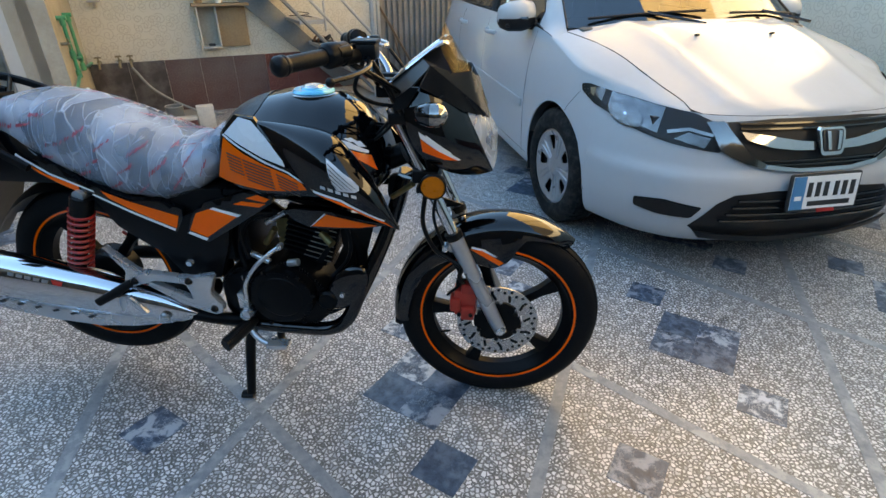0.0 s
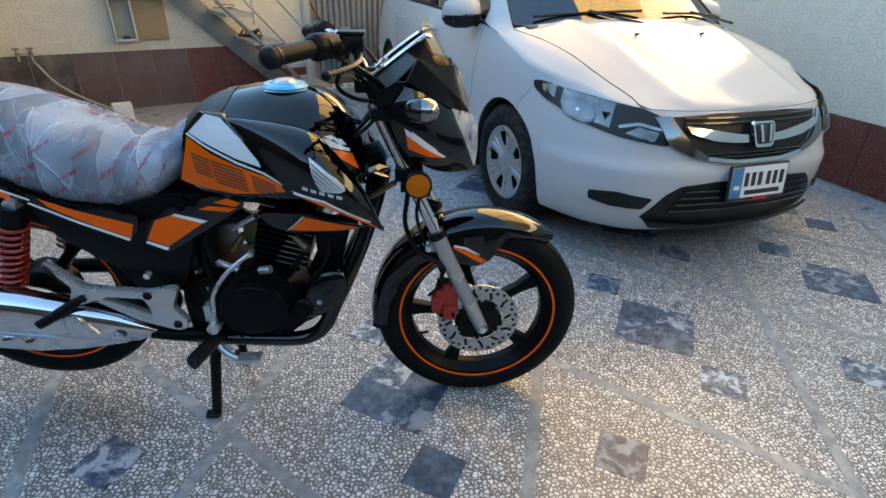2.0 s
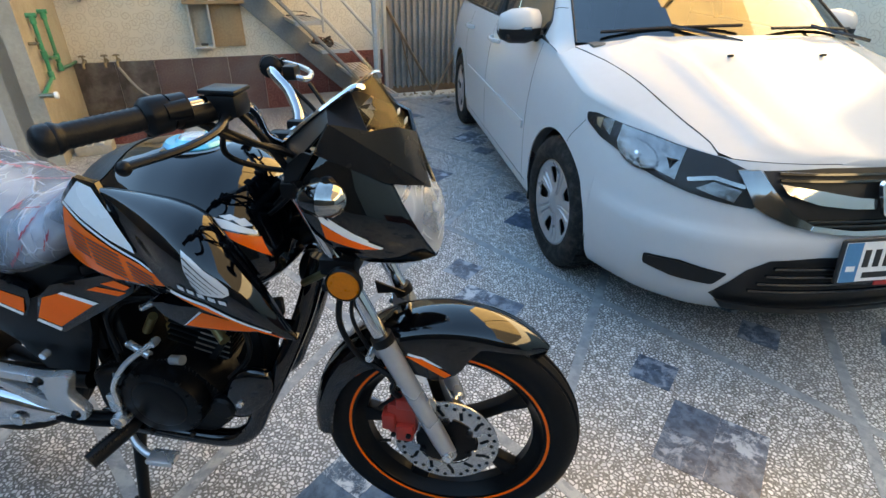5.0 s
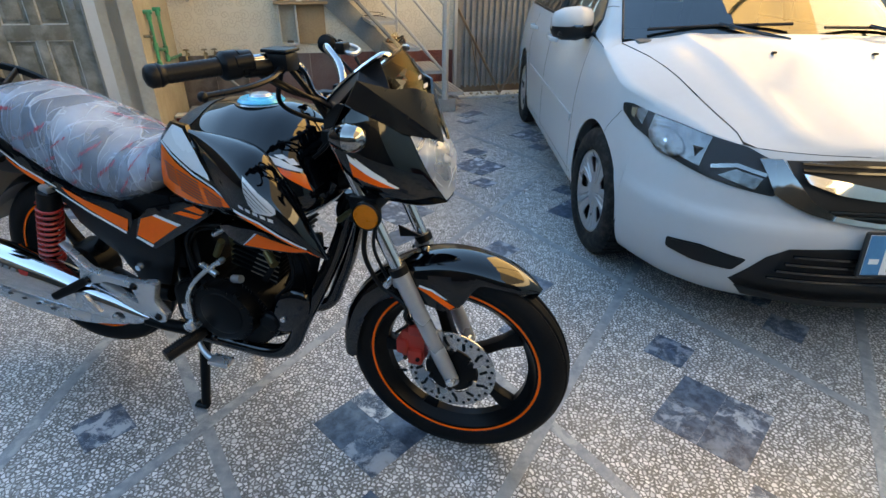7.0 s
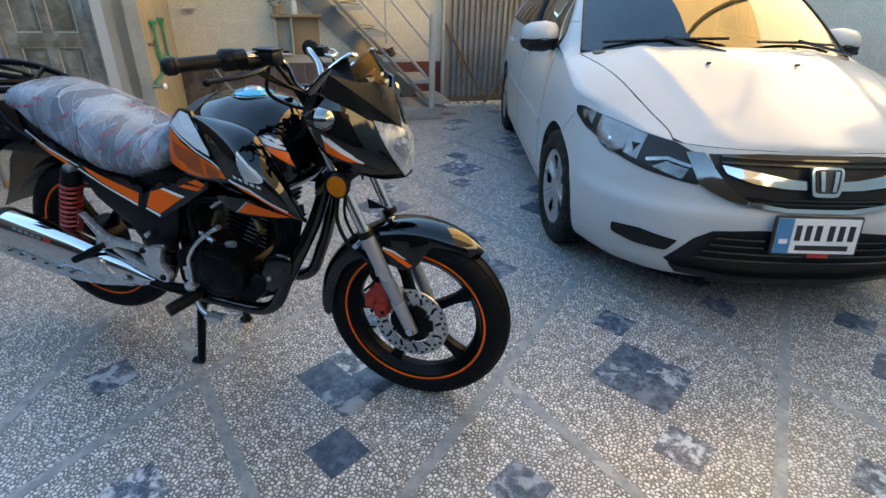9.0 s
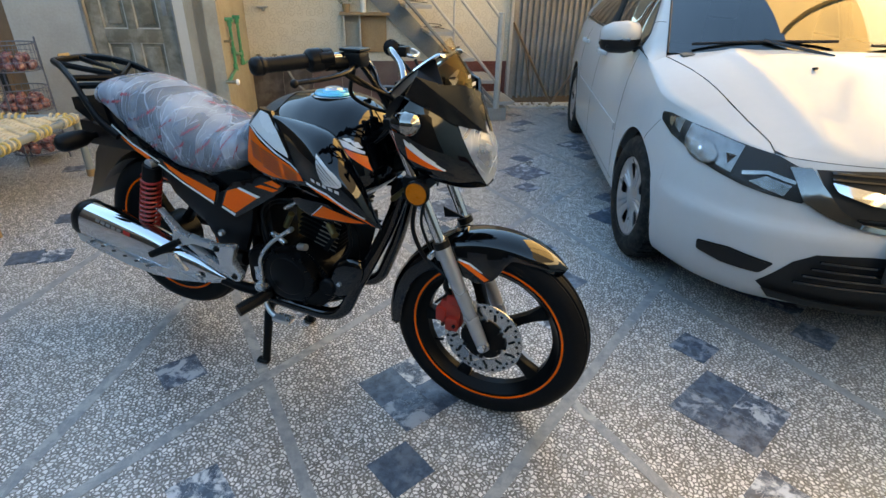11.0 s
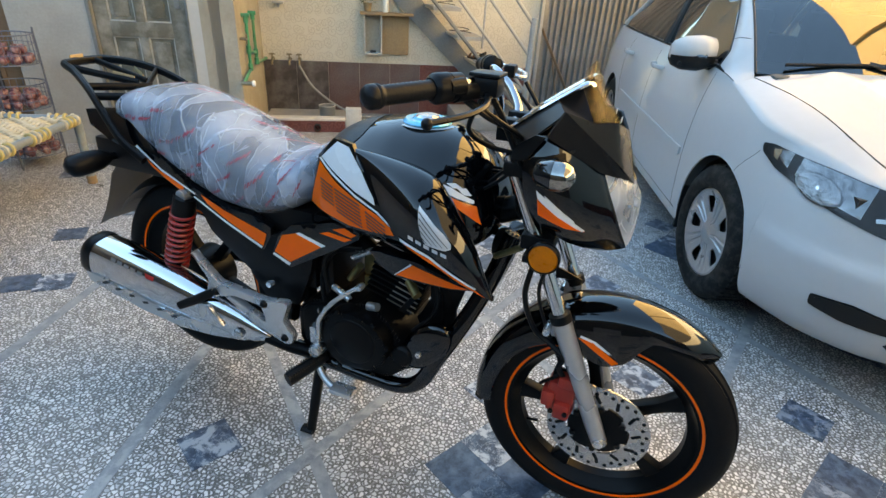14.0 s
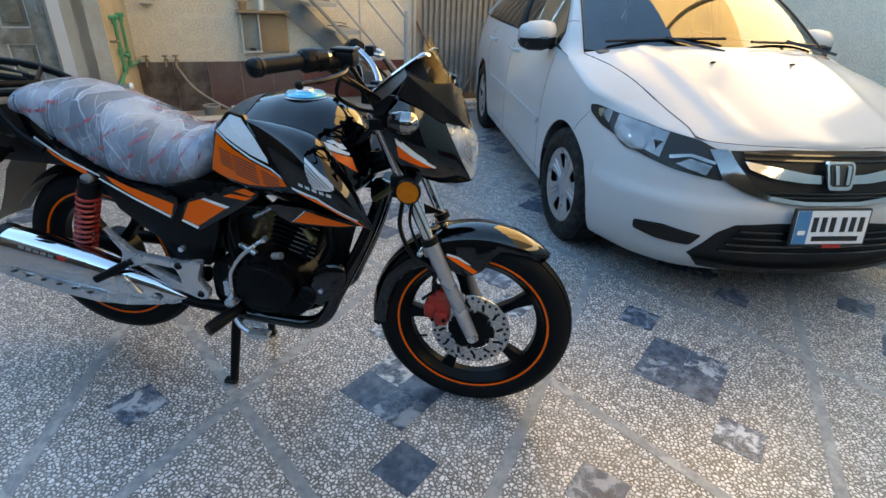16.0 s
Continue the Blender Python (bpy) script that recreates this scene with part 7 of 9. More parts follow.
for s in (-1, 1):
    for poly, mt, up in (([(0.798, 0.892), (0.871, 0.868), (0.914, 0.842), (0.915, 0.836), (0.864, 0.858), (0.802, 0.887)], M_WHITE, 0.0022), ([(0.850, 0.861), (0.920, 0.831), (0.934, 0.792), (0.911, 0.813)], M_ORANGE, 0.0018), ([(0.859, 0.876), (0.875, 0.876), (0.889, 0.867), (0.874, 0.867)], M_WHITE, 0.0022), ([(0.880, 0.867), (0.895, 0.866), (0.908, 0.851), (0.894, 0.854)], M_WHITE, 0.0022)):
        stick("white_sticker" if mt is M_WHITE else "orange_sticker", poly, T_TREE, tank, mt, lift=up, step=0.012, side=s)

low_poly = [(0.690, 0.688), (0.730, 0.697), (0.816, 0.694), (0.900, 0.672), (0.968, 0.658), (0.894, 0.649), (0.758, 0.645), (0.715, 0.662)]
low_y = lambda x, z: 0.165 + 0.012 * math.sin((x - 0.69) * 11)
for c, s in zip(both("engine_shroud", low_poly, low_y, 0.03, M_GLOSS), (-1, 1)):
    part("orange_sticker", skin_panel([(0.763, 0.652), (0.806, 0.688), (0.850, 0.678), (0.935, 0.658), (0.894, 0.653)], low_y, 0, s, 0.0014), M_ORANGE, c)
    # thin silver sliver: a painted reflection along the shroud's edge, not a sticker
    part("white_line", skin_panel([(0.758, 0.650), (0.762, 0.6515), (0.805, 0.6885), (0.800, 0.6895)], low_y, 0, s, 0.0014), M_SILVERST, c)

# -- side covers and tail --
sc_y = lambda x, z: 0.152 + 0.06 * max(0.0, x - 0.56)
sc_poly = [(0.402, 0.609), (0.426, 0.662), (0.465, 0.696), (0.523, 0.712), (0.609, 0.737), (0.660, 0.722), (0.655, 0.703), (0.558, 0.640), (0.456, 0.578)]
for c, s in zip(both("side_cover", sc_poly, sc_y, 0.02, M_GLOSS, label="gloss black side cover with orange stickers"), (-1, 1)):
    part("orange_sticker", skin_panel([(0.411, 0.614), (0.439, 0.666), (0.480, 0.680), (0.553, 0.660), (0.457, 0.595)], sc_y, 0, s, 0.0014), M_ORANGE, c)
    part("white_line", skin_panel([(0.480, 0.680), (0.491, 0.685), (0.566, 0.666), (0.553, 0.659)], sc_y, 0, s, 0.0016), M_WHITE, c)
    part("white_line", skin_panel([(0.404, 0.605), (0.410, 0.611), (0.459, 0.592), (0.452, 0.584)], sc_y, 0, s, 0.0016), M_WHITE, c)
    part("orange_sticker", skin_panel([(0.549, 0.696), (0.574, 0.706), (0.641, 0.702), (0.620, 0.691)], sc_y, 0, s, 0.0014), M_ORANGE, c)
    part("orange_sticker", skin_panel([(0.587, 0.715), (0.621, 0.727), (0.653, 0.716), (0.638, 0.706)], sc_y, 0, s, 0.0014), M_ORANGE, c)
lc_y = lambda x, z: 0.118 + 0.02 * math.sin((x - 0.1) * 5)
both("lower_cover", [(0.120, 0.700), (0.178, 0.605), (0.250, 0.558), (0.304, 0.525), (0.354, 0.452), (0.457, 0.455), (0.500, 0.560), (0.515, 0.632), (0.440, 0.668), (0.375, 0.640), (0.300, 0.655)], lc_y, 0.02, M_MATTE)
bp_("cover_bolt", lathe(bmesh.new(), [(0, -0.006), (0.008, -0.006), (0.009, 0.0), (0.009, 0.01), (0, 0.01)], 12, m=pose(0.388, -0.158, 0.513)), M_ALLOY)
tl_y = lambda x, z: 0.105 + 0.035 * min(1, max(0, (x + 0.15) / 0.4)) - 0.03 * max(0, (z - 0.80) / 0.1)
tail_poly = [(-0.27, 0.868), (-0.085, 0.895), (-0.017, 0.818), (0.121, 0.732), (0.246, 0.694), (0.340, 0.690), (0.392, 0.668), (0.388, 0.640), (0.363, 0.600), (0.134, 0.695), (0.050, 0.722), (-0.040, 0.770), (-0.160, 0.795), (-0.25, 0.83)]
for c, s in zip(both("tail_cowl", tail_poly, tl_y, 0.02, M_GLOSS, label="gloss black tail cowl with orange stripe"), (-1, 1)):
    part("orange_sticker", skin_panel([(0.170, 0.714), (0.250, 0.688), (0.380, 0.650), (0.366, 0.612), (0.300, 0.640), (0.190, 0.692)], tl_y, 0, s, 0.0014), M_ORANGE, c)
    part("white_line", skin_panel([(0.140, 0.700), (0.148, 0.703), (0.364, 0.611), (0.360, 0.604)], tl_y, 0, s, 0.0016), M_WHITE, c)
    part("orange_sticker", skin_panel([(-0.038, 0.784), (0.015, 0.752), (0.108, 0.722), (0.104, 0.704), (0.048, 0.727), (-0.005, 0.754)], tl_y, 0, s, 0.0014), M_ORANGE, c)
    part("white_line", skin_panel([(-0.060, 0.800), (-0.055, 0.806), (0.03, 0.756), (0.150, 0.712), (0.150, 0.707), (0.03, 0.749)], tl_y, 0, s, 0.0016), M_WHITE, c)
bp_("tail_core", boxes((-0.24, 0.38, -0.10, 0.10, 0.715, 0.80), bevel=0.01), M_MATTE)
bp_("frame_core", boxes((0.30, 0.50, -0.11, 0.11, 0.50, 0.72), (0.50, 0.562, -0.11, 0.11, 0.62, 0.72), (0.50, 0.548, -0.10, 0.09, 0.47, 0.62), bevel=0.01), M_MATTE)

# -- seat in its wrapping --
seat_t = curve1([-0.175, -0.15, -0.09, -0.016, 0.05, 0.12, 0.20, 0.28, 0.36, 0.42, 0.47, 0.51, 0.545], [0.872, 0.908, 0.937, 0.950, 0.946, 0.934, 0.908, 0.875, 0.843, 0.834, 0.852, 0.880, 0.876])
seat_b = curve1([-0.175, -0.085, -0.017, 0.121, 0.246, 0.33, 0.41, 0.47, 0.51, 0.545], [0.86, 0.850, 0.800, 0.715, 0.680, 0.675, 0.695, 0.735, 0.775, 0.83])
seat_w = curve1([-0.175, -0.15, -0.08, 0.05, 0.2, 0.32, 0.42, 0.50, 0.545], [0.03, 0.075, 0.108, 0.125, 0.138, 0.143, 0.135, 0.115, 0.09])


def seat_rings(grow, wrinkle):
    out = []
    for k in range(97):
        x = -0.175 + 0.72 * k / 96
        zt, zb, w = seat_t(x) + grow, seat_b(x) - grow * 0.6, seat_w(x) + grow
        ring = []
        for j in range(84):
            a = 2 * math.pi * j / 84
            c, s_ = math.cos(a), math.sin(a)
            zc = zb + (zt - zb) * 0.45
            y = w * math.copysign(abs(c) ** 0.72, c)
            z = zc + ((zt - zc) if s_ > 0 else (zc - zb)) * math.copysign(abs(s_) ** 0.80, s_)
            p = Vector((x, y, z))
            if wrinkle:
                n = noise.noise(Vector((x * 14, y * 9, z * 14)))
                low = max(0.0, min(1.0, (zt - z) / 0.16))  # the film hangs in longer folds down the flanks
                fold = 0.0
                for f, g, o, w_ in ((9.0, 22.0, 0.0, 1.0), (-16.0, 17.0, 4.0, 0.8), (26.0, 9.0, 9.0, 0.5)):
                    r = abs(noise.noise(Vector((x * g + z * f + o, y * 6 + o, z * 4 - x * 3))))
                    fold += w_ * max(0.0, 1 - r / 0.14) ** 1.5
                p += Vector((0, c * 0.8, s_ * 0.8)) * wrinkle * (0.6 * n + fold * (0.5 + 0.6 * low))
            ring.append(p)
        out.append(ring)
    return out


seat = bp_("seat", loft(bmesh.new(), seat_rings(-0.004, 0.0)), M_SEAT, label="dark seat still in clear plastic wrapping", smooth=80)
wrap = part("plastic_wrap", loft(bmesh.new(), seat_rings(0.004, 0.0034)), M_FILM, seat, "crinkled clear plastic wrap with red print", smooth=80)
W_TREE = tree_of(wrap)
rnd = random.Random(4)
for row in range(7):
    for k in range(8):
        # a slanting word of short bars, repeated across the film
        x = -0.15 + 0.088 * k + 0.040 * (row % 2) + rnd.uniform(-0.010, 0.010)
        y = -0.125 + 0.042 * row + rnd.uniform(-0.006, 0.006)
        size, slant = rnd.uniform(0.8, 1.15), rnd.uniform(0.55, 0.9)
        for j in range(7):
            xx = x + 0.0072 * j * size
            if xx < -0.10 or xx > 0.48 or rnd.random() < 0.12:
                continue
            h, w_ = rnd.uniform(0.009, 0.014) * size, rnd.choice((0.0024, 0.0024, 0.0048))
            lean, yy = 0.005, y + slant * 0.0072 * j * size
            pts = [(xx, yy), (xx + w_, yy), (xx + w_ + lean, yy + h), (xx + lean, yy + h)]
            if row < 3:
                pts2 = [(a, seat_b(a) + 0.035 + row * 0.05 + (b - y)) for a, b in pts]
                pb = overlay(pts2, W_TREE, lambda a, b: (a, -1, b), (0, 1, 0), 0.0028, 0.05, 0.9)
            else:
                pb = overlay(pts, W_TREE, lambda a, b: (a, b, 2), (0, 0, -1), 0.0028, 0.05, 1.1)
            part("print_bar", pb, M_PRINT, wrap)

# -- rear rack, lamps, flap --
railr = [(-0.02, -0.128, 0.770), (-0.09, -0.128, 0.815), (-0.15, -0.118, 0.878), (-0.21, -0.100, 0.928), (-0.30, -0.066, 0.962), (-0.382, -0.036, 0.972)]
raill = [(0.02, 0.150, 0.800), (-0.06, 0.160, 0.872), (-0.14, 0.165, 0.915), (-0.24, 0.160, 0.948), (-0.34, 0.140, 0.966), (-0.420, 0.112, 0.970)]
frame_bars = bmesh.new()
for way in (smooth_path(railr, 5), smooth_path(raill, 5), [Vector(railr[-1]), Vector((-0.41, 0.03, 0.972)), Vector(raill[-1])]):
    tube(frame_bars, way, 0.0125, 8, flat=0.75, up=(0, 0, 1))
rack = bp_("rear_rack", frame_bars, M_MATTE, label="black steel luggage rack with tan pads")
for a, b in (((-0.355, -0.045, 0.968), (-0.18, 0.03, 0.935)), ((-0.40, 0.075, 0.970), (-0.18, 0.06, 0.935)), ((-0.23, -0.095, 0.935), (-0.15, 0.05, 0.925)), ((-0.25, 0.158, 0.950), (-0.16, 0.04, 0.925)), ((-0.19, -0.105, 0.915), (-0.06, -0.04, 0.92)), ((-0.15, 0.165, 0.915), (-0.06, 0.08, 0.92))):
    b2 = bmesh.new()
    tube(b2, [Vector(a), Vector(b)], 0.0105, 8, flat=0.5, up=(0, 0, 1))
    part("rack_bar", b2, M_MATTE, rack)
for a, b in (((-0.404, 0.0, 0.983), (-0.411, 0.045, 0.983)), ((-0.25, 0.01, 0.955), (-0.19, 0.028, 0.944)), ((-0.27, 0.10, 0.957), (-0.20, 0.066, 0.945))):
    p0, p1 = Vector(a), Vector(b)
    bm = bmesh.new()
    tube(bm, [p0, p1], 0.009, 8, flat=0.3, up=(0, 0, 1))
    part("rack_pad", bm, M_TAN, rack, "tan rack pad")
for s in (-1, 1):
    b2 = bmesh.new()
    tube(b2, smooth_path([(-0.165, s * 0.10 + 0.02, 0.752), (-0.175, s * 0.145 + 0.02, 0.752), (-0.19, s * 0.20 + 0.01, 0.746), (-0.198, s * 0.235 + 0.01, 0.742)], 4), [0.010, 0.010, 0.011, 0.012, 0.022, 0.028, 0.030, 0.031, 0.031, 0.030, 0.028, 0.024, 0.012], 12)
    sg = bp_("rear_signal", b2, M_MATTE, label="black rear turn lamp")
    part("signal_lens", lathe(bmesh.new(), [(0, -0.012), (0.018, -0.008), (0.022, 0.0), (0, 0.0)], 16, m=pose(-0.215, s * 0.205 + 0.01, 0.748, 0, 0, -90)), M_MIRRORISH, sg)
tail = boxes((-0.30, -0.235, -0.03, 0.09, 0.775, 0.835), bevel=0.012)
bp_("tail_lamp", tail, M_RED, label="red tail lamp")
rows = []
for x, z, w in ((-0.16, 0.735, 0.075), (-0.24, 0.720, 0.078), (-0.295, 0.66, 0.078), (-0.33, 0.59, 0.076), (-0.375, 0.52, 0.072), (-0.43, 0.455, 0.066)):
    rows.append([Vector((x + 0.010 * abs(k / 4) ** 2, 0.035 + w * k / 4, z)) for k in range(-4, 5)] + [Vector((x + 0.010 * abs(k / 4) ** 2 + 0.006, 0.035 + w * k / 4, z + 0.003)) for k in range(4, -5, -1)])
bp_("rear_flap", loft(bmesh.new(), rows), M_FLAP, label="dark rubber rear mud flap")
rows = []
for k in range(21):
    a = radians(28 + 118 * k / 20)
    rows.append([Vector((RW[0] + 0.33 * math.cos(a), w, RW[2] + 0.33 * math.sin(a) - 0.03 * abs(w / 0.07) ** 2)) for w in (-0.07, -0.035, 0, 0.035, 0.07)])
bp_("rear_mudguard", loft(bmesh.new(), rows, closed=False), M_MATTE)

# -- rear suspension --
for s in (-1, 1):
    y = 0.128 * s
    top, bot = Vector((0.100, y * 0.95, 0.690)), Vector((0.010, y, 0.430))
    sh = bp_("shock_absorber", tubes(([top, top.lerp(bot, 0.2)], [0.030, 0.030]), ([top.lerp(bot, 0.2), bot], 0.013), seg=16), M_MATTE, label="rear shock absorber with red spring")
    ax_ = (bot - top)
    pts = []
    n = 11
    for k in range(n * 14 + 1):
        t = k / (n * 14)
        a = 2 * math.pi * n * t
        e = ax_.normalized()
        u = e.orthogonal().normalized()
        v = e.cross(u)
        pts.append(top + ax_ * (0.16 + 0.74 * t) + (u * math.cos(a) + v * math.sin(a)) * 0.030)
    part("spring", tubes((pts, 0.0050), seg=8), M_SPRING, sh, "red coil spring")
    part("shock_body", tubes(([top.lerp(bot, 0.12), top.lerp(bot, 0.9)], 0.017), seg=14), M_MATTE, sh)
    part("shock_eye", lathe(bmesh.new(), [(0, -0.016), (0.016, -0.016), (0.018, 0.0), (0.018, 0.016), (0, 0.016)], 16, m=pose(top.x, top.y, top.z + 0.005)), M_ALLOY, sh)
    part("shock_foot", tubes(([bot, bot + Vector((-0.012, 0, -0.04))], 0.014), seg=10), M_MATTE, sh)
    sw = bmesh.new()
    tube(sw, [(0.42, 0.10 * s, 0.40), (0.2, 0.105 * s, 0.395), (-0.01, 0.105 * s, 0.388), (-0.05, 0.105 * s, 0.386)], [0.026, 0.025, 0.022, 0.018], 10)
    bp_("swingarm", sw, M_MATTE)
b2 = lathe(bmesh.new(), [(0, -0.055), (0.06, -0.055), (0.075, -0.045), (0.078, 0.03), (0, 0.03)], 36, m=pose(*RW))
bp_("rear_brake_drum", b2, M_ENGINE)
bp_("rear_axle", tubes(([(RW[0], -0.13, RW[2]), (RW[0], 0.13, RW[2])], 0.009)), M_ALLOY)

# -- engine --
b2 = bmesh.new()
def block(poly, y0, y1, bev):
    b = bmesh.new()
    plate(b, poly, y0, y1, "xz", bevel=bev)
    return b


eng = bp_("crankcase", block(rounded([(0.445, 0.330), (0.445, 0.44), (0.50, 0.485), (0.60, 0.49), (0.65, 0.515), (0.705, 0.49), (0.745, 0.445), (0.785, 0.39), (0.775, 0.345), (0.72, 0.295), (0.52, 0.278)], 0.02), -0.125, 0.075, 0.012), M_ENGINE, label="black-painted single-cylinder engine")
cc = rounded([(0.545, 0.375), (0.545, 0.450), (0.580, 0.492), (0.640, 0.502), (0.700, 0.482), (0.738, 0.435), (0.730, 0.375), (0.690, 0.335), (0.600, 0.325)], 0.03)
part("clutch_cover", block(cc, -0.168, -0.11, 0.012), M_ENGINE, eng)
part("clutch_disc", lathe(bmesh.new(), [(0, -0.004), (0.060, -0.004), (0.064, -0.002), (0.066, 0.0), (0, 0.0)], 40, m=pose(0.640, -0.167, 0.418)), M_ENGINE, eng)
part("gear_cover", block(rounded([(0.47, 0.35), (0.47, 0.46), (0.55, 0.49), (0.56, 0.34)], 0.02), -0.140, -0.10, 0.008), M_ENGINE, eng)
part("filter_cover", lathe(bmesh.new(), [(0, -0.010), (0.024, -0.010), (0.030, -0.004), (0.030, 0.01), (0, 0.01)], 28, m=pose(0.765, -0.135, 0.395)), M_ENGINE, eng)
for x, z in ((0.553, 0.455), (0.60, 0.498), (0.70, 0.488), (0.738, 0.43), (0.70, 0.338), (0.60, 0.328), (0.55, 0.38)):
    part("cover_bolt", lathe(bmesh.new(), [(0, -0.006), (0.006, -0.006), (0.0065, 0.0), (0, 0.0)], 8), M_ENGINE, eng, at=pose(x, -0.167, z))
CYL = pose(0.70, 0, 0.50, 0, 16, 0)
part("barrel", boxes((-0.055, 0.055, -0.062, 0.062, -0.02, 0.11)), M_ENGINE, eng, at=CYL)
for k in range(7):
    part("cooling_fin", boxes((-0.074, 0.074, -0.085, 0.085, 0.012 + 0.0165 * k, 0.0175 + 0.0165 * k), bevel=0.002), M_ENGINE, eng, at=CYL)
    part("fin_edge", boxes((-0.010 + 0.004 * k, 0.070, -0.0868, -0.0845, 0.0132 + 0.0165 * k, 0.0163 + 0.0165 * k)), M_FINEDGE, eng, "machined bright fin edge", at=CYL)
part("cylinder_head", boxes((-0.068, 0.068, -0.080, 0.080, 0.128, 0.185), bevel=0.012), M_ENGINE, eng, at=CYL)
for k in range(3):
    part("cooling_fin", boxes((-0.078, 0.078, -0.090, 0.090, 0.133 + 0.018 * k, 0.138 + 0.018 * k), bevel=0.002), M_ENGINE, eng, at=CYL)
    part("fin_edge", boxes((-0.074, -0.006, -0.0918, -0.0895, 0.1342 + 0.018 * k, 0.1368 + 0.018 * k)), M_FINEDGE, eng, at=CYL)
part("head_plug", tubes(([(0.755, -0.085, 0.585), (0.790, -0.11, 0.565)], 0.012)), M_GOLD, eng)
part("bracket", skin_panel([(0.735, 0.505), (0.790, 0.580), (0.800, 0.575), (0.752, 0.500)], lambda x, z: 0.105, 0.006), M_ENGINE, eng)
mount = skin_panel(rounded([(0.800, 0.620), (0.800, 0.535), (0.818, 0.505), (0.800, 0.47), (0.765, 0.47), (0.790, 0.40), (0.850, 0.43), (0.853, 0.575), (0.900, 0.600), (0.900, 0.645)], 0.008), lambda x, z: 0.055, 0.012)
part("front_mount", mount, M_MATTE, eng)
carb = boxes((0.607, 0.650, -0.050, 0.030, 0.548, 0.615), bevel=0.010)
cb = bp_("carburettor", carb, M_GOLD, label="zinc carburettor")
part("carb_bowl", boxes((0.612, 0.645, -0.058, -0.02, 0.515, 0.552), bevel=0.008), M_GOLD, cb)
part("intake_boot", tubes(([(0.645, -0.01, 0.585), (0.69, 0, 0.59)], 0.024)), M_MATTE, cb)
part("air_boot", tubes((smooth_path([(0.610, -0.01, 0.600), (0.575, -0.01, 0.625), (0.52, 0, 0.645)], 4), 0.026)), M_MATTE, cb)
for a, b, r, mt in (((0.585, -0.08, 0.545), (0.625, -0.095, 0.600), 0.010, M_GOLD), ((0.60, -0.09, 0.615), (0.66, -0.09, 0.650), 0.008, M_ALLOY), ((0.545, -0.10, 0.52), (0.60, -0.11, 0.50), 0.009, M_ALLOY), ((0.66, -0.12, 0.505), (0.69, -0.125, 0.512), 0.011, M_ALLOY), ((0.515, -0.12, 0.46), (0.53, -0.135, 0.46), 0.012, M_ALLOY), ((0.74, -0.10, 0.62), (0.80, -0.10, 0.63), 0.007, M_ALLOY)):
    bp_("engine_fitting", tubes(([a, b], r), seg=10), mt)
for pts in ([(0.60, -0.075, 0.63), (0.55, -0.10, 0.62), (0.52, -0.11, 0.55), (0.53, -0.12, 0.48)], [(0.62, -0.08, 0.64), (0.57, -0.11, 0.645), (0.535, -0.12, 0.60), (0.55, -0.13, 0.52)], [(0.80, -0.09, 0.66), (0.84, -0.11, 0.60), (0.83, -0.10, 0.52), (0.78, -0.11, 0.46)], [(0.70, -0.10, 0.66), (0.74, -0.11, 0.63), (0.78, -0.10, 0.60)]):
    bp_("engine_hose", tubes((smooth_path(pts, 6), 0.006), seg=8), M_MATTE)
kick = smooth_path([(0.533, -0.165, 0.365), (0.542, -0.172, 0.42), (0.550, -0.175, 0.465), (0.582, -0.165, 0.515), (0.625, -0.150, 0.552), (0.652, -0.142, 0.570)], 5)
ks = bp_("kick_starter", tubes((kick, 0.0062), seg=12), M_ALLOY, label="bright kick-start lever")
part("kick_boss", lathe(bmesh.new(), [(0, -0.022), (0.015, -0.022), (0.018, -0.01), (0.018, 0.03), (0, 0.03)], 18, m=pose(0.533, -0.165, 0.360)), M_ALLOY, ks)
part("kick_knob", lathe(bmesh.new(), [(0, -0.012), (0.007, -0.011), (0.009, 0.0), (0.007, 0.011), (0, 0.012)], 14, m=pose(0.652, -0.142, 0.570)), M_ALLOY, ks)
part("kick_clip", boxes((0.512, 0.532, -0.17, -0.135, 0.375, 0.425), bevel=0.004), M_ALLOY, ks)

# -- exhaust --
head = smooth_path([(0.775, -0.03, 0.60), (0.838, -0.04, 0.565), (0.852, -0.05, 0.46), (0.805, -0.06, 0.355), (0.70, -0.075, 0.305), (0.55, -0.10, 0.288), (0.44, -0.14, 0.312), (0.36, -0.158, 0.336)], 6)
hp = bp_("exhaust_pipe", tubes((head, 0.019), seg=14), M_ENGINE, label="black exhaust header pipe")
hg = bmesh.new()
bmesh.ops.create_uvsphere(hg, u_segments=28, v_segments=16, radius=1.0)
for v in hg.verts:
    v.co = Vector((v.co.x * 0.088, math.copysign(abs(v.co.y) ** 0.7, v.co.y) * 0.022, v.co.z * 0.050))
part("heat_guard", hg, M_GLOSS, hp, at=pose(0.822, -0.118, 0.432, 0, -52, 0), smooth=60)
part("guard_bolt", lathe(bmesh.new(), [(0, -0.008), (0.007, -0.007), (0.008, 0.0), (0, 0.0)], 10, m=pose(0.812, -0.139, 0.418)), M_ALLOY, hp)
mf = []
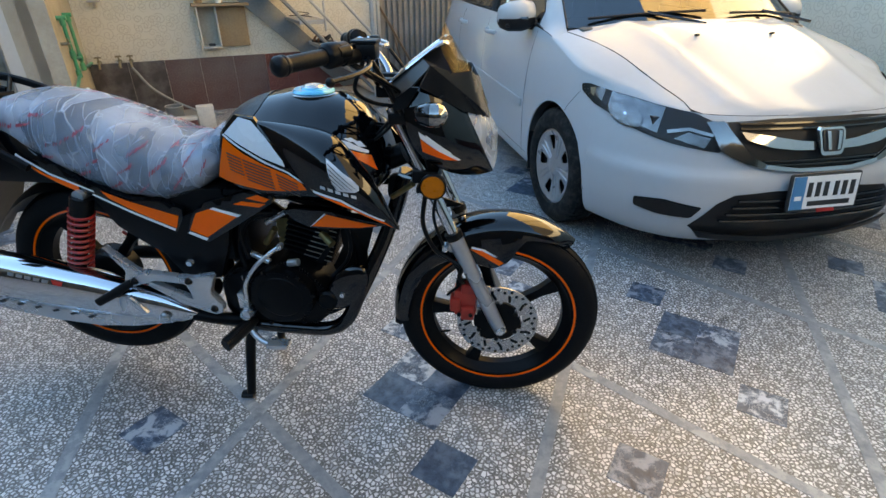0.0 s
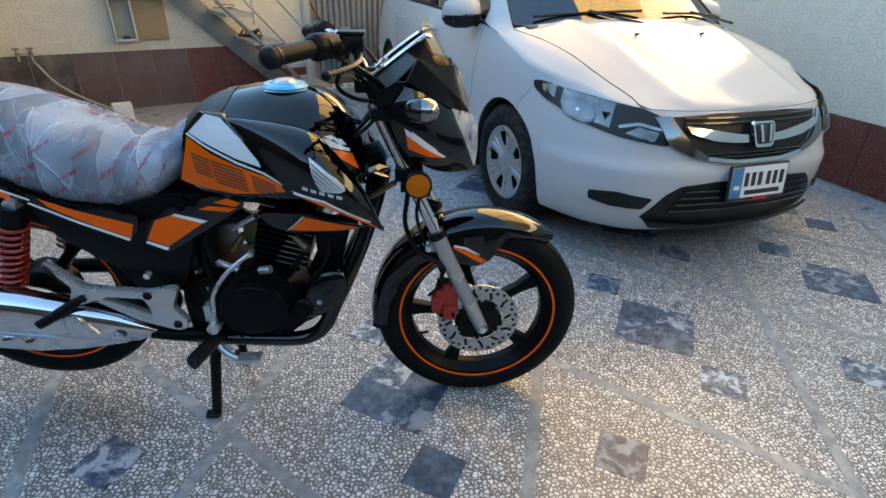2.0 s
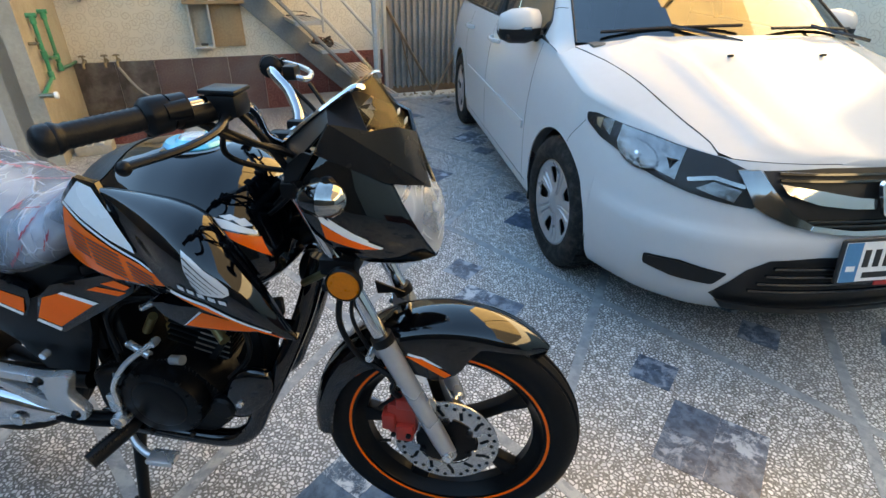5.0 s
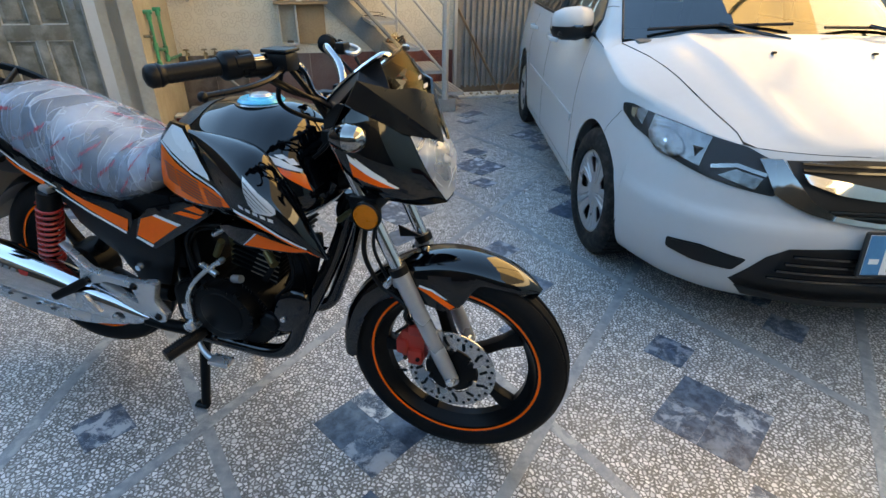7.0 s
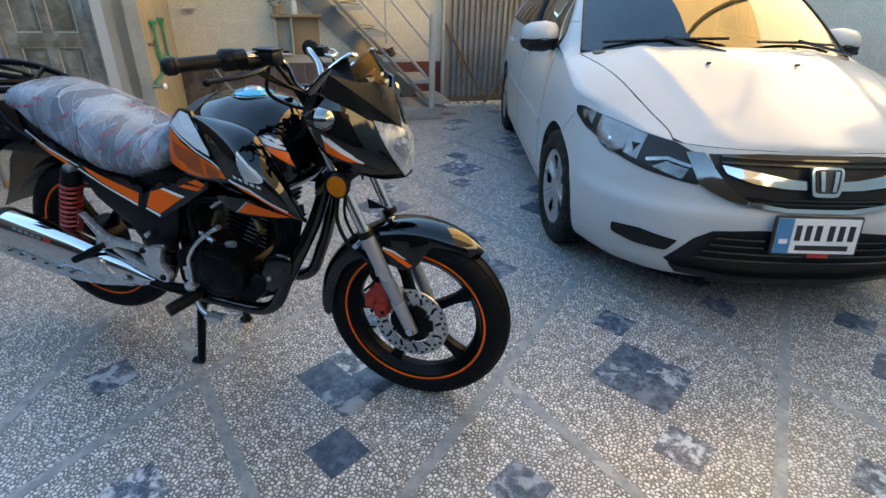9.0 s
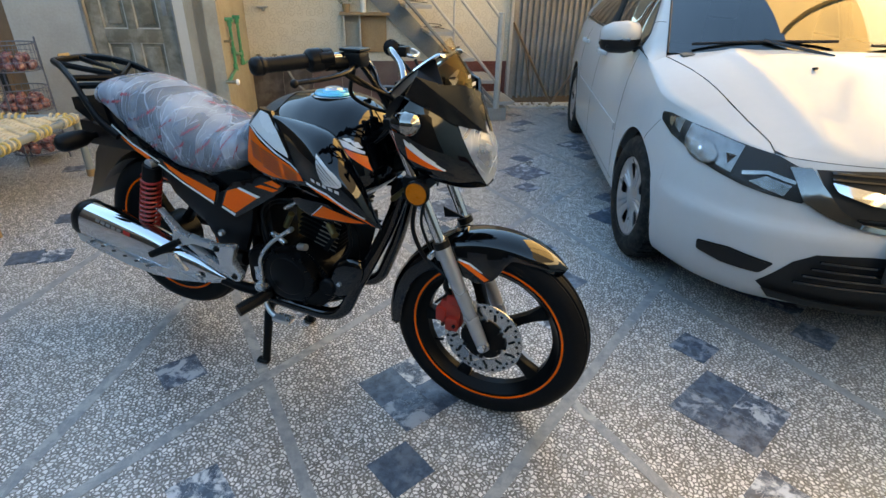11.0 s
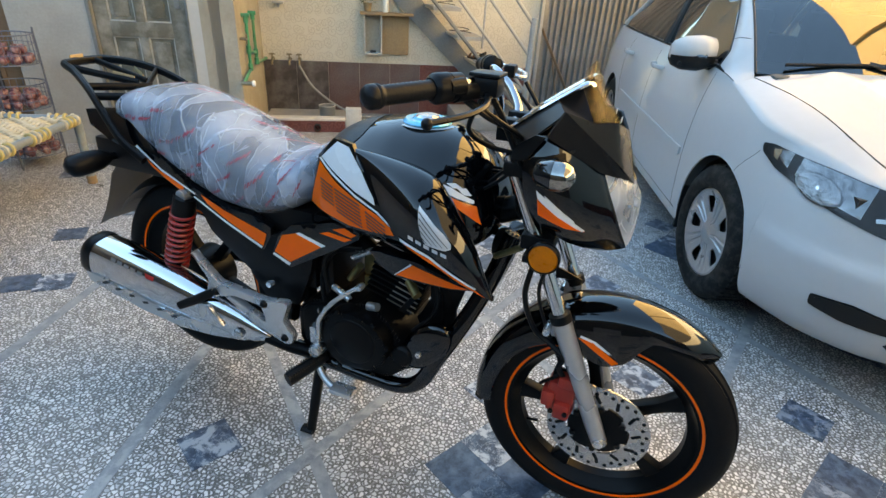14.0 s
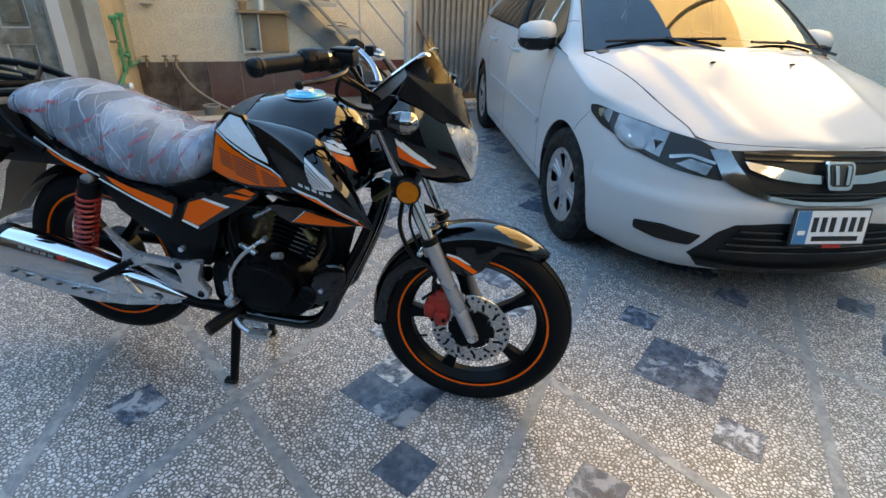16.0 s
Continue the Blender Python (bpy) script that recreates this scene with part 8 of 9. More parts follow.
for x, z, hh, hw, y in ((0.375, 0.338, 0.010, 0.012, -0.158), (0.34, 0.345, 0.028, 0.026, -0.160), (0.28, 0.362, 0.044, 0.036, -0.162), (0.18, 0.386, 0.056, 0.045, -0.165), (0.07, 0.409, 0.064, 0.050, -0.166), (-0.06, 0.433, 0.067, 0.053, -0.168), (-0.16, 0.449, 0.067, 0.053, -0.169), (-0.218, 0.457, 0.066, 0.052, -0.170)):
    mf.append([Vector((x + 0.030 * (hh / 0.066) * math.sin(a), y + hw * math.copysign(abs(math.cos(a)) ** 0.8, math.cos(a)), z + hh * math.copysign(abs(math.sin(a)) ** 0.8, math.sin(a)))) for a in (2 * math.pi * k / 32 for k in range(32))])
muf = bp_("muffler", loft(bmesh.new(), mf), M_CHROME, label="polished chrome muffler with black end cap", smooth=60)
M_TREE = tree_of(muf)
end = []
for dx, k in ((0.0, 1.03), (-0.018, 1.05), (-0.036, 0.98), (-0.046, 0.80)):
    c = sum(mf[-1], Vector()) / len(mf[-1])
    end.append([c + (p - c) * k + Vector((dx, 0, -dx * 0.15)) for p in mf[-1]])
part("end_cap", loft(bmesh.new(), end), M_MATTE, muf, "black muffler end cap")
part("tail_pipe", tubes(([(-0.22, -0.17, 0.450), (-0.262, -0.17, 0.458)], 0.024), seg=16), M_ENGINE, muf)
guard_poly = [(x * 0.92, z - 0.012) for x, z in [(-0.28, 0.425), (-0.27, 0.392), (-0.16, 0.366), (-0.04, 0.345), (0.10, 0.332), (0.22, 0.326), (0.33, 0.334), (0.395, 0.356), (0.33, 0.358), (0.20, 0.362), (0.08, 0.372), (-0.08, 0.396)]]
mg = part("muffler_guard", skin_panel(guard_poly, lambda x, z: 0.216 - 0.13 * max(0, (x - 0.1)), 0.012), M_ALLOY, muf, "slotted bright guard under the muffler")
for k in range(6):
    x = -0.190 + 0.052 * k
    z = 0.393 - 0.008 * k
    part("slot", skin_panel([(x, z), (x + 0.022, z + 0.006), (x + 0.026, z - 0.001), (x + 0.004, z - 0.007)], lambda x, z: 0.217, 0.0, -1, 0.0015), M_INK, mg)
for k in range(5):
    x0 = -0.125 + 0.024 * k
    part("bar", overlay([(x0, 0.490 - 0.0048 * k), (x0 + 0.017, 0.4865 - 0.0048 * k), (x0 + 0.015, 0.4775 - 0.0048 * k), (x0 - 0.002, 0.481 - 0.0048 * k)], M_TREE, lambda a, b: (a, -1, b), (0, 1, 0), 0.001, 0.03, 0.8), M_STEEL, muf)
part("badge", overlay([(-0.004, 0.468), (0.028, 0.462), (0.024, 0.450), (0.0, 0.455)], M_TREE, lambda a, b: (a, -1, b), (0, 1, 0), 0.001, 0.03, 0.8), M_RED, muf)
part("muffler_bolt", lathe(bmesh.new(), [(0, -0.010), (0.009, -0.010), (0.015, -0.006), (0.016, 0.0), (0, 0.0)], 16, m=pose(0.297, -0.200, 0.350)), M_ALLOY, muf)
part("muffler_strap", skin_panel([(0.165, 0.372), (0.185, 0.420), (0.215, 0.422), (0.255, 0.368), (0.235, 0.366), (0.205, 0.402), (0.185, 0.370)], lambda x, z: 0.212, 0.012), M_ALLOY, muf)

# -- footrest hanger, pegs, pedal, stand --
hang = rounded([(0.170, 0.575), (0.205, 0.545), (0.250, 0.503), (0.330, 0.494), (0.396, 0.488), (0.462, 0.500), (0.474, 0.495), (0.452, 0.440), (0.482, 0.398), (0.474, 0.374), (0.452, 0.370), (0.400, 0.392), (0.395, 0.440), (0.385, 0.468), (0.300, 0.474), (0.262, 0.462), (0.228, 0.450), (0.206, 0.466), (0.220, 0.500)], 0.008, 3)
hb = bmesh.new()
plate(hb, hang, -0.200, -0.176, "xz", bevel=0.004)
hg_ = bp_("footrest_hanger", hb, M_ALLOY, label="cast silver footrest hanger")
lower = bmesh.new()
plate(lower, rounded([(0.255, 0.468), (0.275, 0.472), (0.440, 0.398), (0.458, 0.372), (0.440, 0.372), (0.36, 0.400)], 0.006, 3), -0.198, -0.178, "xz", bevel=0.003)
part("hanger_arm", lower, M_ALLOY, hg_)
for x, z in ((0.398, 0.478), (0.455, 0.390), (0.238, 0.470)):
    part("hanger_bolt", lathe(bmesh.new(), [(0, -0.006), (0.007, -0.006), (0.011, -0.001), (0.011, 0.004), (0, 0.004)], 14, m=pose(x, -0.201, z)), M_ENGINE, hg_)
for s in (-1, 1):
    b2 = bmesh.new()
    tube(b2, [(0.228, s * 0.195, 0.465), (0.185, s * 0.215, 0.440), (0.135, s * 0.235, 0.415)], [0.012, 0.014, 0.012], 10, flat=0.7, up=(0, 0, 1))
    bp_("rear_footrest", b2, M_MATTE)
    pg = bmesh.new()
    tube(pg, [(0.535, s * 0.130, 0.310), (0.520, s * 0.155, 0.305), (0.485, s * 0.240, 0.290)], [0.012, 0.021, 0.021], 12, flat=0.8, up=(0, 0, 1))
    fp = bp_("footrest", pg, M_GRIP, label="ribbed rubber rider footrest")
    for k in range(12):
        p = Vector((0.517, s * 0.162, 0.304)).lerp(Vector((0.487, s * 0.236, 0.291)), k / 11)
        part("rib", boxes((-0.0145, 0.0145, -0.0018, 0.0018, 0.012, 0.0185), bevel=0.0006), M_GRIP, fp, at=pose(p.x, p.y, p.z, 10 * s, 0, 20 * s))
pd = bp_("brake_pedal", tubes((smooth_path([(0.505, -0.135, 0.325), (0.530, -0.160, 0.285), (0.565, -0.175, 0.262), (0.600, -0.180, 0.255), (0.630, -0.185, 0.262)], 5), 0.009), seg=10), M_ALLOY, label="bright rear brake pedal")
part("pedal_pad", boxes((0.585, 0.650, -0.205, -0.165, 0.256, 0.270), bevel=0.005), M_ALLOY, pd)
st = bmesh.new()
for s in (-1, 1):
    tube(st, [(0.500, s * 0.09, 0.285), (0.487, s * 0.11, 0.20), (0.468, s * 0.138, 0.012)], [0.017, 0.016, 0.014], 10)
    tube(st, [(0.478, s * 0.140, 0.010), (0.440, s * 0.142, 0.010)], 0.010, 10, flat=1.6, up=(0, 0, 1))
tube(st, [(0.492, -0.10, 0.23), (0.492, 0.10, 0.23)], 0.012, 10)
bp_("centre_stand", st, M_MATTE, label="black steel centre stand")
cr = smooth_path([(0.42, -0.108, 0.288), (0.52, -0.116, 0.284), (0.66, -0.120, 0.280), (0.755, -0.120, 0.282), (0.812, -0.118, 0.318), (0.852, -0.112, 0.40), (0.900, -0.088, 0.50), (0.945, -0.050, 0.61), (0.985, -0.022, 0.74)], 6)
fr = bp_("frame", tubes((cr, 0.0215), ([(x, -y, z) for x, y, z in cr], 0.0215), seg=16), M_GLOSS, label="black tubular frame cradle")
part("frame_spine", tubes(([(0.985, 0, 0.80), (0.80, 0, 0.72), (0.50, 0, 0.66)], 0.03), ([(0.44, 0.06, 0.27), (0.44, 0.06, 0.60)], 0.02), ([(0.44, -0.06, 0.27), (0.44, -0.06, 0.60)], 0.02)), M_ENGINE, fr)
bp_("horn", lathe(bmesh.new(), [(0, -0.02), (0.038, -0.018), (0.042, 0.0), (0.036, 0.02), (0, 0.022)], 24, m=pose(0.965, 0.0, 0.70, 0, 0, 80)), M_MATTE)
bp_("lower_stay", tubes(([(0.955, -0.05, 0.69), (1.02, -0.09, 0.745)], 0.008), seg=8), M_GOLD)

# -- cowl, headlamp, screen --
CY = 0.012  # the steering is turned a little, so the cowl's middle lies off the frame's
LEVELS = [(0.760, 1.170, 1.226, -0.055, -0.040, -0.014), (0.768, 1.145, 1.224, -0.075, -0.055, -0.020), (0.785, 1.115, 1.218, -0.104, -0.082, -0.032), (0.805, 1.085, 1.210, -0.124, -0.104, -0.044), (0.83, 1.056, 1.200, -0.140, -0.122, -0.056), (0.866, 1.030, 1.186, -0.150, -0.138, -0.070), (0.90, 1.018, 1.170, -0.151, -0.143, -0.073), (0.937, 1.012, 1.153, -0.148, -0.143, -0.073), (0.965, 1.012, 1.132, -0.142, -0.140, -0.088), (1.00, 1.020, 1.098, -0.128, -0.130, -0.112)]


def other(p):
    return Vector((p[0], 2 * CY - p[1], p[2]))


def cowl_side(level, n=14):
    z, xb, xf, yr, ym, yf = level
    out = []
    for k in range(n + 1):
        u = k / n
        y = yr * (1 - u) * (1 - 2 * u) + ym * 4 * u * (1 - u) + yf * u * (2 * u - 1)
        out.append(Vector((xb + (xf - xb) * u, y, z)))
    return out


rings = []
for lv in LEVELS:
    near = cowl_side(lv)
    rings.append(near + [other(p) for p in near[::-1]])
cowl = bp_("headlight_cowl", loft(bmesh.new(), rings), M_GLOSS, label="black headlamp cowl with orange stripe", smooth=50)
C_TREE = tree_of(cowl)
for s in (-1, 1):
    side = (lambda p: Vector(p)) if s < 0 else other

    def facets(faces, thick, round_over=False):
        b = bmesh.new()
        made = {}
        for f in faces:
            b.faces.new([made.setdefault(p, b.verts.new(side(p))) if p not in made else made[p] for p in f])
        bmesh.ops.recalc_face_normals(b, faces=b.faces[:])
        if round_over:
            bmesh.ops.subdivide_edges(b, edges=b.edges[:], cuts=5, use_grid_fill=True)
            rim = {v for e in b.edges if len(e.link_faces) == 1 for v in e.verts}
            for _ in range(4):
                bmesh.ops.smooth_vert(b, verts=[v for v in b.verts if v not in rim], factor=0.5, use_axis_x=True, use_axis_y=True, use_axis_z=True)
        bmesh.ops.solidify(b, geom=b.faces[:], thickness=thick)
        if not round_over:
            bmesh.ops.bevel(b, geom=b.edges[:], offset=0.0015, segments=1, affect="EDGES")
        return b
    # upper nose: two facets that meet in a crease running down to the tip
    A, B, C, D, D2, E = (1.076, -0.147, 1.050), (1.125, -0.092, 1.026), (1.160, -0.050, 1.024), (1.131, -0.098, 0.995), (1.186, -0.052, 0.940), (1.213, -0.004, 0.899)
    F, G, T = (1.052, -0.158, 1.004), (1.150, -0.088, 0.935), (1.182, CY, 1.000)
    part("nose_panel", facets([(A, B, D), (B, C, D), (C, D2, D), (C, T, E, D2)], 0.005, True), M_SATIN, cowl, "satin black nose panel", smooth=55)
    part("nose_panel", facets([(A, D, G, F), (D, D2, E, G)], 0.005, True), M_SATIN, cowl, smooth=55)
    # inner visor between the bright rim and the nose
    r0, r1, r2, r3, r4 = (0.958, -0.050, 0.988), (1.000, -0.066, 1.022), (1.045, -0.070, 1.056), (1.087, -0.060, 1.085), (1.100, -0.040, 1.086)
    b0, b1, A2, B2, C2 = (0.985, -0.118, 0.968), (1.030, -0.140, 1.002), (1.074, -0.145, 1.046), (1.123, -0.088, 1.022), (1.150, -0.052, 1.022)
    part("visor", facets([(r0, r1, b1, b0), (r1, r2, A2, b1), (r2, r3, B2, A2)], 0.004), M_MATTE, cowl, "dark inner visor", smooth=25)
    part("visor_skirt", facets([(b0, b1, F, (1.02, -0.150, 0.955), (0.985, -0.13, 0.940))], 0.004), M_MATTE, cowl, smooth=25)
    edge = smooth_path([side(p) for p in (r0, r1, r2, r3, r4)], 5)
    bb = bmesh.new()
    tube(bb, edge, 0.0105, 8, flat=0.55, up=(0, 1, 0))
    part("visor_rim", bb, M_CHROME, cowl, "bright rim of the instrument visor")
    stick("orange_sticker", [(1.050, 0.884), (1.064, 0.873), (1.100, 0.846), (1.143, 0.819), (1.105, 0.828), (1.054, 0.852)], C_TREE, cowl, M_ORANGE, side=s, lift=0.002)
    stick("white_sticker", [(1.046, 0.902), (1.056, 0.895), (1.098, 0.860), (1.143, 0.822), (1.138, 0.820), (1.092, 0.852), (1.050, 0.886)], C_TREE, cowl, M_WHITE, lift=0.0026, side=s)
    stick("black_line", [(1.062, 0.895), (1.070, 0.888), (1.122, 0.843), (1.119, 0.841), (1.064, 0.886)], C_TREE, cowl, M_WHITE, lift=0.0026, side=s)
rows, bulge = [], curve1([0.765, 0.785, 0.83, 0.866, 0.90, 0.928], [0.006, 0.016, 0.034, 0.044, 0.036, 0.020])
fr = curve1([l[0] for l in LEVELS], [l[2] for l in LEVELS])
fy = curve1([l[0] for l in LEVELS], [l[5] for l in LEVELS])
for k in range(13):
    z = 0.768 + 0.160 * k / 12
    rows.append([Vector((fr(z) + 0.001 + bulge(z) * (1 - abs(j / 7) ** 2.2), CY + (fy(z) - 0.002 - CY) * -j / 7, z + 0.010 * (1 - abs(j / 7)))) for j in range(-7, 8)])
hlp = part("headlight", loft(bmesh.new(), [[p + Vector((-0.014, 0, 0)) for p in r] for r in rows], closed=False), M_REFL, cowl, "clear headlamp under protective film", smooth=80)
lens = part("lens", loft(bmesh.new(), rows, closed=False), M_FILM, hlp, "clear lens under milky protective film", smooth=80)
rows = []
for z, x, hw in ((1.124, 1.098, 0.014), (1.114, 1.102, 0.042), (1.094, 1.112, 0.064), (1.062, 1.131, 0.078), (1.035, 1.150, 0.080), (1.00, 1.174, 0.064), (0.965, 1.194, 0.042), (0.935, 1.208, 0.020)):
    rows.append([Vector((x - 0.030 * (hw / 0.08) * abs(k / 6) ** 2, CY + hw * k / 6, z - 0.006 * abs(k / 6) ** 2)) for k in range(-6, 7)])
scr = part("windscreen", loft(bmesh.new(), [r + [p + Vector((-0.003, 0, 0)) for p in r[::-1]] for r in rows]), M_SMOKE, cowl, "small amber-tinted windscreen", smooth=60)
scr.visible_shadow = False
for z, w in ((1.035, 0.018), (1.018, 0.024)):
    part("bar", plate(bmesh.new(), [(0.004, z - 0.005), (0.004 + w, z - 0.005), (0.004 + w, z + 0.004), (0.004, z + 0.004)], 1.150 + (1.035 - z) * 0.72, 1.151 + (1.035 - z) * 0.72, "yz"), M_WHITE, scr)
dash = boxes((0.985, 1.062, -0.055, 0.080, 0.975, 1.022), bevel=0.012)
bp_("instrument_panel", dash, M_GLOSSBLK, label="black instrument panel")

for s in (-1, 1):
    stalk = smooth_path([(1.035, s * 0.12 + 0.01, 0.945), (1.055, s * 0.165, 0.952), (1.080, s * 0.20, 0.958)], 4)
    b2 = tubes((stalk, 0.012), seg=10)
    sg = bp_("front_signal", b2, M_MATTE, label="clear front turn lamp on a black stalk")
    pod = []
    for f, r in ((0.0, 0.014), (0.12, 0.023), (0.45, 0.0285), (0.72, 0.0275), (0.9, 0.020), (1.0, 0.006)):
        pod.append([Vector((1.050 + 0.070 * f, s * 0.222, 0.958)) + Vector((0, r * 1.0 * math.cos(a), r * 0.95 * math.sin(a))) for a in (2 * math.pi * k / 20 for k in range(20))])
    part("signal_body", loft(bmesh.new(), pod[:3]), M_GLOSSBLK, sg)
    part("signal_lens", loft(bmesh.new(), [[q + Vector((0.001, 0, 0)) for q in r] for r in pod[2:]]), M_LENSCHROME, sg, "clear chrome-backed lens", smooth=85)

# -- handlebar and controls --
HB = [(0.945, 0.05, 0.985), (0.940, 0.09, 1.010), (0.945, 0.135, 1.065), (0.925, 0.20, 1.088), (0.880, 0.29, 1.086), (0.826, 0.383, 1.082)]
right = smooth_path([(x, -y, z) for x, y, z in HB], 5)
left = smooth_path([(0.945, 0.04, 0.985), (0.938, 0.065, 1.006), (0.900, 0.118, 1.038), (0.848, 0.166, 1.064), (0.805, 0.250, 1.062), (0.755, 0.355, 1.048)], 5)  # steering turned towards this side
bar = bp_("handlebar", tubes((right, 0.011), (left, 0.011), ([(0.945, -0.05, 0.985), (0.945, 0.07, 0.985)], 0.011), seg=12), M_BARCHROME, label="chrome handlebar with black rubber grips")
for y in (-0.05, 0.03):
    part("bar_clamp", boxes((0.925, 0.975, y, y + 0.03, 0.955, 1.002), bevel=0.006), M_MATTE, bar)


def grip(path, s):
    n = len(path)
    a, b = path[int(n * 0.78)], path[-1]
    g = bmesh.new()
    m = 26
    tube(g, [a.lerp(b, k / m) for k in range(m + 1)], [0.0152 + (0.0009 if k % 2 else 0.0) for k in range(m - 2)] + [0.0185, 0.0198, 0.0165], 16)
    gp = part("grip", g, M_GRIP, bar, "black rubber grip", smooth=60)
    d = (b - a).normalized()
    part("bar_end", tubes(([b - d * 0.004, b, b + d * 0.010, b + d * 0.016, b + d * 0.019], [0.0175, 0.0195, 0.0190, 0.0145, 0.006]), seg=16), M_GRIP, gp)
    sw = bmesh.new()
    tube(sw, [a - d * 0.060, a - d * 0.057, a - d * 0.034, a - d * 0.0335, a - d * 0.031, a - d * 0.0305, a - d * 0.006, a - d * 0.002, a + d * 0.003], [0.017, 0.0225, 0.0235, 0.021, 0.021, 0.0250, 0.0255, 0.0235, 0.018], 18)
    tube(sw, [a - d * 0.045 + Vector((0.016, 0, 0.004)), a - d * 0.014 + Vector((0.016, 0, 0.004))], 0.014, 10)
    part("switch_housing", sw, M_MATTE, bar)


grip(right, -1)
grip(left, 1)
mc = boxes((0.916, 0.968, -0.214, -0.168, 1.068, 1.102), bevel=0.009)
ms = bp_("brake_reservoir", mc, M_MATTE, label="black brake fluid reservoir")
part("reservoir_lid", boxes((0.914, 0.970, -0.216, -0.166, 1.102, 1.109), bevel=0.0035), M_MATTE, ms)
part("master_cylinder", tubes(([(0.945, -0.15, 1.078), (0.905, -0.255, 1.078)], 0.016), seg=12), M_MATTE, ms)
lev = smooth_path([(0.945, -0.195, 1.072), (0.955, -0.225, 1.072), (0.964, -0.270, 1.066), (0.952, -0.325, 1.060), (0.918, -0.388, 1.056)], 5)
b2 = bmesh.new()
tube(b2, lev, [0.008] * 4 + [0.005] * (len(lev) - 5) + [0.005], 10, flat=1.3, up=(0, 0, 1))
bl = bp_("brake_lever", b2, M_SATIN, label="black brake lever with ball end")
ball = bmesh.new()
bmesh.ops.create_uvsphere(ball, u_segments=14, v_segments=10, radius=0.0092, matrix=Matrix.Translation((0.917, -0.390, 1.055)))
part("lever_ball", ball, M_MATTE, bl)
lev2 = smooth_path([(0.880, 0.175, 1.058), (0.912, 0.185, 1.050), (0.900, 0.245, 1.052), (0.845, 0.310, 1.054), (0.780, 0.370, 1.052)], 5)
cl = bp_("clutch_lever", tubes((lev2, 0.006), seg=10), M_ALLOY, label="silver clutch lever")
part("clutch_perch", boxes((0.868, 0.896, 0.165, 0.200, 1.048, 1.078), bevel=0.006), M_MATTE, cl)
part("lever_ball", tubes(([(0.784, 0.366, 1.052), (0.776, 0.374, 1.052)], 0.010)), M_MATTE, cl)
for pts, r in (([(0.90, -0.235, 1.075), (0.95, -0.19, 1.03), (0.985, -0.11, 0.99), (0.98, -0.07, 0.93), (0.92, -0.06, 0.86)], 0.005), ([(0.905, -0.22, 1.07), (0.97, -0.17, 1.02), (1.0, -0.10, 0.97), (0.97, -0.09, 0.90), (0.90, -0.08, 0.84)], 0.0045), ([(0.925, 0.170, 1.043), (0.972, 0.140, 0.990), (1.0, 0.08, 0.94), (0.93, 0.06, 0.85)], 0.005), ([(0.875, 0.165, 1.045), (0.955, 0.125, 0.990), (0.98, 0.10, 0.93), (0.92, 0.08, 0.84)], 0.0045), ([(0.93, -0.18, 1.06), (0.90, -0.15, 0.995), (0.93, -0.10, 0.955), (0.99, -0.07, 0.94)], 0.005)):
    bp_("control_cable", tubes((smooth_path(pts, 6), r), seg=8), M_MATTE)
bp_("key_switch", lathe(bmesh.new(), [(0, 0.02), (0.016, 0.02), (0.018, 0.0), (0.018, -0.02), (0, -0.02)], 18, m=pose(0.962, 0.01, 0.955, 65, 0, 90)), M_GLOSSBLK)

# ---- stone inlays of the floor: strips in a diamond net, with groups of marble tiles in each diamond ----
NET = pose(0.969, 1.536, 0, 0, 0, 14.2)
NA, NB, TS = 1.056, 1.605, 0.141
NET_MIN = -2.11


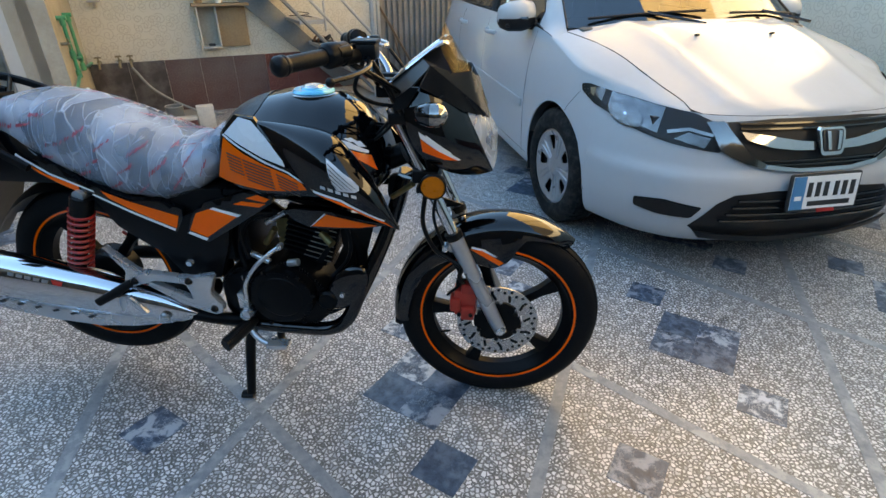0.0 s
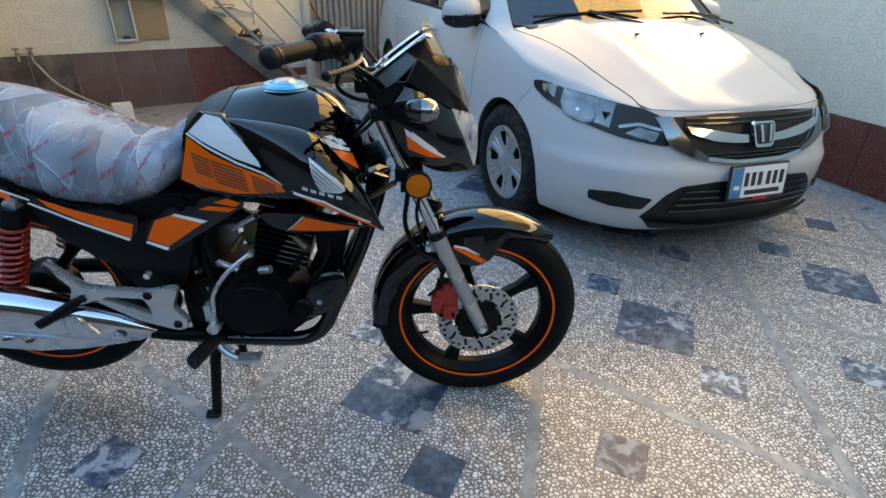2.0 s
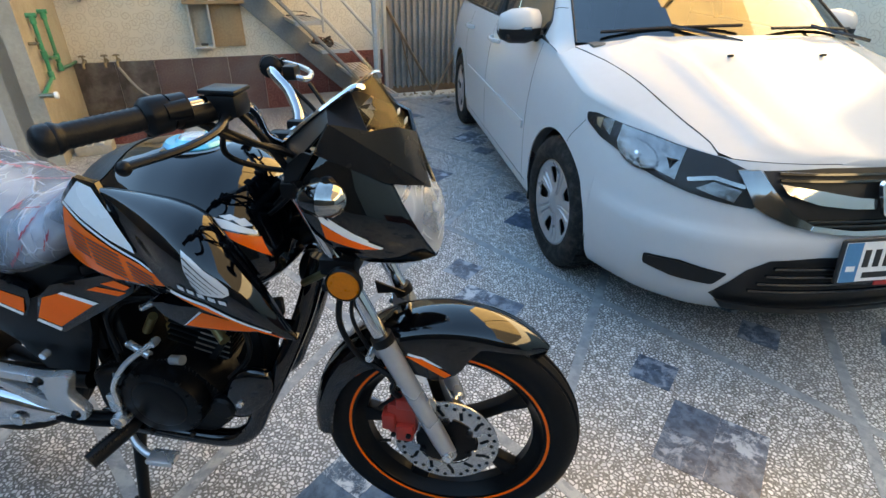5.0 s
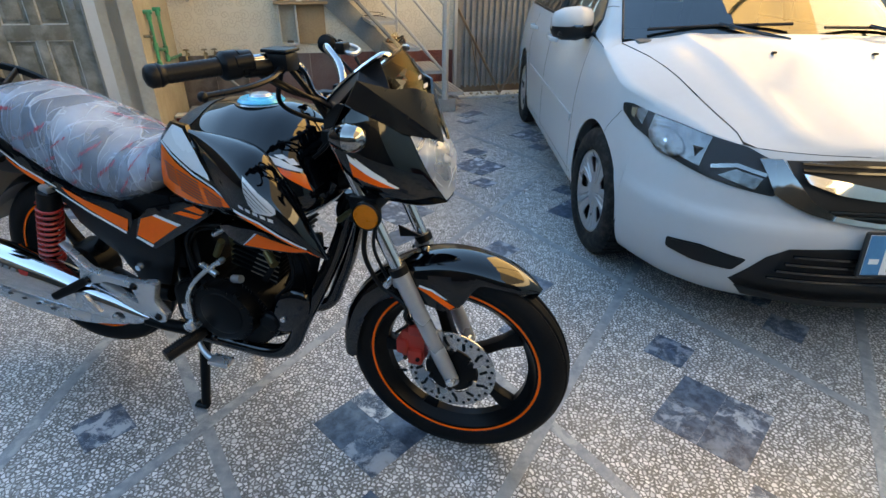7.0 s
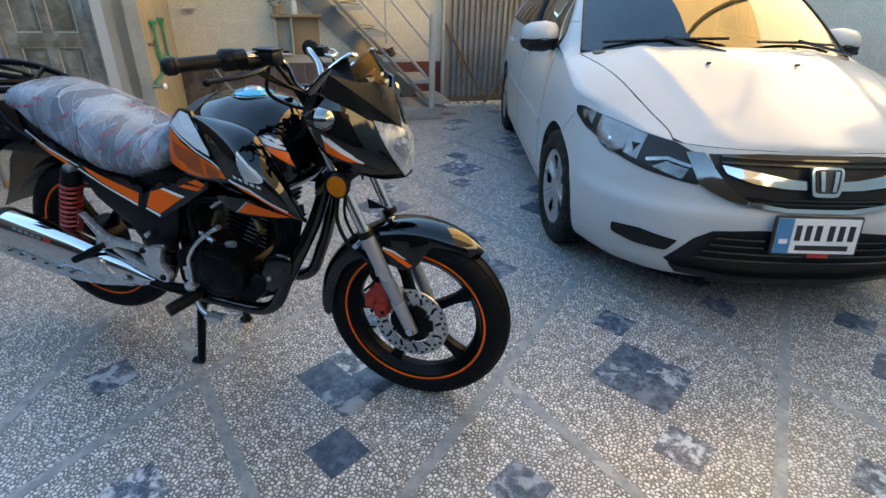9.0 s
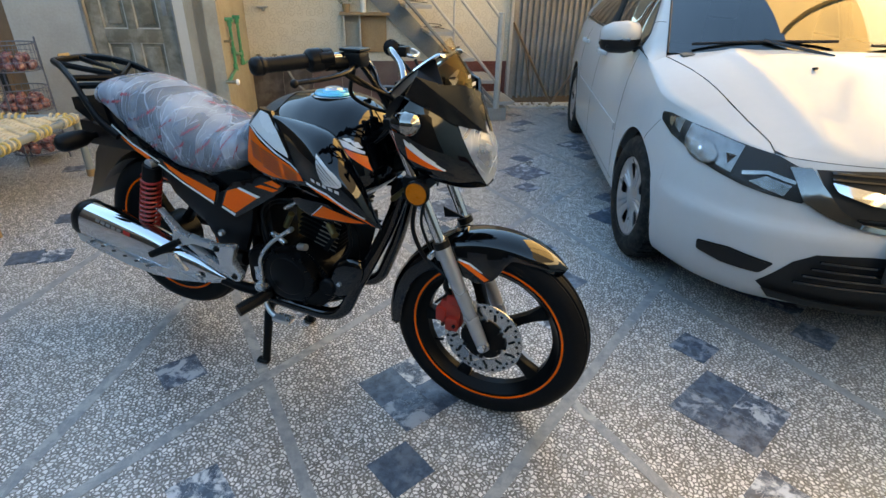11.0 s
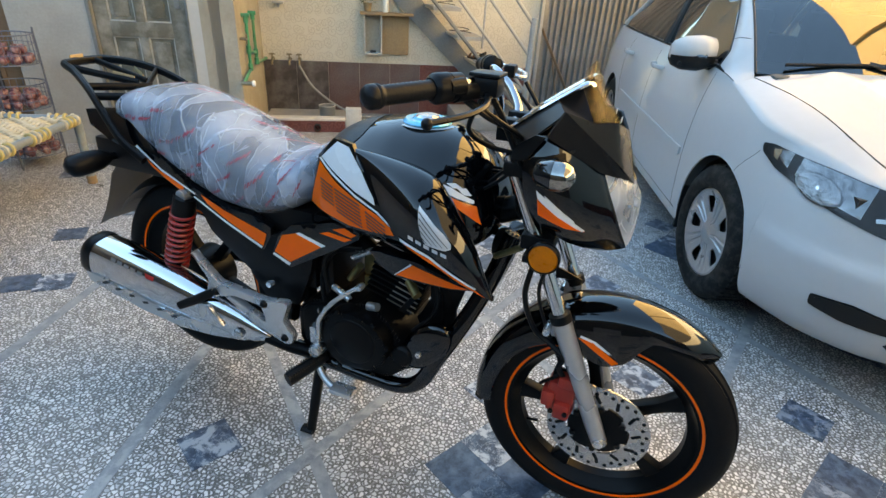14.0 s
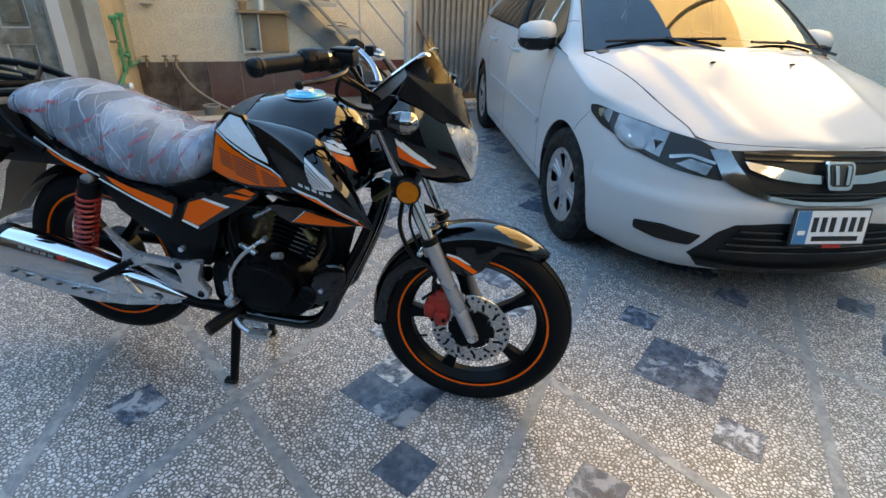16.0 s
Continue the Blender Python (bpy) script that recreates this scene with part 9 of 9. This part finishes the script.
def inlays():
    tile = mesh_from(boxes((-TS / 2 + 0.0003, TS / 2 - 0.0003, -TS / 2 + 0.0003, TS / 2 - 0.0003, -0.01, 0.0016)), "tile", M_TILE)
    for i in range(-4, 8):
        for j in range(-5, 8):
            if (i + j) % 2:
                continue
            cx, cy = i * NA / 2, j * NB / 2
            if cx < NET_MIN - 0.05:
                continue
            spots = [(0, TS / 2 * math.sqrt(2)), (0, -TS / 2 * math.sqrt(2)), (TS / 2 * math.sqrt(2), 0), (-TS / 2 * math.sqrt(2), 0), (0, 0.335), (0, -0.335)]
            if abs(cx - NET_MIN) < 0.05:
                spots = [(0.22, 0.0)]
            for dx, dy in spots:
                p = NET @ Vector((cx + dx, cy + dy, 0))
                q = LANE.inverted() @ p
                r = BACK.inverted() @ p
                if q.x > 3.3 or r.y > 5.45 or q.y < -2.5 or (r.y > 4.3 and r.x < -0.5) or (r.y > 4.85 and r.x < 2.1):
                    continue
                ob = new("tile", tile)
                ob.parent = floor
                ob.matrix_basis = NET @ pose(cx + dx, cy + dy, 0, 0, 0, 45)
    # loose groups in the next bay
    for x, y, a in ((-1.24, 2.83, 10), (-1.02, 3.14, 10), (-0.89, 3.12, 10), (-1.00, 3.27, 10), (-1.10, 2.34, 10), (-1.24, 2.34, 10), (-2.21, 3.82, 10), (-1.61, 3.76, 10), (-2.3, 2.7, 10)):
        ob = new("tile", tile)
        ob.parent = floor
        ob.matrix_basis = BACK @ pose(x, y, 0, 0, 0, a)
    # strips
    d = math.hypot(NA / 2, NB / 2)
    ang = math.degrees(math.atan2(NB / 2, NA / 2))
    strip = mesh_from(boxes((0.0, d, -0.0185, 0.0185, -0.01, 0.0010)), "strip", M_STRIP)
    for i in range(-4, 8):
        for j in range(-5, 8):
            if (i + j) % 2 == 0:
                continue
            for s in (1, -1):
                cx, cy = i * NA / 2, j * NB / 2
                ex, ey = cx + NA / 2, cy + s * NB / 2
                mid = NET @ Vector(((cx + ex) / 2, (cy + ey) / 2, 0))
                q, r = LANE.inverted() @ mid, BACK.inverted() @ mid
                if cx < NET_MIN - 0.01 or q.x > 3.5 or r.y > 5.5 or q.y < -2.5 or (r.y > 4.4 and r.x < -0.5) or (r.y > 4.9 and r.x < 2.0):
                    continue
                ob = new("strip", strip)
                ob.parent = floor
                ob.matrix_basis = NET @ pose(cx, cy, 0.0004 * (s > 0), 0, 0, s * ang)
    edge = mesh_from(boxes((0.0, 0.8, -0.02, 0.02, -0.01, 0.0013)), "strip", M_STRIP)
    for x in (NET_MIN, -2.76):
        for k in range(-4, 4):
            ob = new("strip", edge)
            ob.parent = floor
            ob.matrix_basis = NET @ pose(x, 0.8 * k, 0, 0, 0, 90)


dado_right()
dado(wall_back, BACK, -0.62, 2.13, 0.5, 0.305, lambda x: M_SOOT if x < 0.1 else M_MAROON_SOOT if x < 0.95 else M_MAROON)
inlays()
